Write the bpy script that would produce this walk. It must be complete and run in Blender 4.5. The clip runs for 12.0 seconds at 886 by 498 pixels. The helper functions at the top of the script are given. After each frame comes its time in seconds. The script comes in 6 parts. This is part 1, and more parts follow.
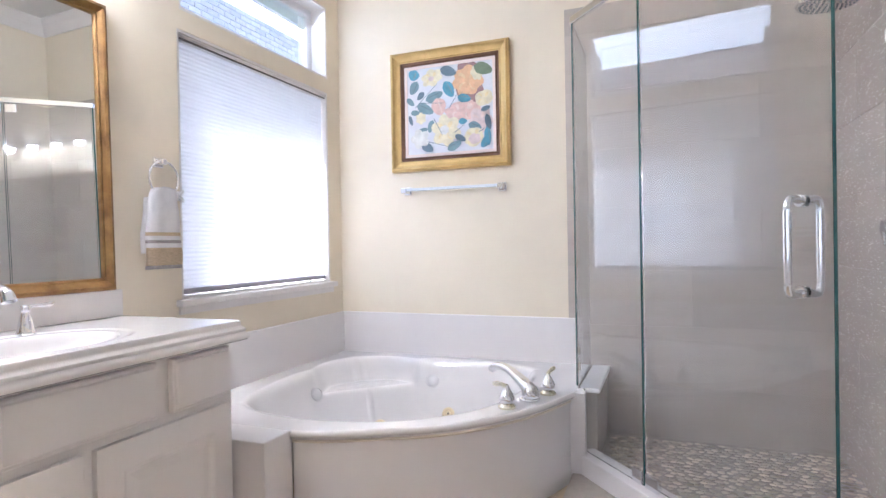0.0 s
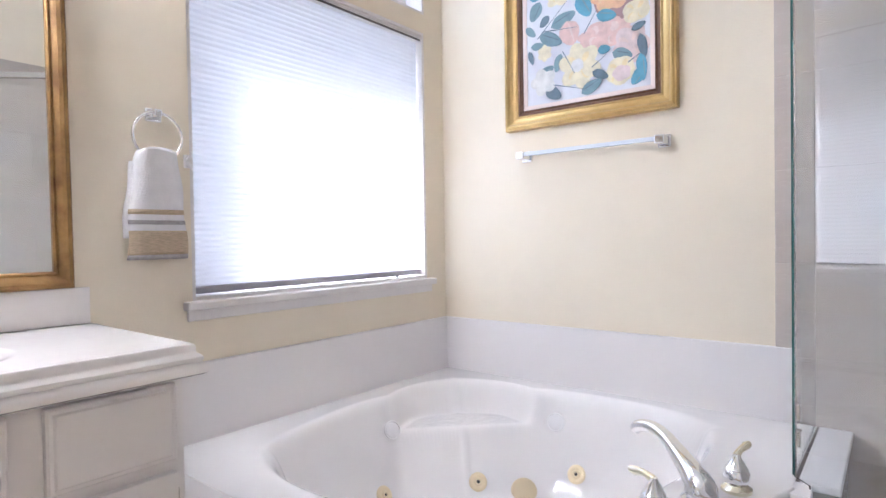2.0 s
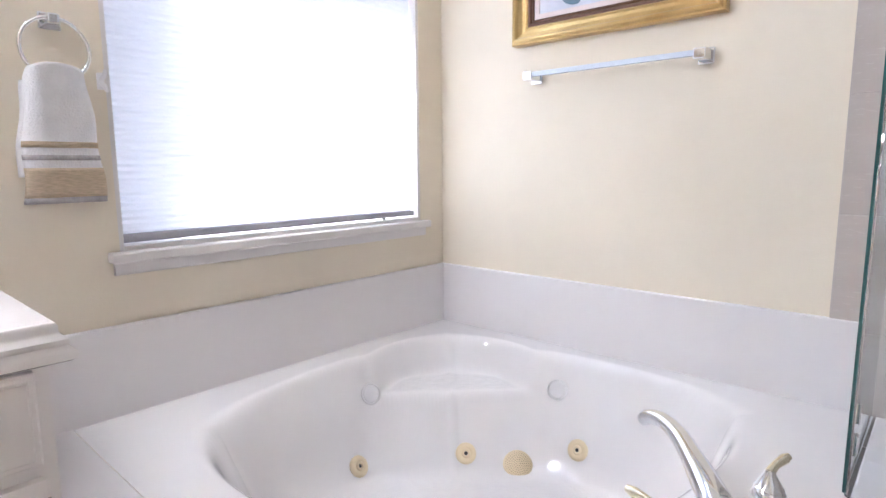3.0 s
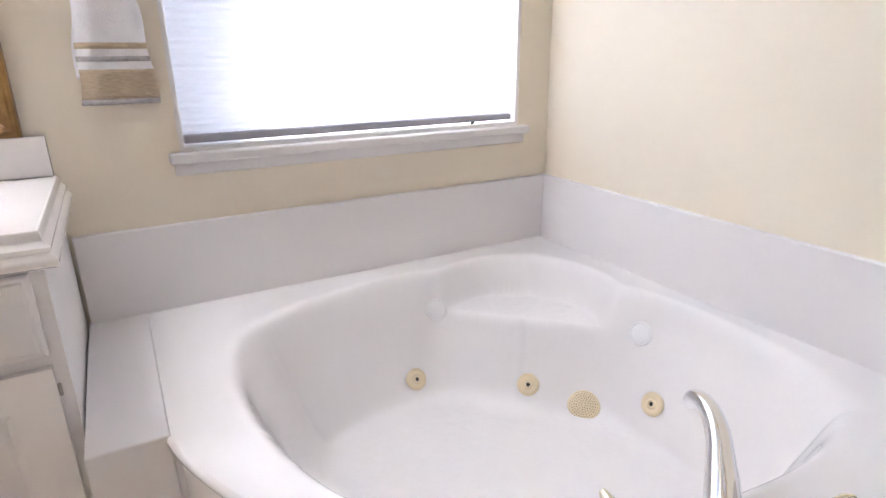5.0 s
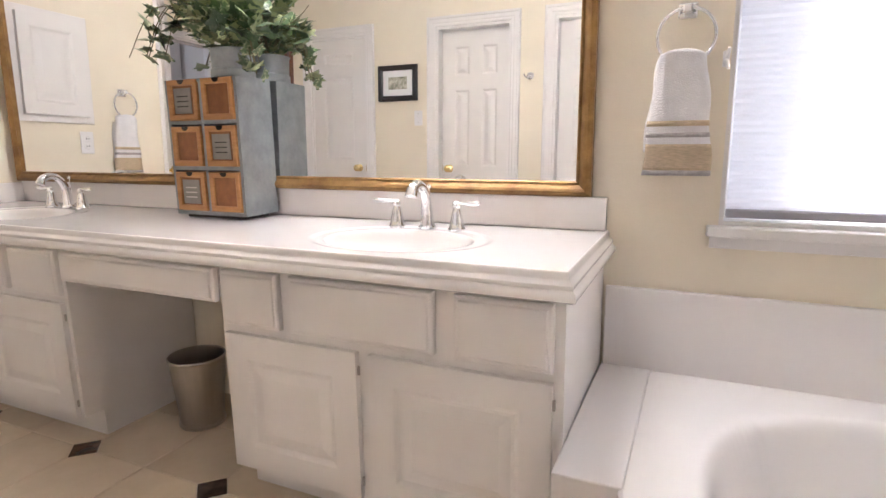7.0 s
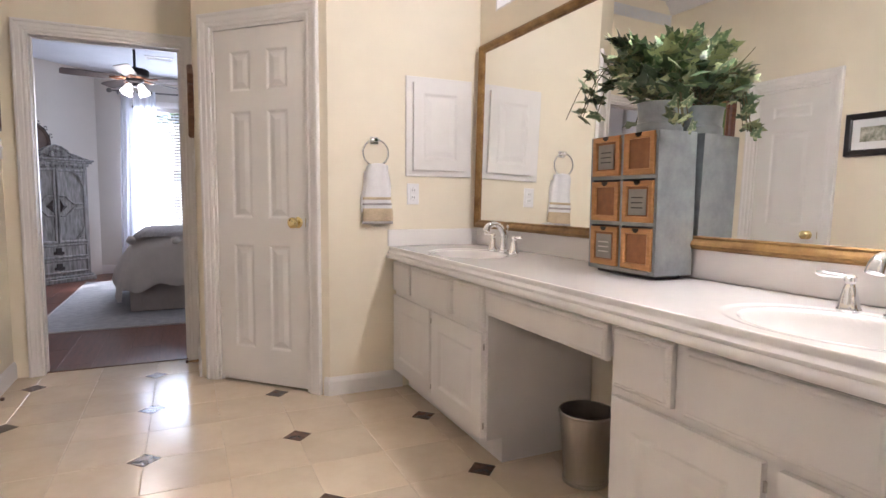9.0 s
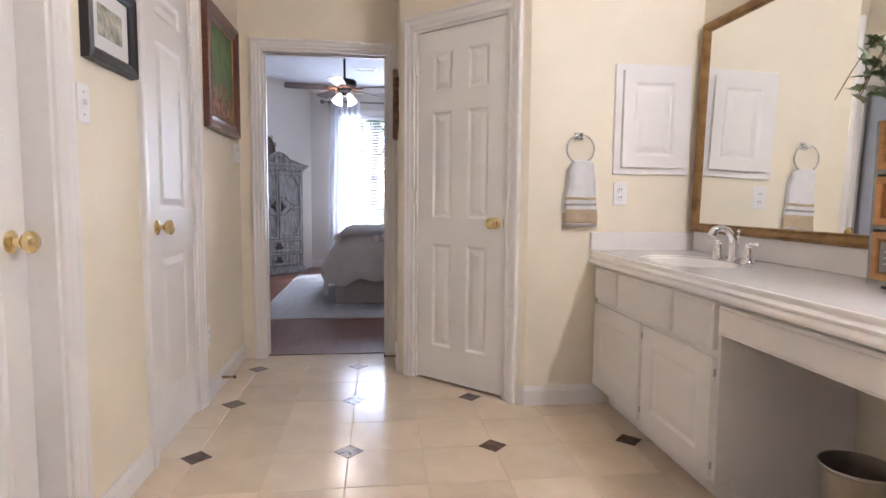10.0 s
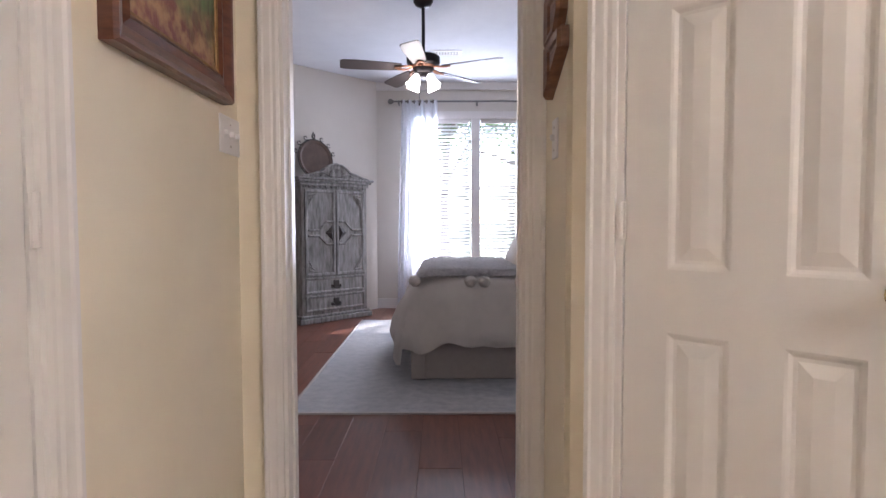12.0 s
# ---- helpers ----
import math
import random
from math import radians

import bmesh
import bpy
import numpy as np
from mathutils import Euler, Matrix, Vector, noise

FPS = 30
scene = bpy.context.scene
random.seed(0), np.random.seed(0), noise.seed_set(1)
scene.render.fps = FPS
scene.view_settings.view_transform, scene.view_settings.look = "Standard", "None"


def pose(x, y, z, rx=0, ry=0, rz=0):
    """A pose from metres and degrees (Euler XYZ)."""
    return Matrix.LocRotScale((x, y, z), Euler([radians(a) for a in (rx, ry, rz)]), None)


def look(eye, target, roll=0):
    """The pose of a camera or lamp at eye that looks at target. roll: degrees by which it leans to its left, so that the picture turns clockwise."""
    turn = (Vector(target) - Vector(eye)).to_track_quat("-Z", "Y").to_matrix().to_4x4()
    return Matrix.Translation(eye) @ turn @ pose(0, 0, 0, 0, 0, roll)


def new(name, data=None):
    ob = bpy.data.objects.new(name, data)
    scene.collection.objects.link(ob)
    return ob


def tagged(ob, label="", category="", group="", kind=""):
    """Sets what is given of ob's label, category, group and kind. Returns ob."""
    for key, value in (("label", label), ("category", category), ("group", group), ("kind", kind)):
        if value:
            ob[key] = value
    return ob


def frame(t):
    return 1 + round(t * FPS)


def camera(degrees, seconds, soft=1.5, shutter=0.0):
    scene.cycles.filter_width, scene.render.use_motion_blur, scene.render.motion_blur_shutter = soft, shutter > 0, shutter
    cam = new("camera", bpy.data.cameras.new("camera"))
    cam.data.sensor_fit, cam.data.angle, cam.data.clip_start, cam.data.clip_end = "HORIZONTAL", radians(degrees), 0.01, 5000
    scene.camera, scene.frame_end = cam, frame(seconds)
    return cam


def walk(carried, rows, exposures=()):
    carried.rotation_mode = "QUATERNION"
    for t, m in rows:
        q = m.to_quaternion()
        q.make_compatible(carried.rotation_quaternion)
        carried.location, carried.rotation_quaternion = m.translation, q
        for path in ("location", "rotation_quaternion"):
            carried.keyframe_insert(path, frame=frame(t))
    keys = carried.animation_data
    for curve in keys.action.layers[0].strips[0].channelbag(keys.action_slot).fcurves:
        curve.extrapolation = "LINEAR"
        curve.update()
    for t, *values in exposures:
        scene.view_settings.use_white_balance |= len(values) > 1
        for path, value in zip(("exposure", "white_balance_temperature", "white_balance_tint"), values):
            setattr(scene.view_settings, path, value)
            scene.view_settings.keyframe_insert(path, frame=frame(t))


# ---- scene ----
cam = camera(75.8, 12.0)
PATH = [
    (0, (1.888, 0.382, 1.042), (1.159, 2.245, 1.026), -1.0),
    (0.5, (1.855, 0.632, 1.035), (0.976, 2.428, 1.02), -1.0),
    (1, (1.803, 0.876, 1.037), (0.764, 2.585, 1.03), -1.0),
    (1.5, (1.8, 1.092, 1.029), (0.605, 2.697, 1.023), -1.0),
    (2, (1.713, 1.303, 1.012), (0.468, 2.867, 0.976), -0.9),
    (2.5, (1.642, 1.493, 1.028), (0.365, 3.026, 0.883), -0.9),
    (3, (1.62, 1.664, 1.044), (0.299, 3.138, 0.759), -0.4),
    (3.2, (1.645, 1.695, 1.058), (0.306, 3.139, 0.705), -0.6),
    (4.8, (1.685, 2.062, 1.068), (0.103, 3.121, 0.423), -0.8),
    (5, (1.696, 2.053, 1.077), (0.051, 2.988, 0.428), -0.5),
    (5.5, (1.733, 2.052, 1.083), (-0.076, 2.613, 0.44), -0.3),
    (6, (1.746, 2.085, 1.090), (-0.150, 2.056, 0.455), -0.4),
    (6.5, (1.736, 2.113, 1.096), (-0.122, 1.637, 0.525), -0.7),
    (6.7, (1.726, 2.130, 1.089), (-0.112, 1.517, 0.591), -0.9),
    (8.3, (1.582, 2.18, 1.067), (0.322, 0.637, 0.889), 0.4),
    (8.5, (1.582, 2.167, 1.076), (0.43, 0.542, 0.894), 0.3),
    (8.9, (1.573, 2.103, 1.07), (0.686, 0.318, 0.902), 0.9),
    (9, (1.579, 2.106, 1.058), (0.755, 0.292, 0.885), 0.4),
    (9.5, (1.605, 2.048, 1.057), (1.096, 0.122, 0.884), 0.5),
    (10, (1.638, 1.913, 1.047), (1.409, -0.066, 0.876), 0.5),
    (10.5, (1.685, 1.574, 1.052), (1.593, -0.416, 0.878), 0.4),
    (11, (1.711, 1.08, 1.062), (1.655, -0.913, 0.91), 0.3),
    (11.5, (1.769, 0.545, 1.06), (1.756, -1.452, 0.947), 0.1),
    (12, (1.847, -0.013, 1.056), (1.843, -2.011, 0.962), -0.1),
]
walk(cam, [(t, look(eye, target, roll)) for t, eye, target, roll in PATH], [(0.0, 2.50, 5330, 15), (5.0, 2.54, 5520, 15), (6.5, 2.64, 5800, 16), (9.0, 2.49, 5950, 17), (10.5, 2.50, 5760, 17), (12.0, 2.54, 6120, 19)])

# ---- light ----
world = bpy.data.worlds.new("world")
scene.world = world
world.use_nodes = True
wn = world.node_tree.nodes
sky = wn.new("ShaderNodeTexSky")
sky.sky_type = "NISHITA"
sky.sun_disc = False
SUN_TRAVEL = Vector((1.0, 1.4, -1.78)).normalized()
sky.sun_elevation = math.asin(-SUN_TRAVEL.z)
sky.sun_rotation = math.atan2(-SUN_TRAVEL.x, -SUN_TRAVEL.y)
world.node_tree.links.new(sky.outputs[0], wn["Background"].inputs[0])
wn["Background"].inputs[1].default_value = 0.15
sun_data = bpy.data.lights.new("sun", "SUN")
sun_data.energy, sun_data.angle, sun_data.color = 4.0, radians(0.5), (1.0, 0.95, 0.88)
sun = new("sun", sun_data)
sun.matrix_world = Matrix.Translation((-6, -6, 12)) @ SUN_TRAVEL.to_track_quat("-Z", "Y").to_matrix().to_4x4()


def window_lamp(name, eye, target, w, h, power, color):
    """Sky light that comes in through one window opening."""
    data = bpy.data.lights.new(name, "AREA")
    data.shape, data.size, data.size_y, data.energy, data.color = "RECTANGLE", w, h, power, color
    ob = new(name, data)
    ob.matrix_world = look(eye, target)
    return ob


window_lamp("bath_window_light", (-0.085, 2.77, 1.40), (1.0, 2.77, 1.40), 1.08, 1.08, 0.45, (0.84, 0.90, 1.0))
window_lamp("transom_light", (-0.09, 2.77, 2.38), (0.6, 2.77, 1.75), 1.08, 0.24, 0.75, (0.84, 0.90, 1.0))
window_lamp("vanity_transom_light", (-0.09, -0.12, 2.40), (0.6, -0.12, 1.75), 1.08, 0.24, 0.15, (0.84, 0.90, 1.0))
window_lamp("bedroom_window_light", (1.56, -6.965, 1.42), (1.56, -5.0, 1.30), 1.25, 1.75, 13, (0.78, 0.87, 1.0))
BULB_POWER = 2.62

# ---- materials ----
def mat(name, color, rough=0.5, metal=0.0, var=0.0, scale=8.0, bump=0.0, bump_scale=60.0, coat=0.0, color2=None, stretch=(1, 1, 1), spec=0.5):
    m = bpy.data.materials.new(name)
    m.use_nodes = True
    nt = m.node_tree
    b = nt.nodes["Principled BSDF"]
    b.inputs["Base Color"].default_value = (*color, 1)
    b.inputs["Roughness"].default_value = rough
    b.inputs["Metallic"].default_value = metal
    b.inputs["Coat Weight"].default_value = coat
    b.inputs["Specular IOR Level"].default_value = spec
    tc = nt.nodes.new("ShaderNodeTexCoord")
    mp = nt.nodes.new("ShaderNodeMapping")
    mp.inputs["Scale"].default_value = stretch
    nt.links.new(tc.outputs["Object"], mp.inputs[0])
    if var or color2:
        n1 = nt.nodes.new("ShaderNodeTexNoise")
        n1.inputs["Scale"].default_value = scale
        n1.inputs["Detail"].default_value = 8
        n1.inputs["Roughness"].default_value = 0.6
        nt.links.new(mp.outputs[0], n1.inputs[0])
        ramp = nt.nodes.new("ShaderNodeValToRGB")
        c2 = color2 if color2 else tuple(c * (1 - var) for c in color)
        ramp.color_ramp.elements[0].position, ramp.color_ramp.elements[1].position = 0.32, 0.68
        ramp.color_ramp.elements[0].color, ramp.color_ramp.elements[1].color = (*c2, 1), (*color, 1)
        nt.links.new(n1.outputs[0], ramp.inputs[0])
        nt.links.new(ramp.outputs[0], b.inputs["Base Color"])
    n2 = nt.nodes.new("ShaderNodeTexNoise")
    n2.inputs["Scale"].default_value = bump_scale
    n2.inputs["Detail"].default_value = 4
    nt.links.new(mp.outputs[0], n2.inputs[0])
    mr = nt.nodes.new("ShaderNodeMapRange")
    mr.inputs["To Min"].default_value, mr.inputs["To Max"].default_value = max(0.0, rough - 0.05), min(1.0, rough + 0.05)
    nt.links.new(n2.outputs[0], mr.inputs[0])
    nt.links.new(mr.outputs[0], b.inputs["Roughness"])
    if bump:
        bp = nt.nodes.new("ShaderNodeBump")
        bp.inputs["Strength"].default_value = bump
        bp.inputs["Distance"].default_value = 0.004
        nt.links.new(n2.outputs[0], bp.inputs["Height"])
        nt.links.new(bp.outputs[0], b.inputs["Normal"])
    return m


def vary(m, amount=0.25, node="Object Info", out="Random"):
    """Lets every piece differ a little in value."""
    nt = m.node_tree
    b = nt.nodes["Principled BSDF"]
    src = b.inputs["Base Color"]
    info = nt.nodes.new("ShaderNodeObjectInfo" if node == "Object Info" else "ShaderNodeNewGeometry")
    mr = nt.nodes.new("ShaderNodeMapRange")
    mr.inputs["To Min"].default_value, mr.inputs["To Max"].default_value = 1 - amount, 1 + amount
    nt.links.new(info.outputs[out], mr.inputs[0])
    mul = nt.nodes.new("ShaderNodeVectorMath")
    mul.operation = "SCALE"
    if src.is_linked:
        nt.links.new(src.links[0].from_socket, mul.inputs[0])
    else:
        mul.inputs[0].default_value = src.default_value[:3]
    nt.links.new(mr.outputs[0], mul.inputs["Scale"])
    nt.links.new(mul.outputs[0], src)
    return m


def glass_mat(name, color=(1, 1, 1), rough=0.0, ior=1.45):
    m = bpy.data.materials.new(name)
    m.use_nodes = True
    b = m.node_tree.nodes["Principled BSDF"]
    b.inputs["Base Color"].default_value = (*color, 1)
    b.inputs["Roughness"].default_value = rough
    b.inputs["IOR"].default_value = ior
    b.inputs["Transmission Weight"].default_value = 1.0
    return m


def emit_mat(name, color, strength):
    m = bpy.data.materials.new(name)
    m.use_nodes = True
    b = m.node_tree.nodes["Principled BSDF"]
    b.inputs["Base Color"].default_value = (0.8, 0.8, 0.8, 1)
    b.inputs["Emission Color"].default_value = (*color, 1)
    b.inputs["Emission Strength"].default_value = strength
    return m


def cloth_mat(name, color, translucent, var=0.08, scale=30.0, bump=0.3, bump_scale=300.0, stretch=(1, 1, 1)):
    m = mat(name, color, 0.9, var=var, scale=scale, bump=bump, bump_scale=bump_scale, stretch=stretch, spec=0.1)
    nt = m.node_tree
    b = nt.nodes["Principled BSDF"]
    tr = nt.nodes.new("ShaderNodeBsdfTranslucent")
    tr.inputs[0].default_value = (*color, 1)
    mix = nt.nodes.new("ShaderNodeMixShader")
    mix.inputs[0].default_value = translucent
    nt.links.new(b.outputs[0], mix.inputs[1])
    nt.links.new(tr.outputs[0], mix.inputs[2])
    nt.links.new(mix.outputs[0], nt.nodes["Material Output"].inputs[0])
    return m


CREAM = mat("cream_wall_paint", (0.83, 0.748, 0.60), 0.6, var=0.05, scale=3, bump=0.12, bump_scale=140)
CEIL = mat("ceiling_paint", (0.80, 0.78, 0.74), 0.8, var=0.04, scale=4, bump=0.25, bump_scale=60)
BEDCEIL = mat("bedroom_ceiling_paint", (0.74, 0.75, 0.78), 0.85, var=0.06, scale=5, bump=0.5, bump_scale=22)
BEDWALL = mat("bedroom_wall_paint", (0.70, 0.65, 0.59), 0.7, var=0.05, scale=3, bump=0.15, bump_scale=120)
TRIM = mat("white_trim_paint", (0.80, 0.765, 0.735), 0.35, var=0.04, scale=5, bump=0.05, bump_scale=90)
DOORP = mat("white_door_paint", (0.79, 0.755, 0.72), 0.38, var=0.04, scale=4, bump=0.06, bump_scale=120)
CABP = mat("white_cabinet_paint", (0.84, 0.805, 0.775), 0.35, var=0.05, scale=5, bump=0.06, bump_scale=80, stretch=(1, 1, 0.3))
MARBLE = mat("white_cultured_marble", (0.86, 0.82, 0.79), 0.10, var=0.035, scale=6, bump=0.0, coat=0.3)
SPLASH = mat("white_marble_panel", (0.81, 0.775, 0.76), 0.30, bump_scale=400)
ACRYLIC = mat("white_tub_acrylic", (0.85, 0.82, 0.80), 0.07, var=0.02, scale=5, coat=0.4)
GROUT = mat("tile_grout", (0.66, 0.555, 0.43), 0.85, var=0.15, scale=40, bump=0.3, bump_scale=200)
TILE = vary(mat("travertine_tile", (0.72, 0.60, 0.45), 0.17, color2=(0.62, 0.495, 0.355), scale=4, bump_scale=50), 0.085)
INSERT = vary(mat("dark_marble_insert", (0.16, 0.095, 0.065), 0.2, color2=(0.045, 0.028, 0.022), scale=18, coat=0.2), 0.2)
CHROME = mat("chrome", (0.82, 0.83, 0.85), 0.07, 1.0)
STEEL = mat("brushed_steel", (0.50, 0.46, 0.42), 0.32, 1.0, var=0.1, scale=60, stretch=(1, 1, 0.05))
BRASS = mat("polished_brass", (0.82, 0.66, 0.34), 0.2, 1.0, var=0.1, scale=10)
PALEBRASS = mat("pale_brass", (0.82, 0.78, 0.62), 0.15, 1.0)
GOLD = mat("antique_gold_leaf", (0.38, 0.225, 0.075), 0.45, 0.5, color2=(0.19, 0.10, 0.035), scale=14, bump=0.2, bump_scale=60)
BRIGHTGOLD = mat("bright_gold_leaf", (0.66, 0.48, 0.20), 0.38, 0.65, color2=(0.52, 0.36, 0.135), scale=9, bump=0.2, bump_scale=50)
MIRROR = mat("mirror_silver", (0.90, 0.91, 0.90), 0.0, 1.0)
MIRROR.node_tree.links.remove(MIRROR.node_tree.nodes["Principled BSDF"].inputs["Roughness"].links[0])
MIRROR.node_tree.nodes["Principled BSDF"].inputs["Roughness"].default_value = 0.0
GLASS = glass_mat("clear_glass", (0.97, 0.99, 0.985))
PANE = glass_mat("window_glass", (0.98, 0.99, 1.0))
TEAL = mat("glass_edge_green", (0.025, 0.10, 0.095), 0.1, coat=0.5)
BLIND = cloth_mat("cellular_blind_fabric", (0.88, 0.88, 0.92), 0.29, var=0.02, bump=0.05)
CREAMPL = mat("cream_jet_plastic", (0.80, 0.67, 0.44), 0.35, var=0.05, scale=20)
WHITEPL = mat("white_plastic", (0.82, 0.80, 0.79), 0.3)
DARK = mat("dark_opening", (0.03, 0.028, 0.025), 0.6)
SHOWERTILE = vary(mat("grey_stone_tile", (0.555, 0.495, 0.44), 0.26, color2=(0.50, 0.445, 0.39), scale=4, stretch=(0.6, 0.6, 3), bump=0.03), 0.05)
SHOWERGROUT = mat("shower_grout", (0.50, 0.45, 0.40), 0.85, var=0.1, scale=30)
TOWEL = cloth_mat("white_terry", (0.88, 0.86, 0.86), 0.12, bump=0.8, bump_scale=260)
BAND = cloth_mat("tan_woven_band", (0.74, 0.59, 0.40), 0.08, var=0.35, scale=60, bump=0.8, bump_scale=200, stretch=(1, 1, 9))
BANDG = cloth_mat("grey_woven_band", (0.50, 0.46, 0.45), 0.05, var=0.3, scale=60, bump=0.8, bump_scale=200)

# ---- building helpers ----
def thing(name, label, category, m=None, group="", kind=""):
    ob = new(name)
    if m is not None:
        ob.matrix_world = m
    return tagged(ob, label, category, group, kind)


def part(name, bm, material, parent=None, label="", smooth=False, kind="", m=None):
    me = bpy.data.meshes.new(name)
    bmesh.ops.recalc_face_normals(bm, faces=bm.faces)
    if smooth:
        for f in bm.faces:
            f.smooth = True
    bm.to_mesh(me)
    bm.free()
    for one in material if isinstance(material, (list, tuple)) else [material]:
        me.materials.append(one)
    if smooth == "auto":
        me.set_sharp_from_angle(angle=radians(38))
    ob = new(name, me)
    if parent is not None:
        ob.parent = parent
    if m is not None:
        ob.matrix_basis = m
    return tagged(ob, label, kind=kind)


def box(bm, x0, x1, y0, y1, z0, z1, bevel=0.0, seg=2):
    tmp = bmesh.new()
    bmesh.ops.create_cube(tmp, size=1.0, matrix=Matrix.Translation(((x0 + x1) / 2, (y0 + y1) / 2, (z0 + z1) / 2)) @ Matrix.Diagonal((abs(x1 - x0), abs(y1 - y0), abs(z1 - z0), 1)))
    if bevel:
        bmesh.ops.bevel(tmp, geom=tmp.edges[:], offset=bevel, segments=seg, affect="EDGES", profile=0.5)
    add(bm, tmp)
    return bm


def add(bm, tmp, m=None):
    me = bpy.data.meshes.new("tmp")
    if m is not None:
        tmp.transform(m)
    tmp.to_mesh(me)
    tmp.free()
    bm.from_mesh(me)
    bpy.data.meshes.remove(me)
    return bm


def boxes(*rows, bevel=0.0):
    bm = bmesh.new()
    for r in rows:
        box(bm, *r, bevel=bevel)
    return bm


def lathe(profile, seg=24, bm=None, m=None):
    """Turns a profile of (radius, height) about z."""
    tmp = bmesh.new()
    rings = []
    for r, z in profile:
        if r < 1e-5:
            rings.append([tmp.verts.new((0, 0, z))])
        else:
            rings.append([tmp.verts.new((r * math.cos(2 * math.pi * i / seg), r * math.sin(2 * math.pi * i / seg), z)) for i in range(seg)])
    for a, b in zip(rings, rings[1:]):
        for i in range(seg):
            j = (i + 1) % seg
            if len(a) == 1 and len(b) > 1:
                tmp.faces.new((a[0], b[j], b[i]))
            elif len(b) == 1 and len(a) > 1:
                tmp.faces.new((a[i], a[j], b[0]))
            elif len(a) > 1:
                tmp.faces.new((a[i], a[j], b[j], b[i]))
    if m is not None:
        tmp.transform(m)
    if bm is None:
        return tmp
    return add(bm, tmp)


def tube(points, radii, seg=12, bm=None, closed=False, cap=True):
    """A round bar through points; radii one number or one a point."""
    pts = [Vector(p) for p in points]
    n = len(pts)
    rr = radii if isinstance(radii, (list, tuple)) else [radii] * n
    tmp = bmesh.new()
    rings = []
    up = Vector((0, 0, 1))
    for i, p in enumerate(pts):
        a = pts[(i - 1) % n] if closed or i else pts[0]
        b = pts[(i + 1) % n] if closed or i < n - 1 else pts[-1]
        d = (b - a).normalized()
        side = d.cross(up)
        if side.length < 0.05:
            side = d.cross(Vector((1, 0, 0)))
        side.normalize()
        if rings and side.dot(last) < 0:
            side = -side
        last = side
        other = d.cross(side).normalized()
        rings.append([tmp.verts.new(p + rr[i] * (math.cos(2 * math.pi * k / seg) * side + math.sin(2 * math.pi * k / seg) * other)) for k in range(seg)])
    pairs = list(zip(rings, rings[1:])) + ([(rings[-1], rings[0])] if closed else [])
    for a, b in pairs:
        for k in range(seg):
            tmp.faces.new((a[k], a[(k + 1) % seg], b[(k + 1) % seg], b[k]))
    if cap and not closed:
        tmp.faces.new(rings[0])
        tmp.faces.new(rings[-1])
    if bm is None:
        return tmp
    return add(bm, tmp)


def smooth_line(keys, n, closed=False):
    """Catmull-Rom points through keys."""
    keys = [Vector(k) for k in keys]
    out = []
    m = len(keys)
    spans = m if closed else m - 1
    for i in range(spans):
        p = [keys[(i + k) % m] if closed else keys[min(max(i + k, 0), m - 1)] for k in (-1, 0, 1, 2)]
        for j in range(n):
            t = j / n
            out.append(0.5 * (2 * p[1] + (p[2] - p[0]) * t + (2 * p[0] - 5 * p[1] + 4 * p[2] - p[3]) * t * t + (3 * p[1] - p[0] - 3 * p[2] + p[3]) * t ** 3))
    if not closed:
        out.append(keys[-1])
    return out


def moulding(bm, x0, x1, z0, z1, profile, closed=True):
    """A mitred moulding round a rectangle; profile of (outward, proud), front towards -y. Open: legs that stand on z0."""
    loops = []
    for d, t in profile:
        zb = z0 - d if closed else z0
        c = [(x0 - d, zb), (x0 - d, z1 + d), (x1 + d, z1 + d), (x1 + d, zb)]
        loops.append([bm.verts.new((x, -t, z)) for x, z in c])
    for a, b in zip(loops, loops[1:]):
        for i in range(4 if closed else 3):
            j = (i + 1) % 4
            bm.faces.new((a[i], a[j], b[j], b[i]))
    if not closed:
        for i in (0, 3):
            if len(loops) > 2:
                bm.faces.new([lp[i] for lp in loops])
    return bm


def raised_panel(bm, x0, x1, z0, z1, profile, y=0.0):
    """A moulded panel that fills an opening: profile of (inward, deep)."""
    last = None
    for d, t in profile:
        lp = [bm.verts.new((x, y + t, z)) for x, z in ((x0 + d, z0 + d), (x1 - d, z0 + d), (x1 - d, z1 - d), (x0 + d, z1 - d))]
        if last:
            for i in range(4):
                bm.faces.new((last[i], last[(i + 1) % 4], lp[(i + 1) % 4], lp[i]))
        last = lp
    bm.faces.new(last)
    return bm


CASING = [(0.0, 0.0), (0.0, 0.010), (0.010, 0.014), (0.022, 0.013), (0.030, 0.017), (0.052, 0.019), (0.058, 0.024), (0.070, 0.024), (0.074, 0.018), (0.074, 0.0)]
DOORPANEL = [(0.0, 0.0), (0.006, 0.002), (0.014, 0.007), (0.022, 0.0075), (0.050, 0.002)]


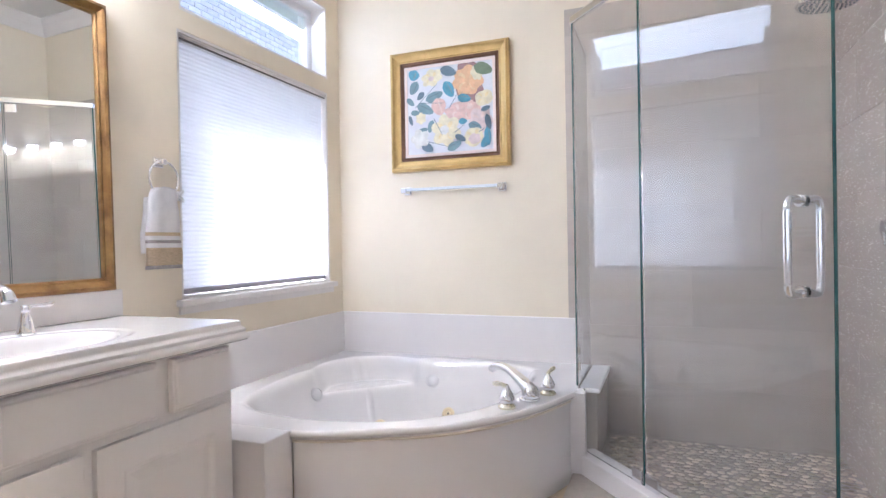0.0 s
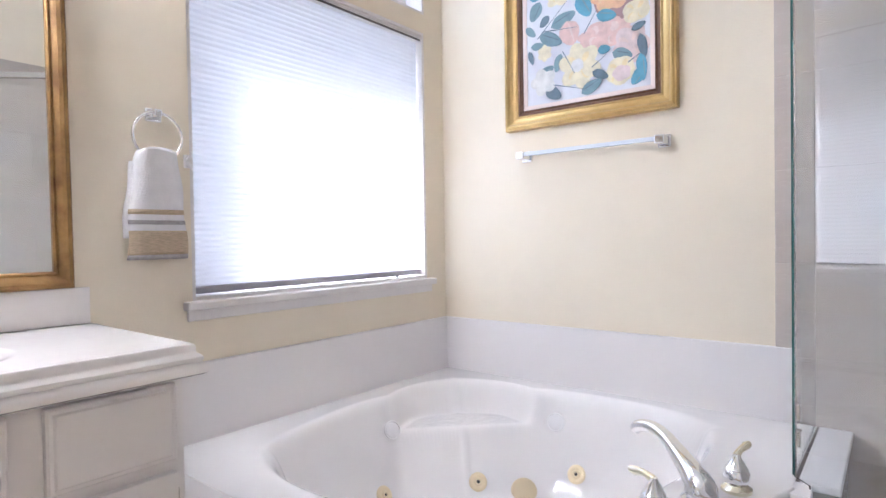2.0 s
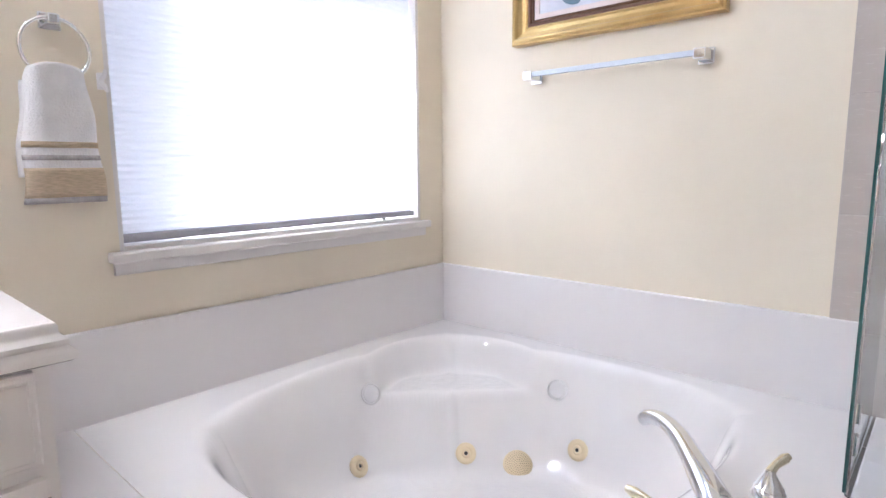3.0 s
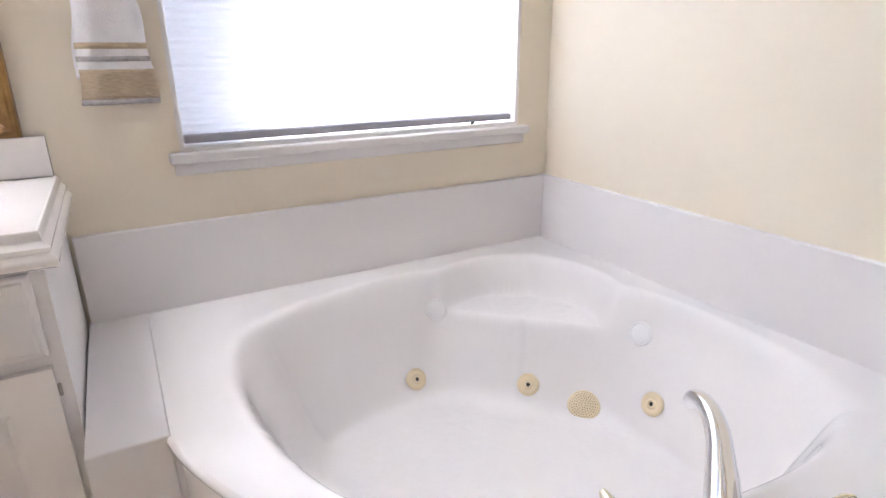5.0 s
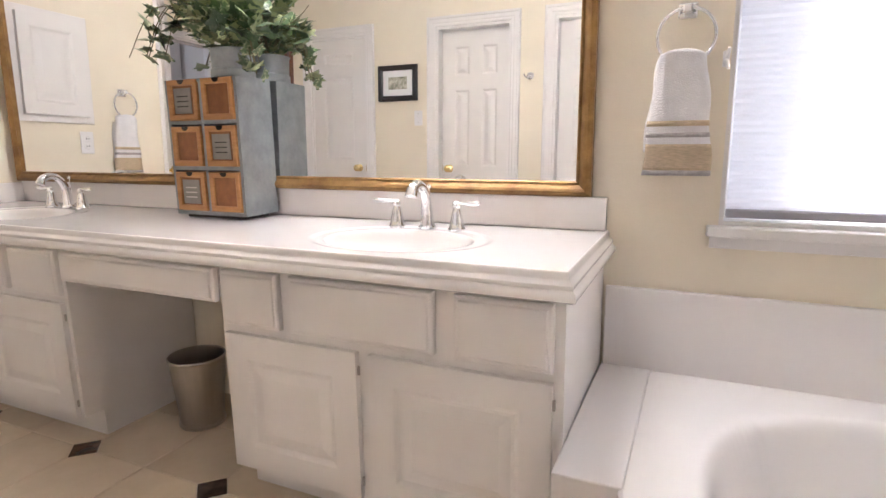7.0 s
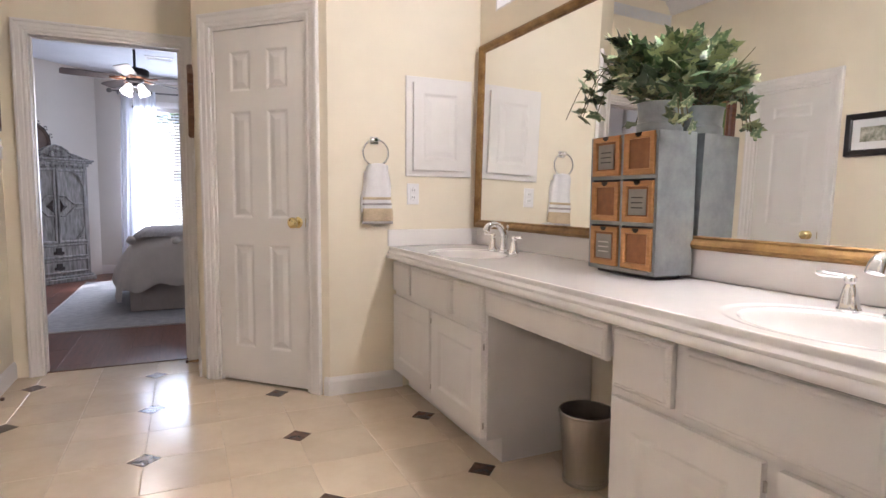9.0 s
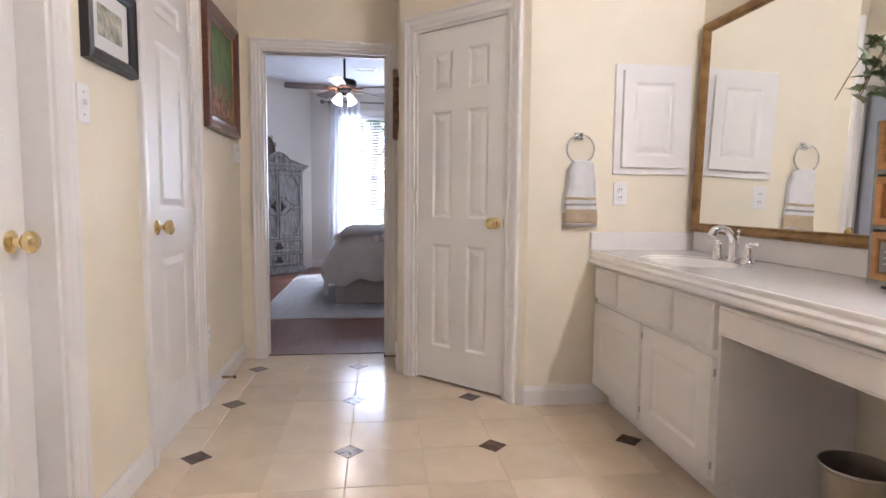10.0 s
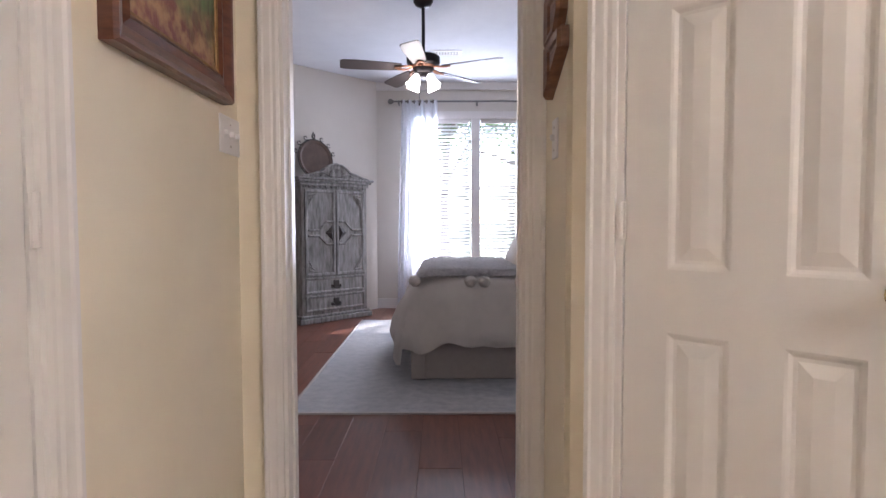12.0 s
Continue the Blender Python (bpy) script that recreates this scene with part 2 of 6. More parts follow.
def panel_slab(parent, w, h, cells, thick=0.035, material=None, name="slab"):
    """A moulded slab in its own frame (front at y 0): one mesh with holes, filled by panels of their own."""
    material = material or DOORP
    xs = sorted({0.0, w, *(c[0] for c in cells), *(c[1] for c in cells)})
    zs = sorted({0.0, h, *(c[2] for c in cells), *(c[3] for c in cells)})
    bm = bmesh.new()
    for xa, xb in zip(xs, xs[1:]):
        for za, zb in zip(zs, zs[1:]):
            mx, mz = (xa + xb) / 2, (za + zb) / 2
            if not any(c[0] < mx < c[1] and c[2] < mz < c[3] for c in cells):
                v = [bm.verts.new((x, 0, z)) for x, z in ((xa, za), (xb, za), (xb, zb), (xa, zb))]
                bm.faces.new(v)
    bmesh.ops.remove_doubles(bm, verts=bm.verts, dist=1e-5)
    for a, b in (((0, 0), (w, 0)), ((w, 0), (w, h)), ((w, h), (0, h)), ((0, h), (0, 0))):
        bm.faces.new([bm.verts.new(p) for p in ((a[0], 0, a[1]), (b[0], 0, b[1]), (b[0], thick, b[1]), (a[0], thick, a[1]))])
    bm.faces.new([bm.verts.new(p) for p in ((0, thick, 0), (w, thick, 0), (w, thick, h), (0, thick, h))])
    slab = part(name, bm, material, parent)
    for c in cells:
        part("panel", raised_panel(bmesh.new(), *c, DOORPANEL), material, slab)
    return slab


def six_panel(w, h):
    s, r = 0.105, 0.10
    cw = (w - 3 * s) / 2
    cols = ((s, s + cw), (w - s - cw, w - s))
    rows = ((0.20, 0.80), (0.95, 1.55), (1.66, 1.88))
    return [(a, b, z0 * h / 2.0, z1 * h / 2.0) for a, b in cols for z0, z1 in rows]


def knob_part(parent, x, z, material=BRASS):
    prof = [(0.0, 0.0), (0.030, 0.0), (0.031, 0.004), (0.024, 0.008), (0.012, 0.012), (0.010, 0.026), (0.014, 0.032), (0.024, 0.036), (0.030, 0.046), (0.029, 0.056), (0.020, 0.064), (0.0, 0.067)]
    return part("knob", lathe(prof, 24, m=pose(x, 0, z, 90, 0, 0)), material, parent, "polished brass door knob", smooth="auto")


def hinges(parent, x, h, y=-0.004):
    for z in (0.22, h * 0.53, h - 0.2):
        bm = tube([(x, y, z - 0.045), (x, y, z + 0.045)], 0.0065, 10)
        box(bm, x - 0.012, x + 0.012, y + 0.001, y + 0.005, z - 0.044, z + 0.044)
        part("hinge", bm, TRIM, parent, "painted butt hinge")


def plate(name, m, label, kind="switch"):
    ob = thing(name, label, "switch plate" if kind != "outlet" else "outlet", m)
    w = 0.160 if kind == "triple" else 0.072
    bm = boxes((-w / 2, w / 2, -0.006, 0, -0.058, 0.058), bevel=0.003)
    part("cover", bm, WHITEPL, ob)
    if kind == "outlet":
        for z in (-0.02, 0.02):
            part("socket", boxes((-0.017, 0.017, -0.0085, -0.005, z - 0.014, z + 0.014), bevel=0.002), WHITEPL, ob)
            part("slot", boxes((-0.008, -0.005, -0.0092, -0.0082, z - 0.004, z + 0.006), (0.005, 0.008, -0.0092, -0.0082, z - 0.004, z + 0.006)), DARK, ob)
    else:
        for x in ((-0.046, 0.0, 0.046) if kind == "triple" else (0,)):
            part("toggle", boxes((x - 0.005, x + 0.005, -0.018, -0.004, -0.004, 0.012), bevel=0.002), WHITEPL, ob)
    for z in (0.033, -0.033):
        part("screw", boxes((-0.003, 0.003, -0.0075, -0.005, z - 0.003, z + 0.003)), STEEL, ob)
    return ob

# ---- large structure ----
H = 2.74
HB = 2.95


def wall_cells(bm, a0, a1, z1, openings, place):
    """Fills a wall from a0 to a1 and up to z1, leaving out (a, b, z, z) openings; place turns (a, b, z, z) into a box."""
    xs = sorted({a0, a1, *(o[0] for o in openings), *(o[1] for o in openings)})
    zs = sorted({0.0, z1, *(o[2] for o in openings), *(o[3] for o in openings)})
    for xa, xb in zip(xs, xs[1:]):
        for za, zb in zip(zs, zs[1:]):
            mx, mz = (xa + xb) / 2, (za + zb) / 2
            if not any(o[0] < mx < o[1] and o[2] < mz < o[3] for o in openings):
                box(bm, *place(xa, xb, za, zb))
    return bm


def structure(name, bm, material, label):
    return tagged(part(name, bm, material), label, "wall" if "wall" in name else name.split("_")[0], kind="structure")


WIN = (2.20, 3.335, 0.83, 1.965)
TR1 = (2.215, 3.34, 2.05, 2.48)
TR2 = (-0.70, 0.45, 2.08, 2.50)
wall_west = structure("wall_west", wall_cells(bmesh.new(), -2.0, 3.60, HB + 0.1, [WIN, TR1, TR2], lambda a, b, c, d: (-0.20, 0.0, a, b, c, d)), CREAM, "cream painted wall with a window and two transoms")
wall_north = structure("wall_north", boxes((0.0, 2.75, 3.47, 3.60, 0, HB + 0.1)), CREAM, "cream painted wall behind the corner tub")
wall_south = structure("wall_south", boxes((0.0, 0.89, -0.99, -0.87, 0, HB + 0.1)), CREAM, "cream painted end wall of the vanity")
DIAG = pose(1.51, -1.49, 0, 0, 0, 135)
bm = wall_cells(bmesh.new(), 0.0, 0.877, HB + 0.1, [(0.125, 0.755, 0.0, 2.0)], lambda a, b, c, d: (a, b, 0.0, 0.10, c, d))
bm.transform(DIAG)
structure("wall_angled", bm, CREAM, "cream painted angled wall with a closet door")
structure("wall_return", boxes((1.41, 1.51, -1.88, -1.56, 0, HB + 0.1)), CREAM, "short cream painted wall beside the bedroom door")
DOOR_A, DOOR_B, DOOR_C = (-0.945, -0.39, 0.0, 2.0), (0.235, 0.835, 0.0, 2.0), (1.16, 1.77, 0.0, 2.0)
structure("wall_east", wall_cells(bmesh.new(), -1.88, 1.96, HB + 0.1, [DOOR_A, DOOR_B, DOOR_C], lambda a, b, c, d: (2.51, 2.68, a, b, c, d)), CREAM, "cream painted wall with three white doors")
bm = wall_cells(bmesh.new(), -1.2, 4.75, HB + 0.1, [(1.572, 2.372, 0.0, 1.990)], lambda a, b, c, d: (a, b, -2.0, -1.88, c, d))
structure("wall_bedroom_door", bm, CREAM, "cream painted wall with the doorway to the bedroom")
structure("wall_shower_east", boxes((2.63, 2.75, 1.96, 3.47, 0, HB + 0.1)), CREAM, "cream painted wall above the shower tiles")
structure("wall_shower_stub", boxes((2.40, 2.63, 1.97, 2.07, 0, 2.28)), SHOWERTILE, "short tiled wall at the shower's side")
structure("ceiling_bathroom", boxes((-0.20, 2.75, -1.90, 3.60, HB, HB + 0.1)), CEIL, "white painted bathroom ceiling")
structure("floor_base", boxes((0.0, 2.68, -1.935, 3.47, -0.10, -0.0022)), GROUT, "beige grout bed under the floor tiles")


def crown(name, pts, out):
    prof = [(0.0, -0.11), (0.012, -0.11), (0.020, -0.095), (0.045, -0.05), (0.075, -0.022), (0.085, -0.010), (0.085, 0.0)]
    bm = bmesh.new()
    (xa, ya), (xb, yb) = pts
    la = [bm.verts.new((xa + out[0] * d, ya + out[1] * d, HB + z)) for d, z in prof]
    lb = [bm.verts.new((xb + out[0] * d, yb + out[1] * d, HB + z)) for d, z in prof]
    for i in range(len(prof) - 1):
        bm.faces.new((la[i], la[i + 1], lb[i + 1], lb[i]))
    return structure(name, bm, TRIM, "white painted crown moulding")


crown("trim_crown_west", ((0, -0.87), (0, 3.47)), (1, 0))
crown("trim_crown_north", ((0, 3.47), (2.63, 3.47)), (0, -1))
crown("trim_crown_east", ((2.51, -1.88), (2.51, 1.96)), (-1, 0))
crown("trim_crown_south", ((0, -0.87), (0.89, -0.87)), (0, 1))
crown("trim_crown_shower", ((2.63, 1.96), (2.63, 3.47)), (-1, 0))


def baseboard(a, b, out, h=0.10):
    (xa, ya), (xb, yb) = a, b
    prof = [(0.0, 0.0), (0.014, 0.0), (0.014, h - 0.025), (0.010, h - 0.012), (0.005, h), (0.0, h)]
    bm = bmesh.new()
    la = [bm.verts.new((xa + out[0] * d, ya + out[1] * d, z)) for d, z in prof]
    lb = [bm.verts.new((xb + out[0] * d, yb + out[1] * d, z)) for d, z in prof]
    for i in range(len(prof) - 1):
        bm.faces.new((la[i], la[i + 1], lb[i + 1], lb[i]))
    bm.faces.new(la)
    bm.faces.new(lb)
    return structure("baseboard", bm, TRIM, "white painted baseboard")


R2 = math.sqrt(0.5)
baseboard((0.48, -0.87), (0.895, -0.87), (0, 1))
baseboard((0.89 + 0.03 * R2, -0.87 - 0.03 * R2), (0.89, -0.87), (R2, R2))
baseboard((1.51, -1.86), (1.51, -1.49), (1, 0))
baseboard((2.51, -1.88), (2.51, -1.02), (-1, 0))
baseboard((2.51, -0.315), (2.51, 0.160), (-1, 0))
baseboard((2.51, 0.91), (2.51, 1.085), (-1, 0))
baseboard((2.51, 1.845), (2.51, 1.96), (-1, 0))


# doors
def door(name, m, w, h, cells, knob_x, recess, hinge_x=None, label="white painted six-panel door with a brass knob, shut"):
    """A shut door in its opening, seen from the front: casing, jamb, slab, knob and hinges."""
    ob = thing(name, label, "door", m, kind="structure")
    part("door_casing", moulding(bmesh.new(), 0, w, 0, h, CASING, closed=False), TRIM, ob)
    j = 0.018
    part("door_jamb", boxes((0, j, 0.0, 0.10, 0, h), (w - j, w, 0.0, 0.10, 0, h), (j, w - j, 0.0, 0.10, h - j, h)), TRIM, ob)
    sw, sh = w - 2 * j - 0.006, h - j - 0.018
    slab = panel_slab(ob, sw, sh, cells(sw, sh))
    slab.location = (j + 0.003, recess, 0.014)
    k = knob_part(slab, knob_x if knob_x > 0 else sw + knob_x, 0.915)
    part("latch", boxes((0, 0.004, -0.001, 0.022, 0.89, 0.94)) if knob_x > 0 else boxes((sw - 0.004, sw, -0.001, 0.022, 0.89, 0.94)), BRASS, slab)
    if hinge_x is not None:
        hinges(ob, hinge_x, h, -0.006)
    return ob


def three_panel(w, h):
    return [(0.11, w - 0.11, 0.20, 0.80), (0.11, w - 0.11, 0.98, 1.66), (0.11, w - 0.11, 1.76, h - 0.11)]


door("door_1", DIAG @ pose(0.125, 0, 0), 0.63, 2.0, six_panel, -0.050, 0.006, 0.014, "white painted six-panel closet door, shut, on the angled wall")
EAST = pose(2.51, 0, 0, 0, 0, -90)
door("door_2", pose(2.51, -0.39, 0, 0, 0, -90), 0.555, 2.0, three_panel, 0.065, 0.004, 0.545, "narrow white painted three-panel door with a brass knob, shut")
door("door_3", pose(2.51, 0.835, 0, 0, 0, -90), 0.60, 2.0, six_panel, -0.065, 0.075, None, "white painted six-panel door with a brass knob, set back")
door("door_4", pose(2.51, 1.77, 0, 0, 0, -90), 0.61, 2.0, six_panel, 0.065, 0.075, None, "white painted six-panel door near the shower, shut")

# doorway to the bedroom
dw = thing("doorway_trim", "white painted casing and jamb of an open doorway", "door frame", pose(2.372, -1.88, 0, 0, 0, 180), kind="structure")
part("door_casing", moulding(bmesh.new(), 0, 0.80, 0, 1.990, [(d * 0.86, t) for d, t in CASING], closed=False), TRIM, dw)
part("door_jamb", boxes((0, 0.012, 0, 0.128, 0, 1.990), (0.788, 0.80, 0, 0.128, 0, 1.990), (0.012, 0.788, 0, 0.128, 1.978, 1.990), (0.012, 0.020, 0.055, 0.075, 0, 1.978), (0.780, 0.788, 0.055, 0.075, 0, 1.978), (0.020, 0.780, 0.055, 0.075, 1.970, 1.978)), TRIM, dw)
for z in (0.30, 1.03, 1.76):
    part("hinge", boxes((0.012, 0.016, 0.078, 0.115, z - 0.045, z + 0.045)), TRIM, dw, "painted hinge leaf")

# windows of the bathroom
def window(name, spec, label, blind=False):
    y0, y1, z0, z1 = spec
    w, h = y1 - y0, z1 - z0
    ob = thing(name, label, "window", pose(0, y0, z0, 0, 0, 90), kind="structure")
    lin = 0.012
    part("reveal", boxes((0, lin, 0.002, 0.2, 0, h), (w - lin, w, 0.002, 0.2, 0, h), (lin, w - lin, 0.002, 0.2, h - lin, h), (lin, w - lin, 0.002, 0.2, 0, lin)), TRIM, ob)
    part("window_frame", moulding(bmesh.new(), 0.055, w - 0.055, 0.055, h - 0.055, [(0.0, -0.145), (0.0, -0.105), (0.012, -0.10), (0.043, -0.10), (0.043, -0.145)]), WHITEPL, ob)
    pane = part("pane", boxes((0.05, w - 0.05, 0.125, 0.131, 0.05, h - 0.05)), PANE, ob)
    pane.visible_shadow = False
    return ob


win1 = window("window_1", WIN, "white framed window over the tub behind a shade")
window("window_2", TR1, "white framed transom window above the shade")
window("window_3", TR2, "white framed transom window above the mirror")
bm = boxes((-0.03, 1.165, -0.035, 0.10, -0.028, 0.0), bevel=0.005)
box(bm, -0.02, 1.155, -0.012, 0.0, -0.062, -0.028, 0.003)
part("window_sill", bm, TRIM, win1)

shade = thing("window_shade", "white pleated cellular window shade, lowered, lit by the sun", "window shade", pose(-0.035, WIN[0] + 0.014, WIN[2], 0, 0, 90))
bm = bmesh.new()
w, n, z0, z1 = WIN[1] - WIN[0] - 0.028, 56, 0.040, 1.095
prev = None
for i in range(2 * n + 1):
    z = z0 + (z1 - z0) * i / (2 * n)
    y = 0.0013 if i % 2 else -0.0013
    row = [bm.verts.new((x, y + 0.0012 * math.sin(9 * x + 0.7 * i), z)) for x in np.linspace(0.004, w - 0.004, 12)]
    if prev:
        for a, b, c, d in zip(prev, prev[1:], row[1:], row):
            bm.faces.new((a, b, c, d))
    prev = row
part("fabric", bm, BLIND, shade)
part("headrail", boxes((0, w, -0.022, 0.020, 1.095, 1.132), bevel=0.004), WHITEPL, shade)
part("headrail_channel", boxes((0.0, w, -0.0245, -0.021, 1.098, 1.106)), mat("grey_channel", (0.11, 0.10, 0.10), 0.4), shade)
part("headrail_seam", boxes((0.0, w, -0.0235, -0.021, 1.126, 1.1295)), bpy.data.materials["grey_channel"], shade)
part("bottom_rail", boxes((0.002, w - 0.002, -0.014, 0.014, 0.018, 0.042), bevel=0.004), mat("grey_rail", (0.42, 0.41, 0.45), 0.4, var=0.1), shade)
part("tab", boxes((0.93, 0.945, -0.018, -0.012, 0.004, 0.022), bevel=0.002), DARK, shade)

# ---- corner tub ----
TX, TY, DECK = 0.0, 3.47, 0.395
OUTER = [(0.0, 1.42), (0.648, 1.42), (0.72, 1.402), (0.80, 1.372), (0.87, 1.340), (0.95, 1.295), (1.09, 1.225), (1.25, 1.085), (1.40, 0.865), (1.49, 0.645), (1.515, 0.568), (1.52, 0.0), (0.0, 0.0)]
BASIN = [(1.245, 0.26), (1.09, 0.13), (0.90, 0.095), (0.72, 0.100), (0.60, 0.125), (0.47, 0.23), (0.36, 0.35), (0.24, 0.46), (0.145, 0.58), (0.13, 0.72), (0.15, 0.88), (0.19, 1.05), (0.285, 1.19), (0.45, 1.262), (0.68, 1.262), (0.92, 1.20), (1.08, 1.08), (1.20, 0.92), (1.262, 0.68), (1.285, 0.45)]
NICHE = [(0.62, 0.19), (0.55, 0.14), (0.38, 0.112), (0.21, 0.20), (0.115, 0.37), (0.145, 0.54), (0.19, 0.61), (0.36, 0.60), (0.52, 0.52), (0.60, 0.36)]
BASIN = [(p.x, p.y) for p in smooth_line([(a, b, 0) for a, b in BASIN], 6, True)]
NICHE = [(p.x, p.y) for p in smooth_line([(a, b, 0) for a, b in NICHE], 5, True)]


def inside(poly, u, v):
    """How far (u, v) lies inside a closed outline, below zero outside."""
    p = np.array(poly)
    q = np.roll(p, -1, axis=0)
    d = q - p
    t = np.clip(((u - p[:, 0]) * d[:, 0] + (v - p[:, 1]) * d[:, 1]) / (d ** 2).sum(1), 0, 1)
    dist = np.hypot(p[:, 0] + t * d[:, 0] - u, p[:, 1] + t * d[:, 1] - v).min()
    cross = ((p[:, 1] > v) != (q[:, 1] > v)) & (u < d[:, 0] * (v - p[:, 1]) / np.where(d[:, 1] == 0, 1e-9, d[:, 1]) + p[:, 0])
    return dist if cross.sum() % 2 else -dist


def ease(t):
    t = min(max(t, 0.0), 1.0)
    return t * t * (3 - 2 * t)


def drop(s):
    """Depth of the basin at s metres inside its lip."""
    r = s + 0.025
    if r < 0.0:
        return 0.0
    if r < 0.035:
        return 0.030 * (r / 0.035) ** 2
    if r < 0.145:
        return 0.030 + 0.300 * (r - 0.035) / 0.110
    if r < 0.215:
        return 0.330 + 0.040 * (1 - (1 - (r - 0.145) / 0.070) ** 2)
    return 0.370


def tub_z(u, v):
    main = drop(inside(BASIN, u, v))
    soft = sum(drop(inside(BASIN, u + 0.04 * math.cos(k * math.pi / 3), v + 0.04 * math.sin(k * math.pi / 3))) for k in range(6)) / 6
    main += (soft - main) * ease((min(main, soft) - 0.04) / 0.10)
    s = inside(NICHE, u, v)
    niche = 0.125 * ease((s + 0.012) / 0.065)
    k = 0.008
    deep = max(main, niche)
    if abs(main - niche) < k:
        deep += (k - abs(main - niche)) ** 2 / (4 * k)
    return DECK - deep


tub = thing("corner_bathtub", "white acrylic corner whirlpool bathtub with a curved front", "bathtub")
CU, CV = 0.70, 0.70
angles = sorted({round(2 * math.pi * i / 200, 5) for i in range(200)} | {round(math.atan2(b - CV, a - CU) % (2 * math.pi), 5) for a, b in OUTER})


def reach(a):
    best = 9.0
    for (x0, y0), (x1, y1) in zip(OUTER, OUTER[1:] + OUTER[:1]):
        dx, dy, ex, ey = math.cos(a), math.sin(a), x1 - x0, y1 - y0
        den = dx * ey - dy * ex
        if abs(den) > 1e-9:
            t = ((x0 - CU) * ey - (y0 - CV) * ex) / den
            s = ((x0 - CU) * dy - (y0 - CV) * dx) / den
            if t > 0 and -1e-4 <= s <= 1.0001:
                best = min(best, t)
    return best


bm = bmesh.new()
center = bm.verts.new((TX + CU, TY - CV, tub_z(CU, CV)))
prev = None
rings = []
steps = [0.1, 0.2] + list(np.linspace(0.25, 1.0, 96))
spokes = []
for a in angles:
    r = reach(a)
    spokes.append([bm.verts.new((TX + CU + math.cos(a) * r * t, TY - CV - math.sin(a) * r * t, tub_z(CU + math.cos(a) * r * t, CV + math.sin(a) * r * t))) for t in steps])
for i, s in enumerate(spokes):
    o = spokes[(i + 1) % len(spokes)]
    bm.faces.new((center, s[0], o[0]))
    for k in range(len(steps) - 1):
        bm.faces.new((s[k], s[k + 1], o[k + 1], o[k]))
inner = [v for v in bm.verts if not v.is_boundary]
for _ in range(2):
    bmesh.ops.smooth_vert(bm, verts=inner, factor=0.5, use_axis_z=True)
for f in bm.faces:
    u, v = f.calc_center_median().x - TX, TY - f.calc_center_median().y
    if all(p.co.z < 0.034 for p in f.verts) or (inside(NICHE, u, v) > 0.075 and all(0.26 < p.co.z < 0.29 for p in f.verts)):
        f.material_index = 1
basin = part("basin", bm, ACRYLIC, tub, smooth=True)
basin.data.materials.append(mat("non_slip_acrylic", (0.85, 0.82, 0.80), 0.12, bump=1.0, bump_scale=30, coat=0.4))
# rolled lip and apron follow the front edge
front = smooth_line([(a, b, 0) for a, b in OUTER[1:11]], 6)
prof = [(0.0, DECK), (0.005, DECK - 0.002), (0.009, DECK - 0.008), (0.009, DECK - 0.018), (0.003, DECK - 0.026), (-0.008, DECK - 0.030)]


def follow(line, prof):
    bm = bmesh.new()
    prev = None
    for i, p in enumerate(line):
        d = (line[min(i + 1, len(line) - 1)] - line[max(i - 1, 0)]).normalized()
        n = Vector((-d.y, d.x, 0))
        if n.x + n.y < 0:
            n = -n
        row = [bm.verts.new((TX + p.x + n.x * o, TY - (p.y + n.y * o), z)) for o, z in prof]
        if prev:
            for k in range(len(prof) - 1):
                bm.faces.new((prev[k], prev[k + 1], row[k + 1], row[k]))
        prev = row
    return bm


part("rim", follow(front, prof), ACRYLIC, tub, smooth="auto")
part("apron", follow(front, [(-0.008, DECK - 0.030), (-0.012, 0.30), (-0.012, 0.0), (-0.06, 0.0)]), SPLASH, tub, "white marble panel curved round the tub", smooth="auto")
part("apron_top_bead", follow(front, [(-0.010, DECK - 0.034), (-0.004, DECK - 0.040), (-0.010, DECK - 0.048)]), mat("cream_caulk", (0.80, 0.73, 0.62), 0.5), tub, "pale cream caulk line")


def on_tub(u, v, lift=0.0):
    e = 0.03
    n = Vector((-(tub_z(u + e, v) - tub_z(u - e, v)) / (2 * e), (tub_z(u, v + e) - tub_z(u, v - e)) / (2 * e), 1)).normalized()
    q = n.to_track_quat("Z", "Y").to_matrix().to_4x4()
    return Matrix.Translation(Vector((TX + u, TY - v, tub_z(u, v))) + n * lift) @ q


def jet(u, v):
    jm = on_tub(u, v, 0.002)
    j = part("jet", lathe([(0.0, 0.0), (0.034, 0.0), (0.035, 0.004), (0.030, 0.009), (0.022, 0.011), (0.016, 0.009), (0.012, 0.014), (0.007, 0.014), (0.006, 0.006)], 24), CREAMPL, tub, "cream plastic whirlpool jet", smooth="auto", m=jm)
    part("nozzle", lathe([(0.0, 0.0085), (0.0065, 0.0085), (0.0065, 0.0075)], 12), DARK, j)


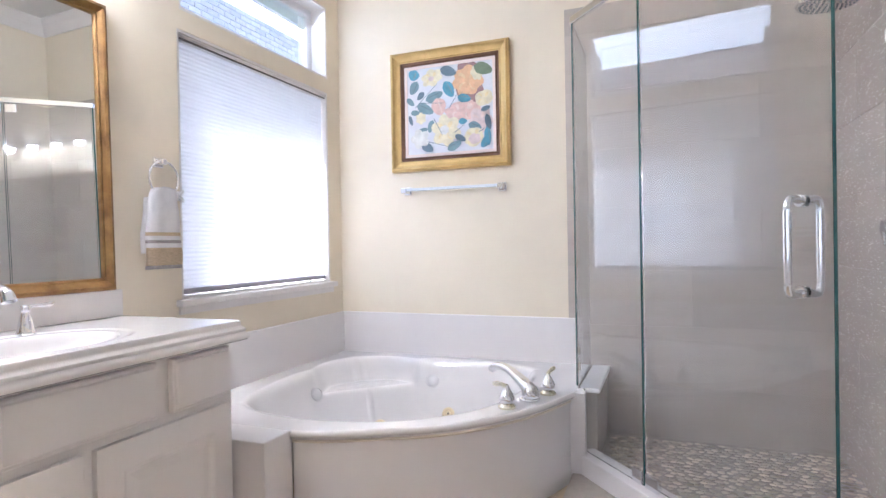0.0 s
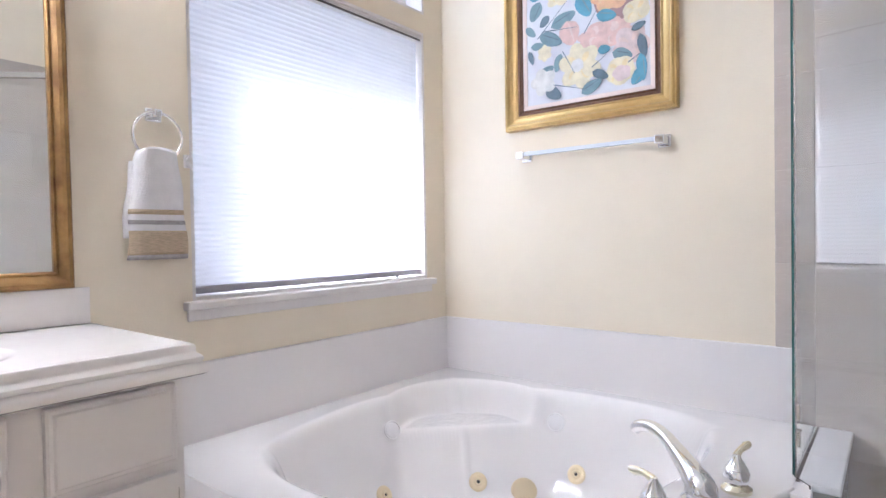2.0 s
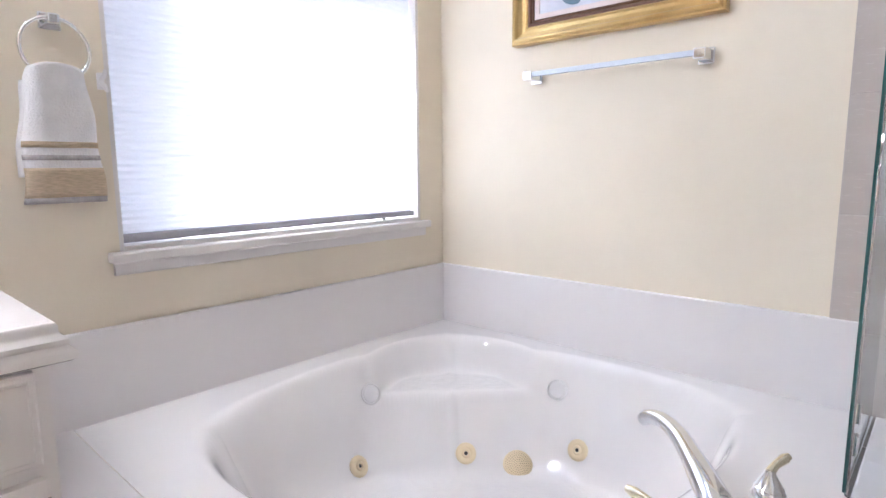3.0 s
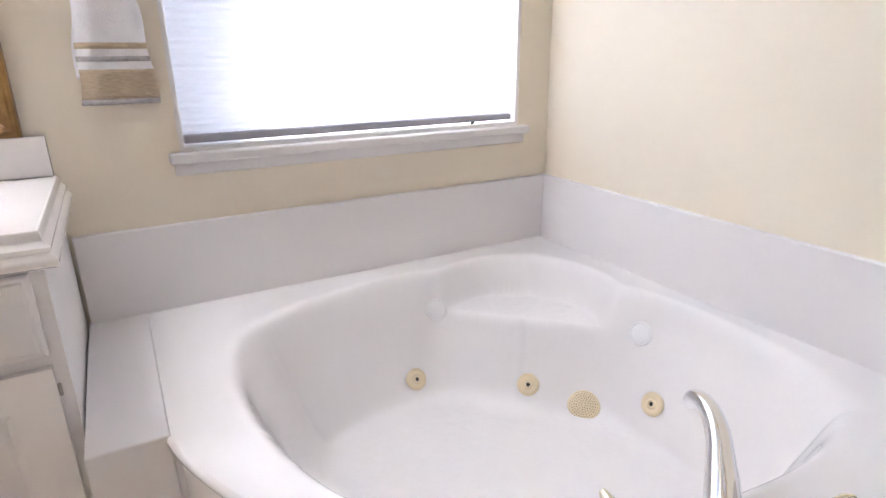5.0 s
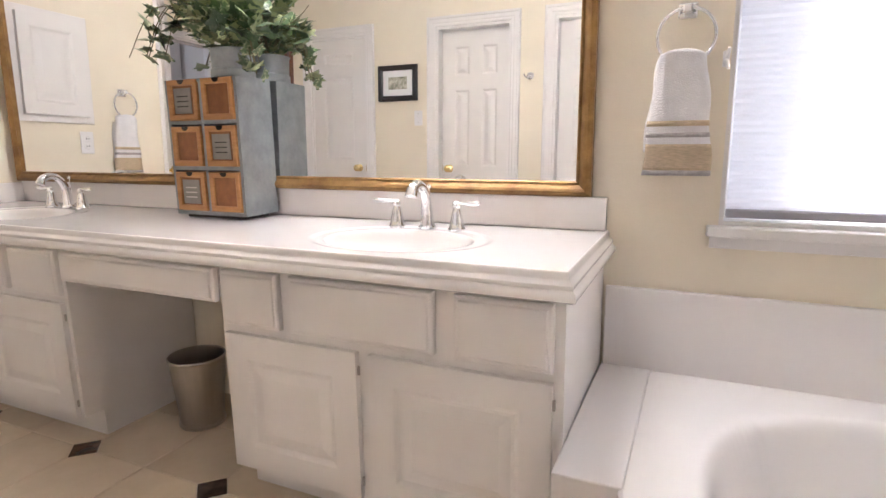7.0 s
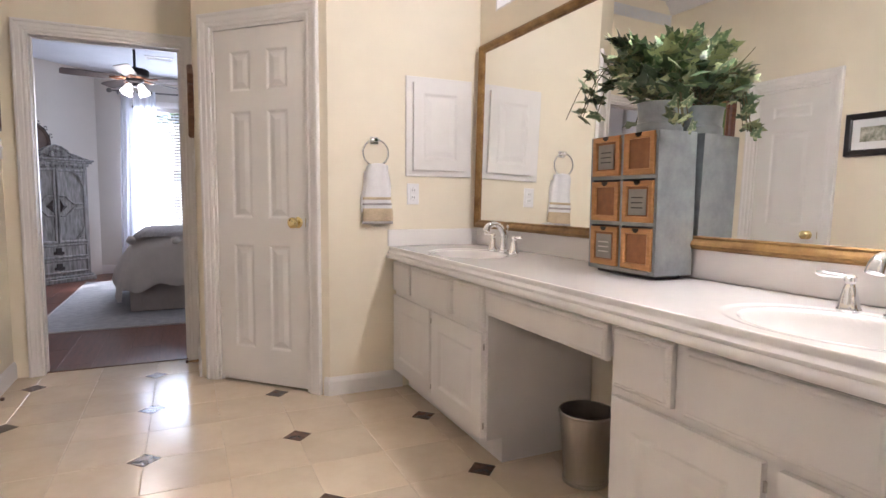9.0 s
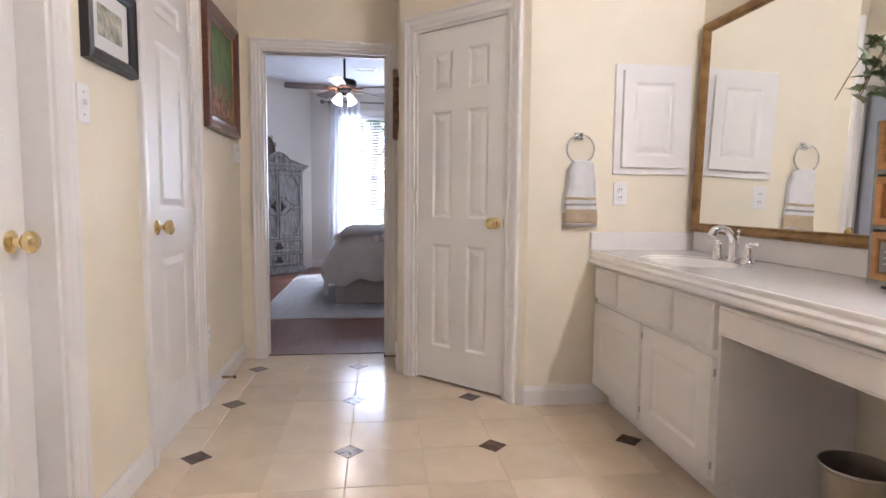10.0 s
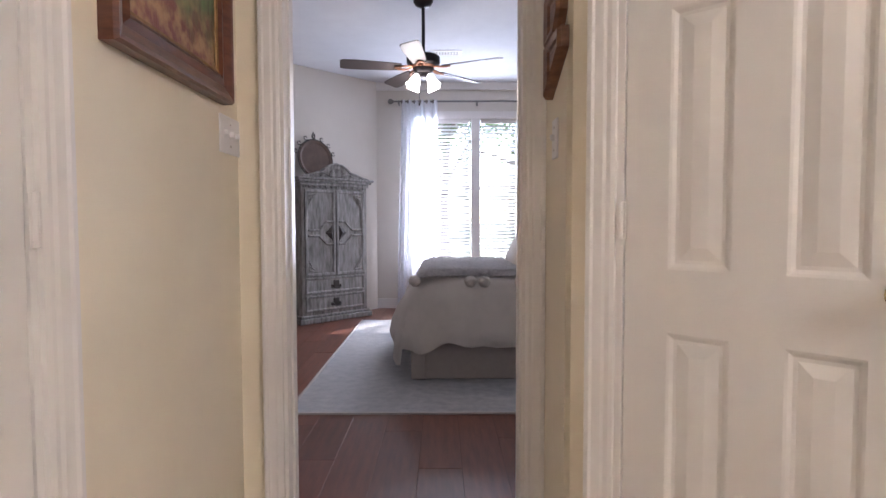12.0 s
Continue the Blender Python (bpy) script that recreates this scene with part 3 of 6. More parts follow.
for u, v in ((0.255, 0.704), (0.468, 0.413), (0.774, 0.201)):
    jet(u, v)
sm = on_tub(0.606, 0.305, 0.002)
suction = part("suction_cover", lathe([(0.0, 0.012), (0.036, 0.011), (0.046, 0.007), (0.050, 0.0)], 32), CREAMPL, tub, "cream plastic suction cover full of holes", smooth="auto", m=sm)
bm = bmesh.new()
for r, n in ((0.007, 6), (0.014, 11), (0.021, 16), (0.028, 22), (0.035, 27), (0.041, 32)):
    for i in range(n):
        a = 2 * math.pi * i / n
        bmesh.ops.create_circle(bm, cap_ends=True, segments=6, radius=0.0017, matrix=Matrix.Translation((r * math.cos(a), r * math.sin(a), 0.0125 - 0.005 * max(0, r - 0.034) / 0.01)))
part("hole", bm, mat("hole_brown", (0.30, 0.22, 0.12), 0.7), suction, kind="stuff")
for u, v in ((0.191, 0.589), (0.661, 0.149)):
    cap = part("air_cap", lathe([(0.0, 0.007), (0.026, 0.0065), (0.0285, 0.0045), (0.0290, 0.002), (0.0300, 0.0)], 32), WHITEPL, tub, "round white air control cap", smooth="auto", m=on_tub(u, v, 0.002))
    part("ring", lathe([(0.0305, 0.0), (0.0305, 0.005), (0.0330, 0.006), (0.0355, 0.004), (0.0365, 0.0)], 32), WHITEPL, cap, smooth="auto")

# marble ledge and splash panels round the tub
led = structure("ledge_marble", boxes((0.0, 0.645, 1.907, 2.0495, 0, DECK), bevel=0.004), SPLASH, "white marble ledge between vanity and tub")
structure("ledge_return", boxes((0.30, 0.640, 2.045, 2.065, 0, DECK - 0.034)), SPLASH, "white marble strip under the tub lip")
structure("trim_splash_west", boxes((0.0, 0.02, 1.913, 3.47, DECK - 0.012, 0.637), bevel=0.003), SPLASH, "white marble splash panel above the tub")
structure("trim_splash_north", boxes((0.02, 1.47, 3.45, 3.47, DECK - 0.012, 0.637), bevel=0.003), SPLASH, "white marble splash panel under the painting")
structure("ledge_shower_side", boxes((1.525, 1.600, 2.97, 3.46, 0.02, DECK - 0.022)), SHOWERTILE, "grey tiled side of the tub platform in the shower")
structure("ledge_shower", boxes((1.525, 1.614, 2.957, 3.46, DECK - 0.022, DECK), bevel=0.004), SPLASH, "white marble ledge beside the shower glass")
structure("ledge_post", boxes((1.470, 1.556, 2.868, 2.955, 0.0, DECK - 0.004), bevel=0.003), SPLASH, "white marble post at the tub's end")


tf = thing("tub_faucet", "chrome tub faucet with arched spout and brass levers", "faucet", pose(TX, TY, DECK))


def valve(u, v, lever):
    """A bulbous tub valve with its lever."""
    ob = part("valve", lathe([(0.026, 0.018), (0.033, 0.028), (0.036, 0.040), (0.034, 0.052), (0.028, 0.060), (0.030, 0.063), (0.025, 0.069), (0.020, 0.080), (0.012, 0.092), (0.010, 0.102), (0.0, 0.106)]), CHROME, tf, smooth="auto", m=pose(u, -v, 0) @ Matrix.Scale(0.87, 4))
    part("base_ring", lathe([(0.0, 0), (0.040, 0), (0.040, 0.008), (0.032, 0.014), (0.027, 0.020), (0.0, 0.02)]), PALEBRASS, ob, "pale brass base ring", smooth="auto")
    part("lever", tube([(0, 0, 0.096), *lever], [0.011, 0.009, 0.012, 0.008], 12), PALEBRASS, ob, "pale brass lever", smooth="auto")


valve(1.298, 0.918, [(-0.026, 0.008, 0.103), (-0.052, 0.018, 0.100), (-0.070, 0.025, 0.099)])
valve(1.412, 0.668, [(0.006, 0.014, 0.108), (0.018, 0.036, 0.118), (0.024, 0.047, 0.122)])
line = smooth_line([(0, 0, 0.008), (0.004, -0.004, 0.030), (-0.014, 0.014, 0.050), (-0.066, 0.078, 0.070), (-0.122, 0.144, 0.086), (-0.172, 0.186, 0.091), (-0.214, 0.210, 0.080), (-0.228, 0.216, 0.064)], 5)
rad = list(np.interp(np.linspace(0, 1, len(line)), [0, 0.12, 0.3, 0.5, 0.7, 0.9, 1.0], [0.032, 0.038, 0.030, 0.0215, 0.018, 0.017, 0.015]))
sp = part("spout", tube(line, [float(r) for r in rad], 20), CHROME, tf, smooth="auto", m=pose(1.358, -0.782, 0))
part("base_ring", lathe([(0.0, 0), (0.043, 0), (0.043, 0.008), (0.036, 0.014), (0.0, 0.016)]), CHROME, sp, smooth="auto")

# ---- shower ----
GL = pose(1.516, 2.965, 0, 0, 0, -49.9)
bm = boxes((0.03, 1.34, -0.045, 0.062, 0.0, 0.125), bevel=0.006)
bm.transform(GL)
structure("curb_shower", bm, SPLASH, "white marble shower curb")
TOP = 2.045


def glass_panel(name, m, x0, x1, z0, z1, label, edges=("l", "r")):
    ob = thing(name, label, "glass panel", m)
    pane = part("pane", boxes((x0 + 0.003, x1 - 0.003, -0.005, 0.005, z0, z1)), GLASS, ob)
    pane.visible_shadow = False
    for e in edges:
        x = x0 if e == "l" else x1 - 0.0022
        part("edge", boxes((x, x + 0.0022, -0.0052, 0.0052, z0, z1)), TEAL, ob, "green polished glass edge")
    return ob


gp = thing("glass_screen", "clear frameless fixed shower glass panel on the curb", "glass panel", GL)
outline = [(0.055, 0.128), (0.445, 0.128), (0.445, TOP - 0.03), (0.003, TOP - 0.03), (0.003, DECK + 0.004), (0.055, DECK + 0.004)]
bm = bmesh.new()
sides = [[bm.verts.new((x, y, z)) for x, z in outline] for y in (-0.005, 0.005)]
bm.faces.new(sides[0])
bm.faces.new(list(reversed(sides[1])))
for i in range(6):
    j = (i + 1) % 6
    bm.faces.new((sides[0][j], sides[0][i], sides[1][i], sides[1][j]))
bmesh.ops.recalc_face_normals(bm, faces=bm.faces)
pane = part("pane", bm, GLASS, gp, "pane notched over the tub ledge")
pane.visible_shadow = False
for x, z0 in ((0.0, DECK + 0.004), (0.4458, 0.128)):
    part("edge", boxes((x, x + 0.0022, -0.0052, 0.0052, z0, TOP - 0.03)), TEAL, gp, "green polished glass edge")
gd = glass_panel("shower_door", GL, 0.454, 1.19, 0.140, TOP - 0.035, "clear frameless glass shower door with a chrome handle")
for x0, x1 in ((0.385, 0.440), (0.461, 0.531)):
    for z in (0.128, TOP - 0.09):
        part("clamp", boxes((x0, x1, -0.011, 0.011, z, z + 0.052), bevel=0.002), CHROME, gp if x0 < 0.40 else gd, "square chrome glass hinge")
for s in (-1, 1):
    line = smooth_line([(1.105, s * 0.006, 0.90), (1.105, s * 0.045, 0.895), (1.105, s * 0.058, 0.91), (1.105, s * 0.060, 0.95), (1.105, s * 0.060, 1.09), (1.105, s * 0.058, 1.13), (1.105, s * 0.045, 1.145), (1.105, s * 0.006, 1.14)], 5)
    part("handle", tube(line, 0.0105, 14), CHROME, gd, "chrome tubular pull handle", smooth="auto")
    for z in (0.90, 1.14):
        part("collar", lathe([(0.0, 0), (0.016, 0), (0.016, 0.006), (0.0, 0.006)], 20, m=pose(1.105, s * 0.012, z, 90, 0, 0)), CHROME, gd, smooth="auto")
glass_panel("side_screen", pose(1.512, 3.46, 0, 0, 0, -90), 0.0, 0.488, DECK + 0.004, TOP - 0.03, "clear fixed glass panel standing on the tub ledge", ("r",))
for z in (0.45, 0.52):
    part("clip", boxes((0.40, 0.42, -0.012, 0.012, z, z + 0.045), bevel=0.002), CHROME, bpy.data.objects["side_screen"])
rail = thing("shower_rail", "polished chrome header rail on top of the shower glass", "rail", GL)
part("bar", boxes((-0.01, 1.30, -0.012, 0.012, TOP - 0.032, TOP), bevel=0.003), CHROME, rail)
bm = boxes((-0.01, 0.480, -0.012, 0.012, TOP - 0.032, TOP), bevel=0.003)
bm.transform(GL.inverted() @ pose(1.512, 3.46, 0, 0, 0, -90))
part("side_bar", bm, CHROME, rail)
structure("floor_shower", boxes((1.50, 2.63, 1.97, 3.47, -0.02, 0.042)), SHOWERGROUT, "grey grout bed of the shower floor")

# ---- vanity ----
CT, CF, CE = 0.80, 0.546, 1.908


def sink_grid(cy):
    """Counter top round one moulded oval basin."""
    bm = bmesh.new()
    xs, ys = np.linspace(0.0, CF, 130), np.linspace(cy - 0.34, cy + 0.34, 164)

    def height(x, y):
        e1 = math.hypot((x - 0.315) / 0.205, (y - cy) / 0.275)
        e2 = math.hypot((x - 0.325) / 0.165, (y - cy) / 0.220)
        z = CT - 0.003 * ease((1.0 - e1) / 0.09)
        if e2 < 1.0:
            t = 1.0 - e2
            z -= 0.012 * ease(t / 0.08) + 0.115 * (1 - (1 - min(t / 0.75, 1)) ** 2.4)
        return z

    g = [[bm.verts.new((x, y, height(x, y))) for y in ys] for x in xs]
    for a, b in zip(g, g[1:]):
        for i in range(len(ys) - 1):
            bm.faces.new((a[i], b[i], b[i + 1], a[i + 1]))
    return bm


SINKS = (-0.34, 1.385)
top = thing("vanity_countertop", "long white cultured marble vanity top with two moulded sinks", "countertop")
for y0, y1 in ((-0.868, SINKS[0] - 0.34), (SINKS[0] + 0.34, SINKS[1] - 0.34), (SINKS[1] + 0.34, CE)):
    bm = bmesh.new()
    bm.faces.new([bm.verts.new(p) for p in ((0, y0, CT), (CF, y0, CT), (CF, y1, CT), (0, y1, CT))])
    part("top", bm, MARBLE, top)
for cy in SINKS:
    part("basin", sink_grid(cy), MARBLE, top, "oval white moulded sink", smooth=True)
    part("drain", lathe([(0.0, 0.004), (0.020, 0.004), (0.024, 0.0)], 20, m=pose(0.325, cy, CT - 0.131)), CHROME, top, smooth="auto")
prof = [(-0.001, CT), (0.004, CT - 0.0018), (0.007, CT - 0.007), (0.007, CT - 0.016), (0.009, CT - 0.021), (0.014, CT - 0.024), (0.018, CT - 0.029), (0.018, CT - 0.035), (0.016, CT - 0.039), (0.020, CT - 0.042), (0.026, CT - 0.048), (0.027, CT - 0.056), (0.024, CT - 0.063), (0.016, CT - 0.067), (-0.04, CT - 0.067)]
bm = bmesh.new()
prev = None
for d, z in prof:
    row = [bm.verts.new(p) for p in ((CF + d, -0.868, z), (CF + d, CE + d, z), (0.0, CE + d, z))]
    if prev:
        for k in (0, 1):
            bm.faces.new((prev[k], prev[k + 1], row[k + 1], row[k]))
    prev = row
part("edge", bm, MARBLE, top, "stepped ogee counter edge", smooth="auto")
part("backsplash", boxes((0.0, 0.02, -0.848, CE - 0.002, CT, CT + 0.098), bevel=0.003), MARBLE, top)
part("side_splash", boxes((0.0, 0.565, -0.868, -0.849, CT, CT + 0.092), bevel=0.003), MARBLE, top)

DRAWER = [(0.0, 0.0), (0.004, -0.004), (0.010, -0.004), (0.014, -0.008), (0.020, -0.008)]


def front_piece(parent, name, y0, y1, z0, z1, panelled):
    """A drawer front or a door of the vanity, in the cabinet's frame (x along the wall, front -y)."""
    bm = bmesh.new()
    if panelled:
        ob = panel_slab(parent, y1 - y0, z1 - z0, [(0.074, y1 - y0 - 0.074, 0.074, z1 - z0 - 0.074)], 0.019, CABP, name)
        ob.location = (y0, -0.019, z0)
    else:
        box(bm, y0, y1, -0.017, 0.0, z0, z1)
        raised_panel(bm, y0, y1, z0, z1, [(a, b - 0.0172) for a, b in DRAWER])
        ob = part(name, bm, CABP, parent)
    return ob


def cabinet(name, y0, y1, drawers, doors, label):
    FX = 0.515
    ob = thing(name, label, "cabinet", pose(FX, 0, 0, 0, 0, 90))
    body = bmesh.new()
    zt, zb = CT - 0.067, 0.105
    box(body, y0, y1, 0.0, FX - 0.004, zb, zt)
    part("body", body, CABP, ob, "white painted cabinet box")
    part("toe_kick", boxes((y0 + 0.005, y1 - 0.005, 0.075, FX - 0.02, 0.0, zb)), CABP, ob)
    for a, b in drawers:
        front_piece(ob, "drawer_front", a, b, 0.559, 0.718, False)
    for a, b in doors:
        d = front_piece(ob, "door", a, b, 0.112, 0.532, True)
        for z in (0.05, 0.37):
            part("hinge", tube([((b - a) + 0.003, 0.010, z - 0.012), ((b - a) + 0.003, 0.010, z + 0.012)], 0.004, 8), STEEL, d)
    return ob


cabinet("vanity_cabinet", -0.866, 0.192, [(-0.855, -0.615), (-0.580, -0.120), (-0.085, 0.175)], [(-0.855, -0.350), (-0.320, 0.175)], "white painted vanity cabinet with raised-panel doors by the end wall")
cabinet("vanity_cabinet", 0.902, 1.903, [(0.925, 1.123), (1.165, 1.590), (1.646, 1.880)], [(0.922, 1.366), (1.402, 1.880)], "white painted vanity cabinet with raised-panel doors by the tub")
kd = thing("knee_drawer", "white painted shallow drawer over the knee space", "drawer", pose(0.515, 0, 0, 0, 0, 90))
part("box", boxes((0.194, 0.900, 0.0, 0.42, 0.630, CT - 0.067)), CABP, kd)
front_piece(kd, "drawer_front", 0.202, 0.895, 0.618, 0.718, False)


def faucet(cy):
    ob = thing("sink_faucet", "chrome widespread sink faucet with two lever handles", "faucet", pose(0.132, cy, CT - 0.001), group="sink faucets")
    ln = smooth_line([(0.0, 0, 0.008), (0.001, 0, 0.05), (0.008, 0, 0.095), (0.030, 0, 0.128), (0.062, 0, 0.140), (0.092, 0, 0.130), (0.104, 0, 0.108)], 5)
    rr = [float(r) for r in np.interp(np.linspace(0, 1, len(ln)), [0, 0.3, 0.6, 0.85, 1], [0.022, 0.016, 0.014, 0.016, 0.019])]
    sp = part("spout", tube(ln, rr, 16), CHROME, ob, smooth="auto")
    part("base", lathe([(0, 0), (0.028, 0), (0.028, 0.006), (0.022, 0.012), (0.0, 0.012)]), CHROME, sp, smooth="auto")
    rod = part("lift_rod", tube([(-0.018, 0, 0.01), (-0.018, 0, 0.125)], 0.003, 8), CHROME, ob)
    part("knob", lathe([(0, 0.12), (0.007, 0.123), (0.008, 0.130), (0.0, 0.136)], 12, m=pose(-0.018, 0, 0)), CHROME, rod, smooth="auto")
    for s in (-1, 1):
        hd = part("handle", lathe([(0, 0), (0.027, 0), (0.027, 0.005), (0.023, 0.010), (0.020, 0.030), (0.014, 0.056), (0.010, 0.066), (0.014, 0.072), (0.013, 0.082), (0.006, 0.088), (0.0, 0.089)]), CHROME, ob, smooth="auto", m=pose(0.006, s * 0.102, 0))
        part("lever", tube([(0, 0, 0.080), (0.004, s * 0.022, 0.083), (0.006, s * 0.050, 0.082), (0.008, s * 0.066, 0.084), (0.008, s * 0.078, 0.085)], [0.006, 0.005, 0.0065, 0.0085, 0.004], 10), CHROME, hd, smooth="auto")


for cy in SINKS:
    faucet(cy)

mir = thing("wall_mirror", "wide wall mirror in an antique gold frame", "mirror", pose(0.027, 0.5, 0.9, 0, 0, 90.2) @ pose(0, 0, 0, -1.2, 0, 0) @ pose(-0.5, 0, -0.9))
FRAME = [(0.0, 0.004), (0.0, 0.012), (0.004, 0.016), (0.010, 0.013), (0.014, 0.017), (0.022, 0.024), (0.030, 0.028), (0.035, 0.024), (0.039, 0.024), (0.044, 0.018), (0.046, 0.0)]
part("frame", moulding(bmesh.new(), -0.784, 1.819, 0.944, 1.879, FRAME), GOLD, mir, "antique gold moulded frame")
part("glass", boxes((-0.786, 1.821, -0.006, 0.0, 0.942, 1.881)), MIRROR, mir)

# ---- towel rings, towels, bar ----
def towel_ring(m):
    ob = thing("towel_ring", "chrome towel ring on a square wall plate", "towel ring", m)
    part("plate", boxes((-0.024, 0.024, -0.008, 0, -0.020, 0.020), bevel=0.004), CHROME, ob)
    part("post", boxes((-0.012, 0.012, -0.040, -0.006, -0.010, 0.014), bevel=0.004), CHROME, ob)
    pts = [(0.070 * math.sin(a), -0.032, -0.066 + 0.070 * math.cos(a)) for a in np.linspace(0, 2 * math.pi, 41)[:-1]]
    part("ring", tube(pts, 0.0048, 10, closed=True), CHROME, ob, smooth=True)
    return ob


def towel(m, w0=0.112, w1=0.172):
    """A hand towel folded over a ring, top at z 0, front towards -y."""
    ob = thing("hand_towel", "white hand towel with tan and grey bands on a ring", "towel", m)
    L = 0.325

    def sheet(za, zb, swell, y_front, sideways=0.0):
        bm = bmesh.new()
        n, seg = max(2, int((zb - za) / 0.008)), 48
        prev = None
        for i in range(n + 1):
            z = za + (zb - za) * i / n
            t = -z / L
            w = (w0 + (w1 - w0) * t ** 0.7) / 2 + swell
            d = 0.020 - 0.006 * t + swell
            row = []
            for k in range(seg):
                a = 2 * math.pi * k / seg
                c, s = math.cos(a), math.sin(a)
                x = w * math.copysign(abs(c) ** 0.5, c)
                y = d * math.copysign(abs(s) ** 0.7, s)
                wob = 0.004 * math.sin(x * 70 + 1.3) * (1 - 0.6 * t) + 0.0025 * math.sin(x * 31 + z * 18)
                sag = -0.014 * (abs(x) / w) ** 2 * max(0.0, 1 - t * 6)
                row.append(bm.verts.new((x + sideways * t + 0.003 * math.sin(z * 40), y_front + y + wob, z + sag)))
            if prev:
                for k in range(seg):
                    bm.faces.new((prev[k], prev[(k + 1) % seg], row[(k + 1) % seg], row[k]))
            else:
                bm.faces.new(row)
            prev = row
        bm.faces.new(prev)
        return bm

    part("cloth", sheet(-L + 0.012, 0.0, 0.0, -0.032), TOWEL, ob, smooth=True)
    part("back_fold", sheet(-L + 0.062, -0.04, 0.001, -0.012, -0.010), TOWEL, ob, smooth=True)
    part("wide_band", sheet(-L + 0.014, -L + 0.083, 0.0012, -0.032), BAND, ob, "wide tan ribbed band", smooth=True)
    part("hem", sheet(-L, -L + 0.014, 0.001, -0.032), BANDG, ob, "grey brown hem", smooth=True)
    part("grey_band", sheet(-L + 0.101, -L + 0.113, 0.0012, -0.032), BANDG, ob, "narrow grey band", smooth=True)
    part("tan_band", sheet(-L + 0.130, -L + 0.144, 0.0012, -0.032), BAND, ob, "narrow tan band", smooth=True)
    return ob


towel_ring(pose(0.0, 2.090, 1.388, 0, 0, 90))
towel(pose(0.0, 2.085, 1.290, 0, 0, 90))
towel_ring(pose(0.640, -0.87, 1.370, 0, 0, 180))
towel(pose(0.630, -0.87, 1.250, 0, 0, 180))

cleat = thing("cord_cleat", "small white plastic cord cleat beside the window", "cleat", pose(0.0, 2.188, 1.262, 0, 0, 90))
bm = boxes((-0.008, 0.008, -0.012, 0.0, -0.020, 0.020), bevel=0.002)
tube([(0, -0.010, -0.004), (0.004, -0.022, -0.014), (0.006, -0.026, -0.026)], [0.006, 0.0055, 0.004], 8, bm)
tube([(0, -0.010, 0.004), (0.004, -0.022, 0.014), (0.006, -0.026, 0.026)], [0.006, 0.0055, 0.004], 8, bm)
part("hook", bm, WHITEPL, cleat, smooth="auto")

bar = thing("towel_bar", "chrome and clear towel bar under the painting", "towel bar", pose(0.0, 3.47, 1.360))
for x in (0.465, 1.045):
    part("plate", boxes((x - 0.024, x + 0.024, -0.008, 0, -0.024, 0.024), bevel=0.004), CHROME, bar)
    part("bracket", boxes((x - 0.018, x + 0.018, -0.070, -0.006, -0.016, 0.016), bevel=0.004), CHROME, bar)
part("rod", boxes((0.455, 1.055, -0.062, -0.046, -0.004, 0.012), bevel=0.002), mat("pale_bar", (0.75, 0.79, 0.84), 0.12, coat=0.5), bar)

# medicine cabinet on the end wall, outlet
med = thing("medicine_cabinet", "white painted recessed cabinet door with a raised panel", "wall cabinet", pose(0.460, -0.87, 1.185, 0, 0, 180))
part("frame", boxes((0.0, 0.40, -0.014, 0.0, 0.0, 0.545), bevel=0.003), TRIM, med)
sl = panel_slab(med, 0.32, 0.475, [(0.055, 0.265, 0.055, 0.42)], 0.02, TRIM, "door")
sl.location = (0.038, -0.034, 0.035)
plate("wall_outlet", pose(0.415, -0.87, 1.088, 0, 0, 180), "white duplex wall outlet above the vanity", "outlet")
plate("light_switch", pose(2.51, 0.080, 1.325, 0, 0, -90), "white wall switch plate under a small picture", "switch")
plate("light_switch", pose(2.51, -1.800, 1.325, 0, 0, -90), "white triple wall switch plate by the doorway", "triple")
plate("wall_outlet", pose(2.51, -1.10, 0.335, 0, 0, -90), "white wall outlet near the floor", "outlet")
plate("light_switch", pose(1.51, -1.70, 1.30, 0, 0, 90), "white wall switch plate on the short wall", "switch")

# ---- floor tiles ----
S = 0.305
OX, OY = 1.757, -1.02
floor = tagged(new("floor_tiles"), "polished beige travertine floor tiles with dark diamond insets", "floor", kind="structure")


def tile_mesh(corner):
    """One square tile with a clipped corner; origin at the clipped corner."""
    sx, sy = corner
    g, cl, t = 0.0010, 0.0645, 0.008
    pts = [(cl, g), (S - g, g), (S - g, S - g), (g, S - g), (g, cl)]
    bm = bmesh.new()
    lo = [bm.verts.new((sx * x, sy * y, -t)) for x, y in pts]
    cx, cy = 0.17, 0.17
    mid = [bm.verts.new((sx * x, sy * y, -0.0012)) for x, y in pts]
    up = [bm.verts.new((sx * (x + (0.002 if x < cx else -0.002)), sy * (y + (0.002 if y < cy else -0.002)), 0.0)) for x, y in pts]
    for a, b in ((lo, mid), (mid, up)):
        for i in range(5):
            bm.faces.new((a[i], a[(i + 1) % 5], b[(i + 1) % 5], b[i]))
    bm.faces.new(up)
    bmesh.ops.recalc_face_normals(bm, faces=bm.faces)
    me = bpy.data.meshes.new("floor_tile")
    bm.to_mesh(me)
    bm.free()
    me.materials.append(TILE)
    return me


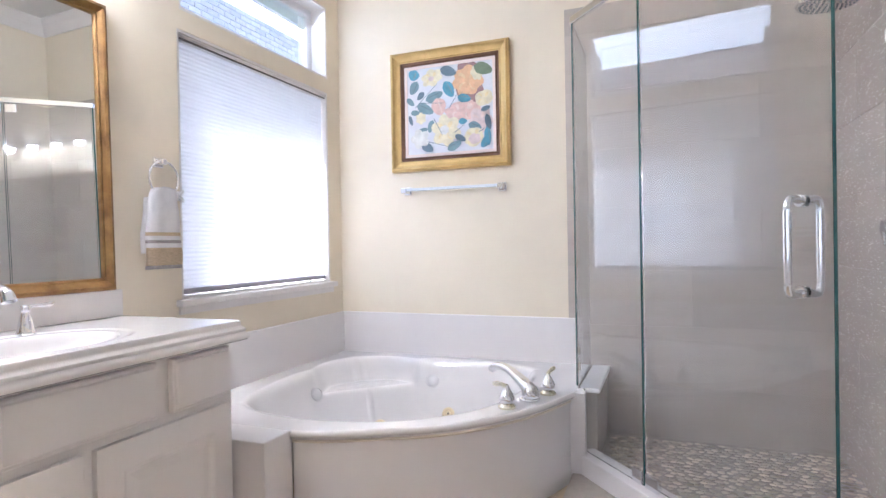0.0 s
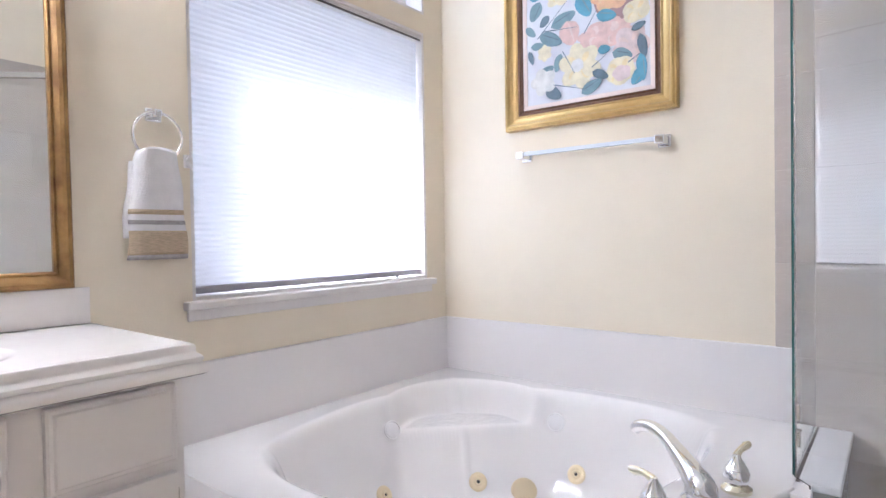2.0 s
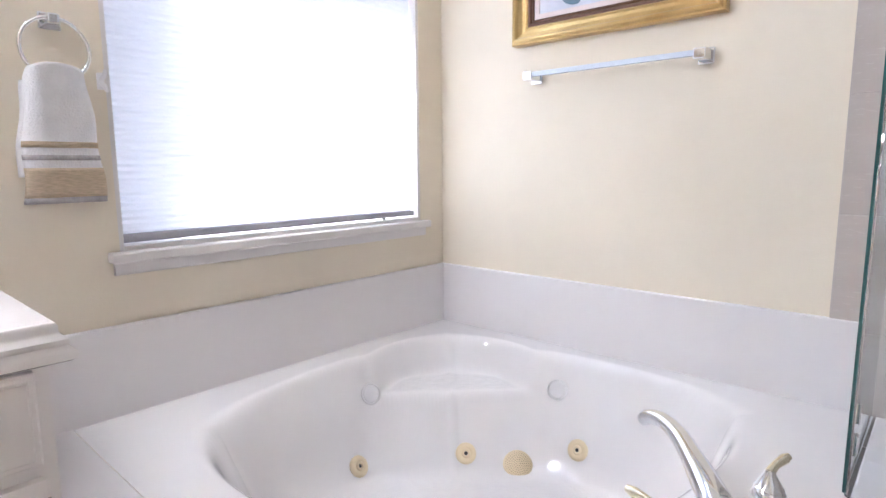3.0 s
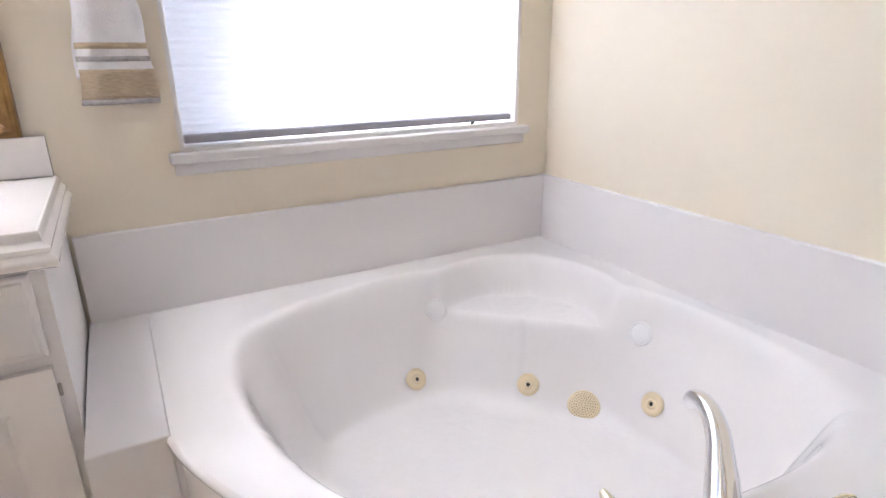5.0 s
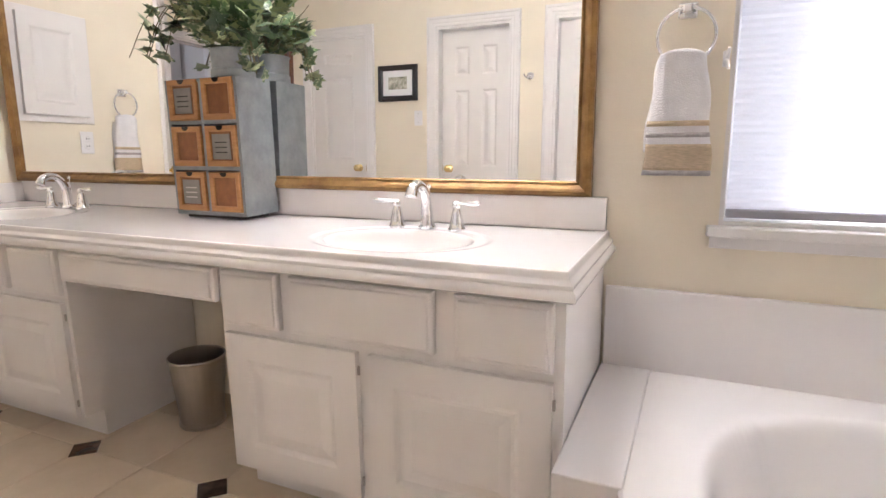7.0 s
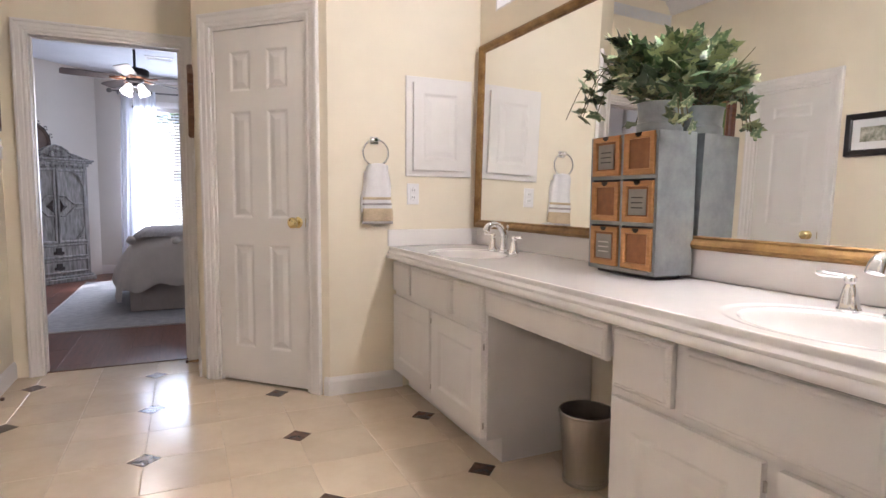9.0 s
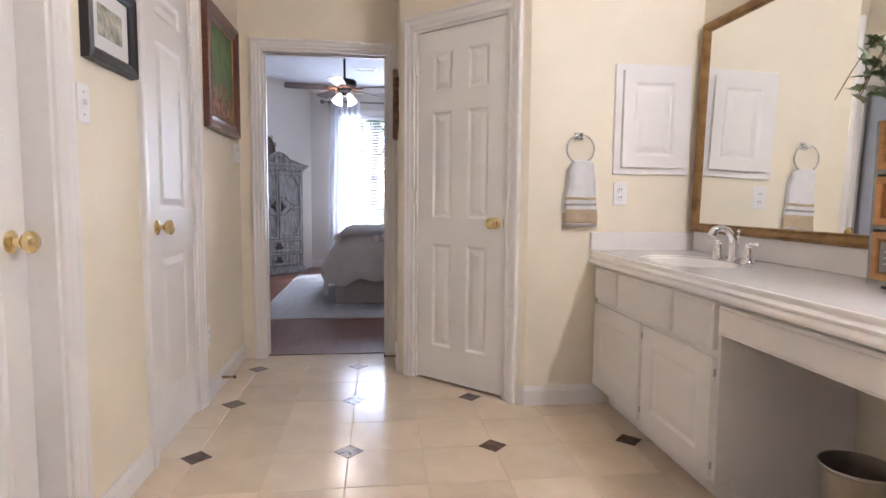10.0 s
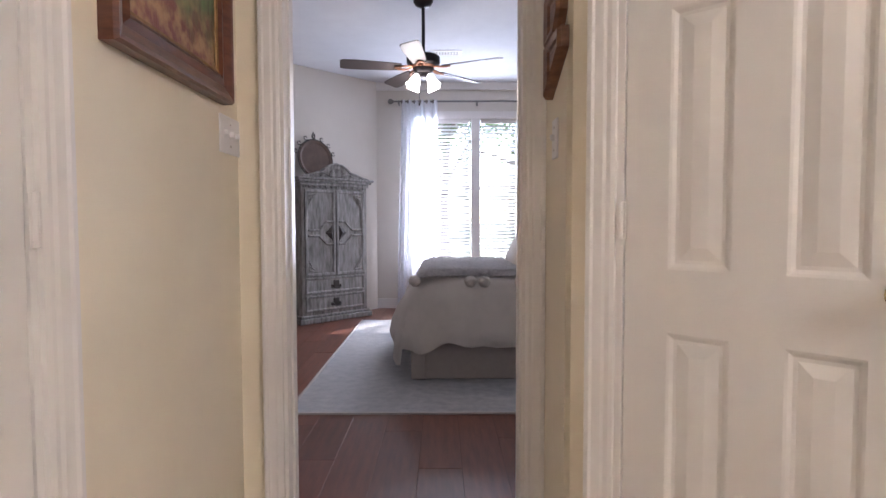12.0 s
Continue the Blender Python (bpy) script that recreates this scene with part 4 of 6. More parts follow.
meshes = {c: tile_mesh(c) for c in ((1, 1), (1, -1), (-1, 1), (-1, -1))}
bm = bmesh.new()
lo = [bm.verts.new(p) for p in ((0.0625, 0, -0.008), (0, 0.0625, -0.008), (-0.0625, 0, -0.008), (0, -0.0625, -0.008))]
up = [bm.verts.new((v.co.x * 0.985, v.co.y * 0.985, -0.0002)) for v in lo]
for i in range(4):
    bm.faces.new((lo[i], lo[(i + 1) % 4], up[(i + 1) % 4], up[i]))
bm.faces.new(up)
bmesh.ops.recalc_face_normals(bm, faces=bm.faces)
inset = bpy.data.meshes.new("diamond_inset")
bm.to_mesh(inset)
bm.free()
inset.materials.append(INSERT)
for i in range(-3, 3):
    for j in range(-2, 8):
        nx, ny = OX + 2 * S * i, OY + 2 * S * j
        for (sx, sy), me in meshes.items():
            cx, cy = nx + sx * S / 2, ny + sy * S / 2
            if -0.1 < cx < 2.66 and -1.94 < cy < 3.2:
                ob = new("floor_tile", me)
                ob.location, ob.parent = (nx, ny, random.uniform(-0.0004, 0.0004)), floor
        if 0.1 < nx < 2.5 and -1.9 < ny < 2.9:
            ob = new("diamond_inset", inset)
            ob.location, ob.parent = (nx, ny, 0), floor

# ---- shower tiles ----
def shower_tiles(parent, m, x0, x1, z1):
    """Grey stone tiles in running bond on one wall (x along it, front -y)."""
    rows = int(math.ceil(z1 / 0.305))
    cache = {}
    for r in range(rows):
        za, zb = r * 0.305 + 0.0012, min((r + 1) * 0.305, z1) - 0.0012
        x = x0 - (0.305 if r % 2 else 0.0)
        while x < x1 - 0.01:
            a, b = max(x, x0) + 0.0012, min(x + 0.61, x1) - 0.0012
            if b - a > 0.02:
                key = (round(b - a, 4), round(zb - za, 4))
                if key not in cache:
                    bm = boxes((0, b - a, -0.008, 0.0, 0, zb - za), bevel=0.001)
                    me = bpy.data.meshes.new("wall_tile")
                    bm.to_mesh(me)
                    bm.free()
                    me.materials.append(SHOWERTILE)
                    cache[key] = me
                ob = new("wall_tile", cache[key])
                ob.parent, ob.matrix_basis = parent, m @ pose(a, -0.004, za)
            x += 0.61


st = tagged(new("wall_tiles_shower"), "grey stone wall tiles of the shower", "wall tiles", kind="structure")
part("grout", boxes((1.40, 2.63, 3.4605, 3.47, 0.64, 2.28), (1.52, 2.63, 3.4605, 3.47, 0.0, 0.64), (2.6205, 2.63, 2.07, 3.4605, 0.0, 2.28)), SHOWERGROUT, st)
shower_tiles(st, pose(1.40, 3.47, 0), 0.0, 1.22, 2.28)
shower_tiles(st, pose(2.63, 3.46, 0, 0, 0, -90), 0.0, 1.39, 2.28)
pebbles = bmesh.new()
rng = np.random.default_rng(4)
base = bmesh.new()
bmesh.ops.create_icosphere(base, subdivisions=1, radius=1.0)
bv, bf = [v.co.copy() for v in base.verts], [[v.index for v in f.verts] for f in base.faces]
base.free()
verts, faces = [], []
for i in range(30):
    for j in range(40):
        x, y = 1.56 + 0.037 * i + 0.018 * (j % 2) + rng.uniform(-0.007, 0.007), 2.09 + 0.034 * j + rng.uniform(-0.006, 0.006)
        if 0.765 * x + 0.644 * y < 3.16 or x > 2.62 or y > 3.46 or (x < 1.63 and y > 2.93):
            continue
        sx, sy, a = rng.uniform(0.015, 0.024), rng.uniform(0.011, 0.016), rng.uniform(-0.7, 0.7)
        k = len(verts)
        for v in bv:
            px, py = v.x * sx, v.y * sy
            verts.append((x + px * math.cos(a) - py * math.sin(a), y + px * math.sin(a) + py * math.cos(a), 0.042 + v.z * 0.006))
        faces += [[k + q for q in f] for f in bf]
me = bpy.data.meshes.new("pebble_floor")
me.from_pydata(verts, [], faces)
for p in me.polygons:
    p.use_smooth = True
me.materials.append(vary(mat("pebble_stone", (0.60, 0.52, 0.43), 0.4, var=0.2, scale=12), 0.4, "Geometry", "Random Per Island"))
tagged(new("pebble_floor", me), "flat tan and grey pebbles of the shower floor", "pebbles", kind="stuff")

# ---- things on the walls and the vanity ----
def leaf_shape(bm, pts, y, mi, cx, cz, ang, sx, sz):
    c, s = math.cos(ang), math.sin(ang)
    vs = [bm.verts.new((cx + sx * px * c - sz * pz * s, y, cz + sx * px * s + sz * pz * c)) for px, pz in pts]
    f = bm.faces.new(vs)
    f.material_index = mi


pic = thing("framed_painting", "square floral painting in a wide bright gold frame", "painting", pose(0.375, 3.47, 1.474))
PW, PH = 0.724, 0.700
part("frame", moulding(bmesh.new(), 0.060, PW - 0.060, 0.060, PH - 0.060, [(0.0, 0.014), (0.0, 0.022), (0.004, 0.025), (0.010, 0.022), (0.022, 0.026), (0.034, 0.034), (0.040, 0.044), (0.046, 0.047), (0.051, 0.044), (0.053, 0.037), (0.058, 0.036), (0.060, 0.030), (0.060, 0.0)]), BRIGHTGOLD, pic, "wide bright gold leaf frame")
part("dark_slip", moulding(bmesh.new(), 0.082, PW - 0.082, 0.082, PH - 0.082, [(0.0, 0.010), (0.0, 0.016), (0.004, 0.019), (0.009, 0.016), (0.014, 0.020), (0.0225, 0.022), (0.0225, 0.0)]), mat("dark_bronze", (0.17, 0.085, 0.045), 0.45, 0.3, var=0.4, scale=60), pic, "brown beaded inner moulding")
part("liner", moulding(bmesh.new(), 0.100, PW - 0.100, 0.100, PH - 0.100, [(0.0, 0.006), (0.0, 0.012), (0.017, 0.015), (0.0185, 0.0)]), mat("pale_pink_liner", (0.78, 0.68, 0.64), 0.7), pic, "pale linen liner")
canvas = part("canvas", boxes((0.098, PW - 0.098, -0.008, 0.0, 0.098, PH - 0.098)), mat("canvas_ground", (0.74, 0.77, 0.81), 0.75, color2=(0.64, 0.64, 0.70), scale=6, bump=0.4, bump_scale=40), pic)
PAINTS = [mat("paint_" + n, c, 0.6, var=0.22, scale=30, bump=0.4, bump_scale=60) for n, c in (
    ("cream", (0.84, 0.78, 0.58)), ("peach", (0.84, 0.54, 0.32)), ("pink", (0.80, 0.57, 0.52)), ("blue", (0.13, 0.37, 0.52)),
    ("slate", (0.15, 0.22, 0.28)), ("teal", (0.21, 0.33, 0.38)), ("plum", (0.40, 0.25, 0.25)), ("pale", (0.80, 0.80, 0.78)), ("green", (0.20, 0.27, 0.18)), ("rose", (0.77, 0.64, 0.63)), ("butter", (0.86, 0.74, 0.44)), ("amber", (0.86, 0.64, 0.38)), ("blush", (0.84, 0.67, 0.62)))]
LEAF = [(math.sin(t) * 0.38 * (1 - 0.25 * math.cos(t)), -math.cos(t) * 0.5 + (0.06 if abs(t - math.pi) < 0.01 else 0)) for t in np.linspace(0, 2 * math.pi, 15)[:-1]]


def bloom(n, k):
    return [((1 + k * abs(math.sin(n * t / 2))) * 0.42 * math.cos(t), (1 + k * abs(math.sin(n * t / 2))) * 0.42 * math.sin(t)) for t in np.linspace(0, 2 * math.pi, 41)[:-1]]


bm = bmesh.new()
layer = [-0.0086]


def dab(shape, mi, x, z, a, sx, sz):
    layer[0] -= 0.00004
    leaf_shape(bm, shape, layer[0], mi, x, z, a, sx, sz)


U = PW - 0.2
for shape, mi, x, z, a, sx, sz in (
        (bloom(5, 0.3), 6, 0.93, 0.80, 0.2, 0.30, 0.62), (bloom(7, 0.25), 1, 0.72, 0.80, 0.2, 0.36, 0.34), (bloom(6, 0.3), 0, 0.82, 0.87, 0.5, 0.12, 0.17),
        (LEAF, 8, 0.90, 0.91, 1.2, 0.17, 0.22), (bloom(8, 0.2), 2, 0.66, 0.46, 0.1, 0.46, 0.24), (bloom(5, 0.3), 9, 0.86, 0.34, 0.4, 0.26, 0.28),
        (bloom(6, 0.35), 0, 0.30, 0.88, 0.3, 0.24, 0.18), (bloom(5, 0.2), 9, 0.29, 0.87, 0, 0.07, 0.06), (LEAF, 3, 0.08, 0.93, -0.4, 0.18, 0.12),
        (LEAF, 4, 0.50, 0.93, 1.2, 0.14, 0.20), (LEAF, 3, 0.50, 0.72, 0.5, 0.16, 0.20), (LEAF, 5, 0.33, 0.66, 1.9, 0.14, 0.22), (LEAF, 5, 0.08, 0.78, -0.5, 0.14, 0.16),
        (LEAF, 4, 0.16, 0.68, -0.8, 0.09, 0.11), (LEAF, 2, 0.38, 0.53, 0.3, 0.22, 0.20), (LEAF, 5, 0.22, 0.52, 1.1, 0.14, 0.22), (LEAF, 5, 0.10, 0.49, 1.5, 0.08, 0.12),
        (bloom(6, 0.3), 0, 0.16, 0.42, 0, 0.12, 0.13), (LEAF, 3, 0.68, 0.60, 1.3, 0.12, 0.16), (bloom(4, 0.15), 0, 0.90, 0.58, 0.2, 0.22, 0.19), (LEAF, 4, 0.92, 0.46, 1.9, 0.07, 0.11),
        (LEAF, 4, 0.97, 0.30, 0.2, 0.09, 0.18), (LEAF, 5, 0.28, 0.31, -0.3, 0.10, 0.14), (LEAF, 5, 0.18, 0.27, 1.9, 0.09, 0.14), (bloom(6, 0.45), 0, 0.46, 0.25, 0.2, 0.30, 0.32),
        (bloom(7, 0.1), 7, 0.44, 0.26, 0, 0.12, 0.12), (LEAF, 3, 0.66, 0.34, 1.5, 0.09, 0.10), (LEAF, 5, 0.80, 0.27, 1.2, 0.12, 0.16), (bloom(5, 0.1), 0, 0.78, 0.15, 0.3, 0.25, 0.24),
        (bloom(5, 0.15), 9, 0.79, 0.13, 0, 0.15, 0.13), (LEAF, 4, 0.63, 0.15, 1.1, 0.09, 0.14), (LEAF, 5, 0.56, 0.07, 2.0, 0.12, 0.18), (LEAF, 3, 0.91, 0.08, -0.7, 0.12, 0.14),
        (LEAF, 3, 0.98, 0.14, 0.1, 0.10, 0.20), (LEAF, 4, 0.24, 0.07, 1.0, 0.13, 0.16), (LEAF, 4, 0.04, 0.40, 0.3, 0.06, 0.12), (LEAF, 5, 0.04, 0.62, 0.8, 0.08, 0.12), (bloom(5, 0.4), 7, 0.15, 0.18, 0, 0.20, 0.20)):
    ex = 0.42 * max(sx, sz) if shape is not LEAF else 0.3 * max(sx, sz)
    px, pz = 0.1 + U * min(max(x, ex), 1 - ex), 0.1 + (PH - 0.2) * min(max(z, ex), 1 - ex)
    dab(shape, mi, px, pz, a, U * sx, (PH - 0.2) * sz)
    second = {0: 10, 1: 11, 2: 12, 9: 12, 3: 5, 5: 4}.get(mi)
    if shape is LEAF and second is not None and max(sx, sz) > 0.13:
        dab(LEAF, second, px + 0.008 * math.cos(a), pz + 0.008 * math.sin(a), a, U * sx * 0.10, (PH - 0.2) * sz * 0.80)
    elif shape is not LEAF and second is not None and sx > 0.2:
        for k in range(9):
            q = a + k * 2 * math.pi / 9 + 0.3 * math.sin(3 * k)
            dab(LEAF, second if k % 2 else mi, px + U * sx * 0.24 * math.cos(q), pz + (PH - 0.2) * sz * 0.24 * math.sin(q), q - math.pi / 2, U * sx * 0.20, (PH - 0.2) * sz * 0.30)
for x0, z0, x1, z1 in ((0.10, 0.55, 0.36, 0.80), (0.14, 0.60, 0.44, 0.57), (0.50, 0.50, 0.60, 0.66), (0.32, 0.40, 0.42, 0.20), (0.56, 0.22, 0.68, 0.30), (0.24, 0.14, 0.50, 0.06), (0.84, 0.20, 0.98, 0.28)):
    layer[0] -= 0.00004
    d = Vector((z1 - z0, x0 - x1, 0)).normalized() * 0.0022
    bm.faces.new([bm.verts.new((0.1 + U * a + s * d.x, layer[0], 0.1 + (PH - 0.2) * b + s * d.y)) for a, b, s in ((x0, z0, 1), (x1, z1, 0.4), (x1, z1, -0.4), (x0, z0, -1))]).material_index = 4
part("paint_layer", bm, PAINTS, canvas, "painted cream, peach and pink flowers with blue leaves", kind="stuff")


def framed(name, m, w, h, fw, prof, fmat, label, art, mat_w=0.0):
    ob = thing(name, label, "picture", m)
    part("frame", moulding(bmesh.new(), fw, w - fw, fw, h - fw, prof), fmat, ob)
    if mat_w:
        part("mount", boxes((fw - 0.002, w - fw + 0.002, -0.010, 0.0, fw - 0.002, h - fw + 0.002)), mat("white_mount", (0.80, 0.80, 0.80), 0.8), ob)
    part("picture", boxes((fw + mat_w, w - fw - mat_w, -0.0125, -0.004, fw + mat_w, h - fw - mat_w)), art, ob)
    return ob


BLACKW = mat("black_brown_wood", (0.022, 0.017, 0.016), 0.35, var=0.3, scale=20, stretch=(1, 1, 8))
art1 = mat("village_print", (0.66, 0.62, 0.52), 0.6, color2=(0.10, 0.12, 0.07), scale=24, bump=0.05)
framed("framed_print", pose(2.51, 0.075, 1.462, 0, 0, -90), 0.350, 0.280, 0.042, [(0.0, 0.008), (0.0, 0.020), (0.010, 0.026), (0.034, 0.030), (0.039, 0.026), (0.042, 0.0)], BLACKW, "small village print with white mount in black frame", art1, 0.050)
REDW = mat("red_brown_wood", (0.17, 0.06, 0.03), 0.3, color2=(0.085, 0.028, 0.018), scale=14, stretch=(1, 1, 5), coat=0.3)
art2 = mat("green_garden_painting", (0.16, 0.27, 0.09), 0.5, color2=(0.07, 0.12, 0.05), scale=16, bump=0.8, bump_scale=70, stretch=(2.2, 1, 0.5))
nt = art2.node_tree
sep = nt.nodes.new("ShaderNodeSeparateXYZ")
tcn = [n for n in nt.nodes if n.type == "TEX_COORD"][0]
nt.links.new(tcn.outputs["Object"], sep.inputs[0])
nz = nt.nodes.new("ShaderNodeTexNoise")
nz.inputs["Scale"].default_value = 9
nt.links.new(tcn.outputs["Object"], nz.inputs[0])
ad = nt.nodes.new("ShaderNodeMath")
ad.operation = "MULTIPLY_ADD"
ad.inputs[1].default_value = 0.55
nt.links.new(nz.outputs[0], ad.inputs[0])
nt.links.new(sep.outputs[2], ad.inputs[2])
mr = nt.nodes.new("ShaderNodeMapRange")
mr.inputs["From Min"].default_value, mr.inputs["From Max"].default_value = 0.40, 0.62
nt.links.new(ad.outputs[0], mr.inputs[0])
mx = nt.nodes.new("ShaderNodeMix")
mx.data_type = "RGBA"
pb = nt.nodes["Principled BSDF"]
nt.links.new(mr.outputs[0], mx.inputs[0])
red = nt.nodes.new("ShaderNodeTexNoise")
red.inputs["Scale"].default_value = 26
rr = nt.nodes.new("ShaderNodeValToRGB")
rr.color_ramp.elements[0].color, rr.color_ramp.elements[1].color = (0.20, 0.06, 0.05, 1), (0.42, 0.26, 0.13, 1)
rr.color_ramp.elements[0].position, rr.color_ramp.elements[1].position = 0.4, 0.65
nt.links.new(tcn.outputs["Object"], red.inputs[0])
nt.links.new(red.outputs[0], rr.inputs[0])
nt.links.new(rr.outputs[0], mx.inputs[6])
nt.links.new(pb.inputs["Base Color"].links[0].from_socket, mx.inputs[7])
nt.links.new(mx.outputs[2], pb.inputs["Base Color"])
gp2 = framed("garden_painting", pose(2.51, -1.130, 1.410, 0, 0, -90), 0.620, 0.640, 0.075, [(0.0, 0.012), (0.0, 0.022), (0.012, 0.030), (0.030, 0.024), (0.060, 0.038), (0.070, 0.040), (0.075, 0.030), (0.075, 0.0)], REDW, "green and red garden painting in a dark brown frame", art2)
part("gilt_slip", moulding(bmesh.new(), 0.076, 0.544, 0.076, 0.564, [(-0.010, 0.016), (-0.008, 0.020), (0.0, 0.022)]), GOLD, gp2, "thin gilt inner slip")

orn = thing("carved_wall_ornament", "carved brown wooden scroll ornament on the wall", "wall ornament", pose(1.51, -1.755, 1.425, 0, 0, 90))
WOODC = mat("carved_brown_wood", (0.26, 0.12, 0.055), 0.45, color2=(0.12, 0.05, 0.025), scale=16, bump=0.3, bump_scale=40, stretch=(1, 1, 4))
for low, high, side in ((0.0, 0.150, 0.095), (0.150, 0.290, 0.0), (0.290, 0.440, -0.095)):
    ends = [(0.0, low), (0.22, low + max(side, 0.0)), (0.22, high - max(-side, 0.0)), (0.0, high)] if side else [(0.0, low), (0.15, low), (0.20, low + 0.05), (0.20, high - 0.05), (0.15, high), (0.0, high)]
    cx, cz = sum(p[0] for p in ends) / len(ends), sum(p[1] for p in ends) / len(ends)
    bm = bmesh.new()
    rows = [[bm.verts.new((cx + (x - cx) * k, d, cz + (z - cz) * k)) for x, z in ends] for k, d in ((1.0, 0.0), (1.0, -0.022), (0.90, -0.032), (0.62, -0.027), (0.55, -0.020))]
    for a, b in zip(rows, rows[1:]):
        for i in range(len(ends)):
            bm.faces.new((a[i], a[(i + 1) % len(ends)], b[(i + 1) % len(ends)], b[i]))
    bm.faces.new(rows[-1])
    part("carving", bm, WOODC, orn)

hook = thing("robe_hook", "chrome double robe hook between two doors", "hook", pose(2.51, 0.985, 1.60, 0, 0, -90))
part("plate", lathe([(0, 0), (0.026, 0), (0.026, 0.006), (0.014, 0.012), (0.0, 0.013)], 20, m=pose(0, 0, 0, 90, 0, 0)), CHROME, hook, smooth="auto")
for s in (-1, 1):
    part("arm", tube(smooth_line([(0, -0.010, 0), (s * 0.012, -0.030, -0.012), (s * 0.026, -0.046, -0.006), (s * 0.034, -0.050, 0.012)], 4), 0.0055, 10), CHROME, hook, smooth="auto")
for m in (pose(2.496, -1.30, 0.055, 0, 0, -90), pose(1.524, -1.66, 0.055, 0, 0, 90)):
    ds = thing("door_stop", "small brass door stop on the baseboard", "door stop", m, group="door stops")
    part("rod", tube([(0, 0, 0), (0, -0.062, 0)], [0.008, 0.005], 10), mat("aged_brass", (0.35, 0.22, 0.12), 0.35, 1.0), ds, smooth="auto")
    part("tip", tube([(0, -0.060, 0), (0, -0.074, 0)], 0.009, 10), mat("brown_rubber", (0.10, 0.05, 0.035), 0.7), ds, "brown rubber tip", smooth="auto")

# galvanised drawer box with its drawers
GALV = mat("galvanised_metal", (0.36, 0.38, 0.39), 0.45, 0.55, color2=(0.25, 0.275, 0.285), scale=16, bump=0.15, bump_scale=40)
OAK = mat("honey_wood", (0.53, 0.27, 0.10), 0.45, color2=(0.40, 0.185, 0.062), scale=14, stretch=(1, 1, 6), bump=0.15, bump_scale=60)
RUST = mat("rust_brown_panel", (0.30, 0.125, 0.045), 0.6, color2=(0.21, 0.085, 0.032), scale=30)
LABEL = mat("zinc_label", (0.30, 0.29, 0.26), 0.5, 0.3, var=0.2, scale=20)
db = thing("drawer_box", "small galvanised metal chest with six wooden drawers", "drawer box", pose(0.206, 0.402, CT + 0.002, 0, 0, 90))
DW, DH, DD = 0.328, 0.482, 0.164
g = 0.012
for row in ((0, g, 0, DD, 0.012, DH), (DW - g, DW, 0, DD, 0.012, DH), (g, DW - g, 0, DD, 0.012, 0.024), (g, DW - g, 0, DD, DH - g, DH), (g, DW - g, DD - g, DD, 0.024, DH - g),
    (DW / 2 - 0.006, DW / 2 + 0.006, 0, DD - g, 0.024, DH - g), (g, DW - g, 0.001, DD - g, 0.172, 0.184), (g, DW - g, 0.001, DD - g, 0.330, 0.342)):
    part("metal_sheet", boxes(row), GALV, db)
part("foot", boxes((0.03, DW - 0.03, 0.02, DD - 0.02, 0.0, 0.012)), DARK, db)
for c in range(2):
    for r in range(3):
        x0, z0 = g + 0.003 + c * 0.160, 0.027 + r * 0.158
        dx, dz = 0.138, 0.140
        d = part("drawer", moulding(bmesh.new(), x0 + 0.020, x0 + dx - 0.020, z0 + 0.020, z0 + dz - 0.022, [(0.0, -0.004), (0.0, 0.004), (0.004, 0.007), (0.018, 0.007), (0.020, 0.005), (0.020, -0.05)]), OAK, db, "small honey wood drawer front")
        part("panel", boxes((x0 + 0.018, x0 + dx - 0.018, 0.001, 0.006, z0 + 0.018, z0 + dz - 0.020)), RUST, d, "rust brown mesh panel")
        nb = bmesh.new()
        arc = [(x0 + dx / 2 + 0.016 * math.cos(q), z0 + dz - 0.0025 - 0.015 * math.sin(q)) for q in np.linspace(0, math.pi, 13)]
        nb.faces.new([nb.verts.new((x, -0.0078, z)) for x, z in arc])
        bmesh.ops.solidify(nb, geom=nb.faces[:], thickness=0.0012)
        part("finger_notch", nb, DARK, d)
        if (c + r) % 2 == 0:
            part("label_plate", boxes((x0 + 0.026, x0 + dx - 0.032, -0.002, 0.001, z0 + 0.024, z0 + dz - 0.030), bevel=0.001), LABEL, d, "grey label with unreadable lines")
            for k in range(3):
                part("line", boxes((x0 + 0.040, x0 + dx - 0.046, -0.0028, -0.0018, z0 + 0.046 + k * 0.017, z0 + 0.050 + k * 0.017)), mat("label_ink", (0.62, 0.60, 0.55), 0.7) if r == 0 else DARK, d)

pot = thing("metal_pot", "round galvanised metal flower pot on the drawer box", "plant pot", pose(0.118, 0.640, CT + 0.484))
part("shell", lathe([(0.0, 0.0), (0.072, 0.0), (0.074, 0.004), (0.074, 0.030), (0.070, 0.034), (0.072, 0.092), (0.076, 0.098), (0.070, 0.100), (0.064, 0.090), (0.060, 0.080), (0.0, 0.080)], 32), GALV, pot, smooth="auto")
part("soil", lathe([(0.0, 0.085), (0.062, 0.082)], 24), mat("potting_soil", (0.05, 0.035, 0.025), 0.9, bump=0.5), pot)
ivy = thing("ivy_plant", "bushy variegated green ivy trailing over a pot", "plant", pose(0.118, 0.640, CT + 0.565))


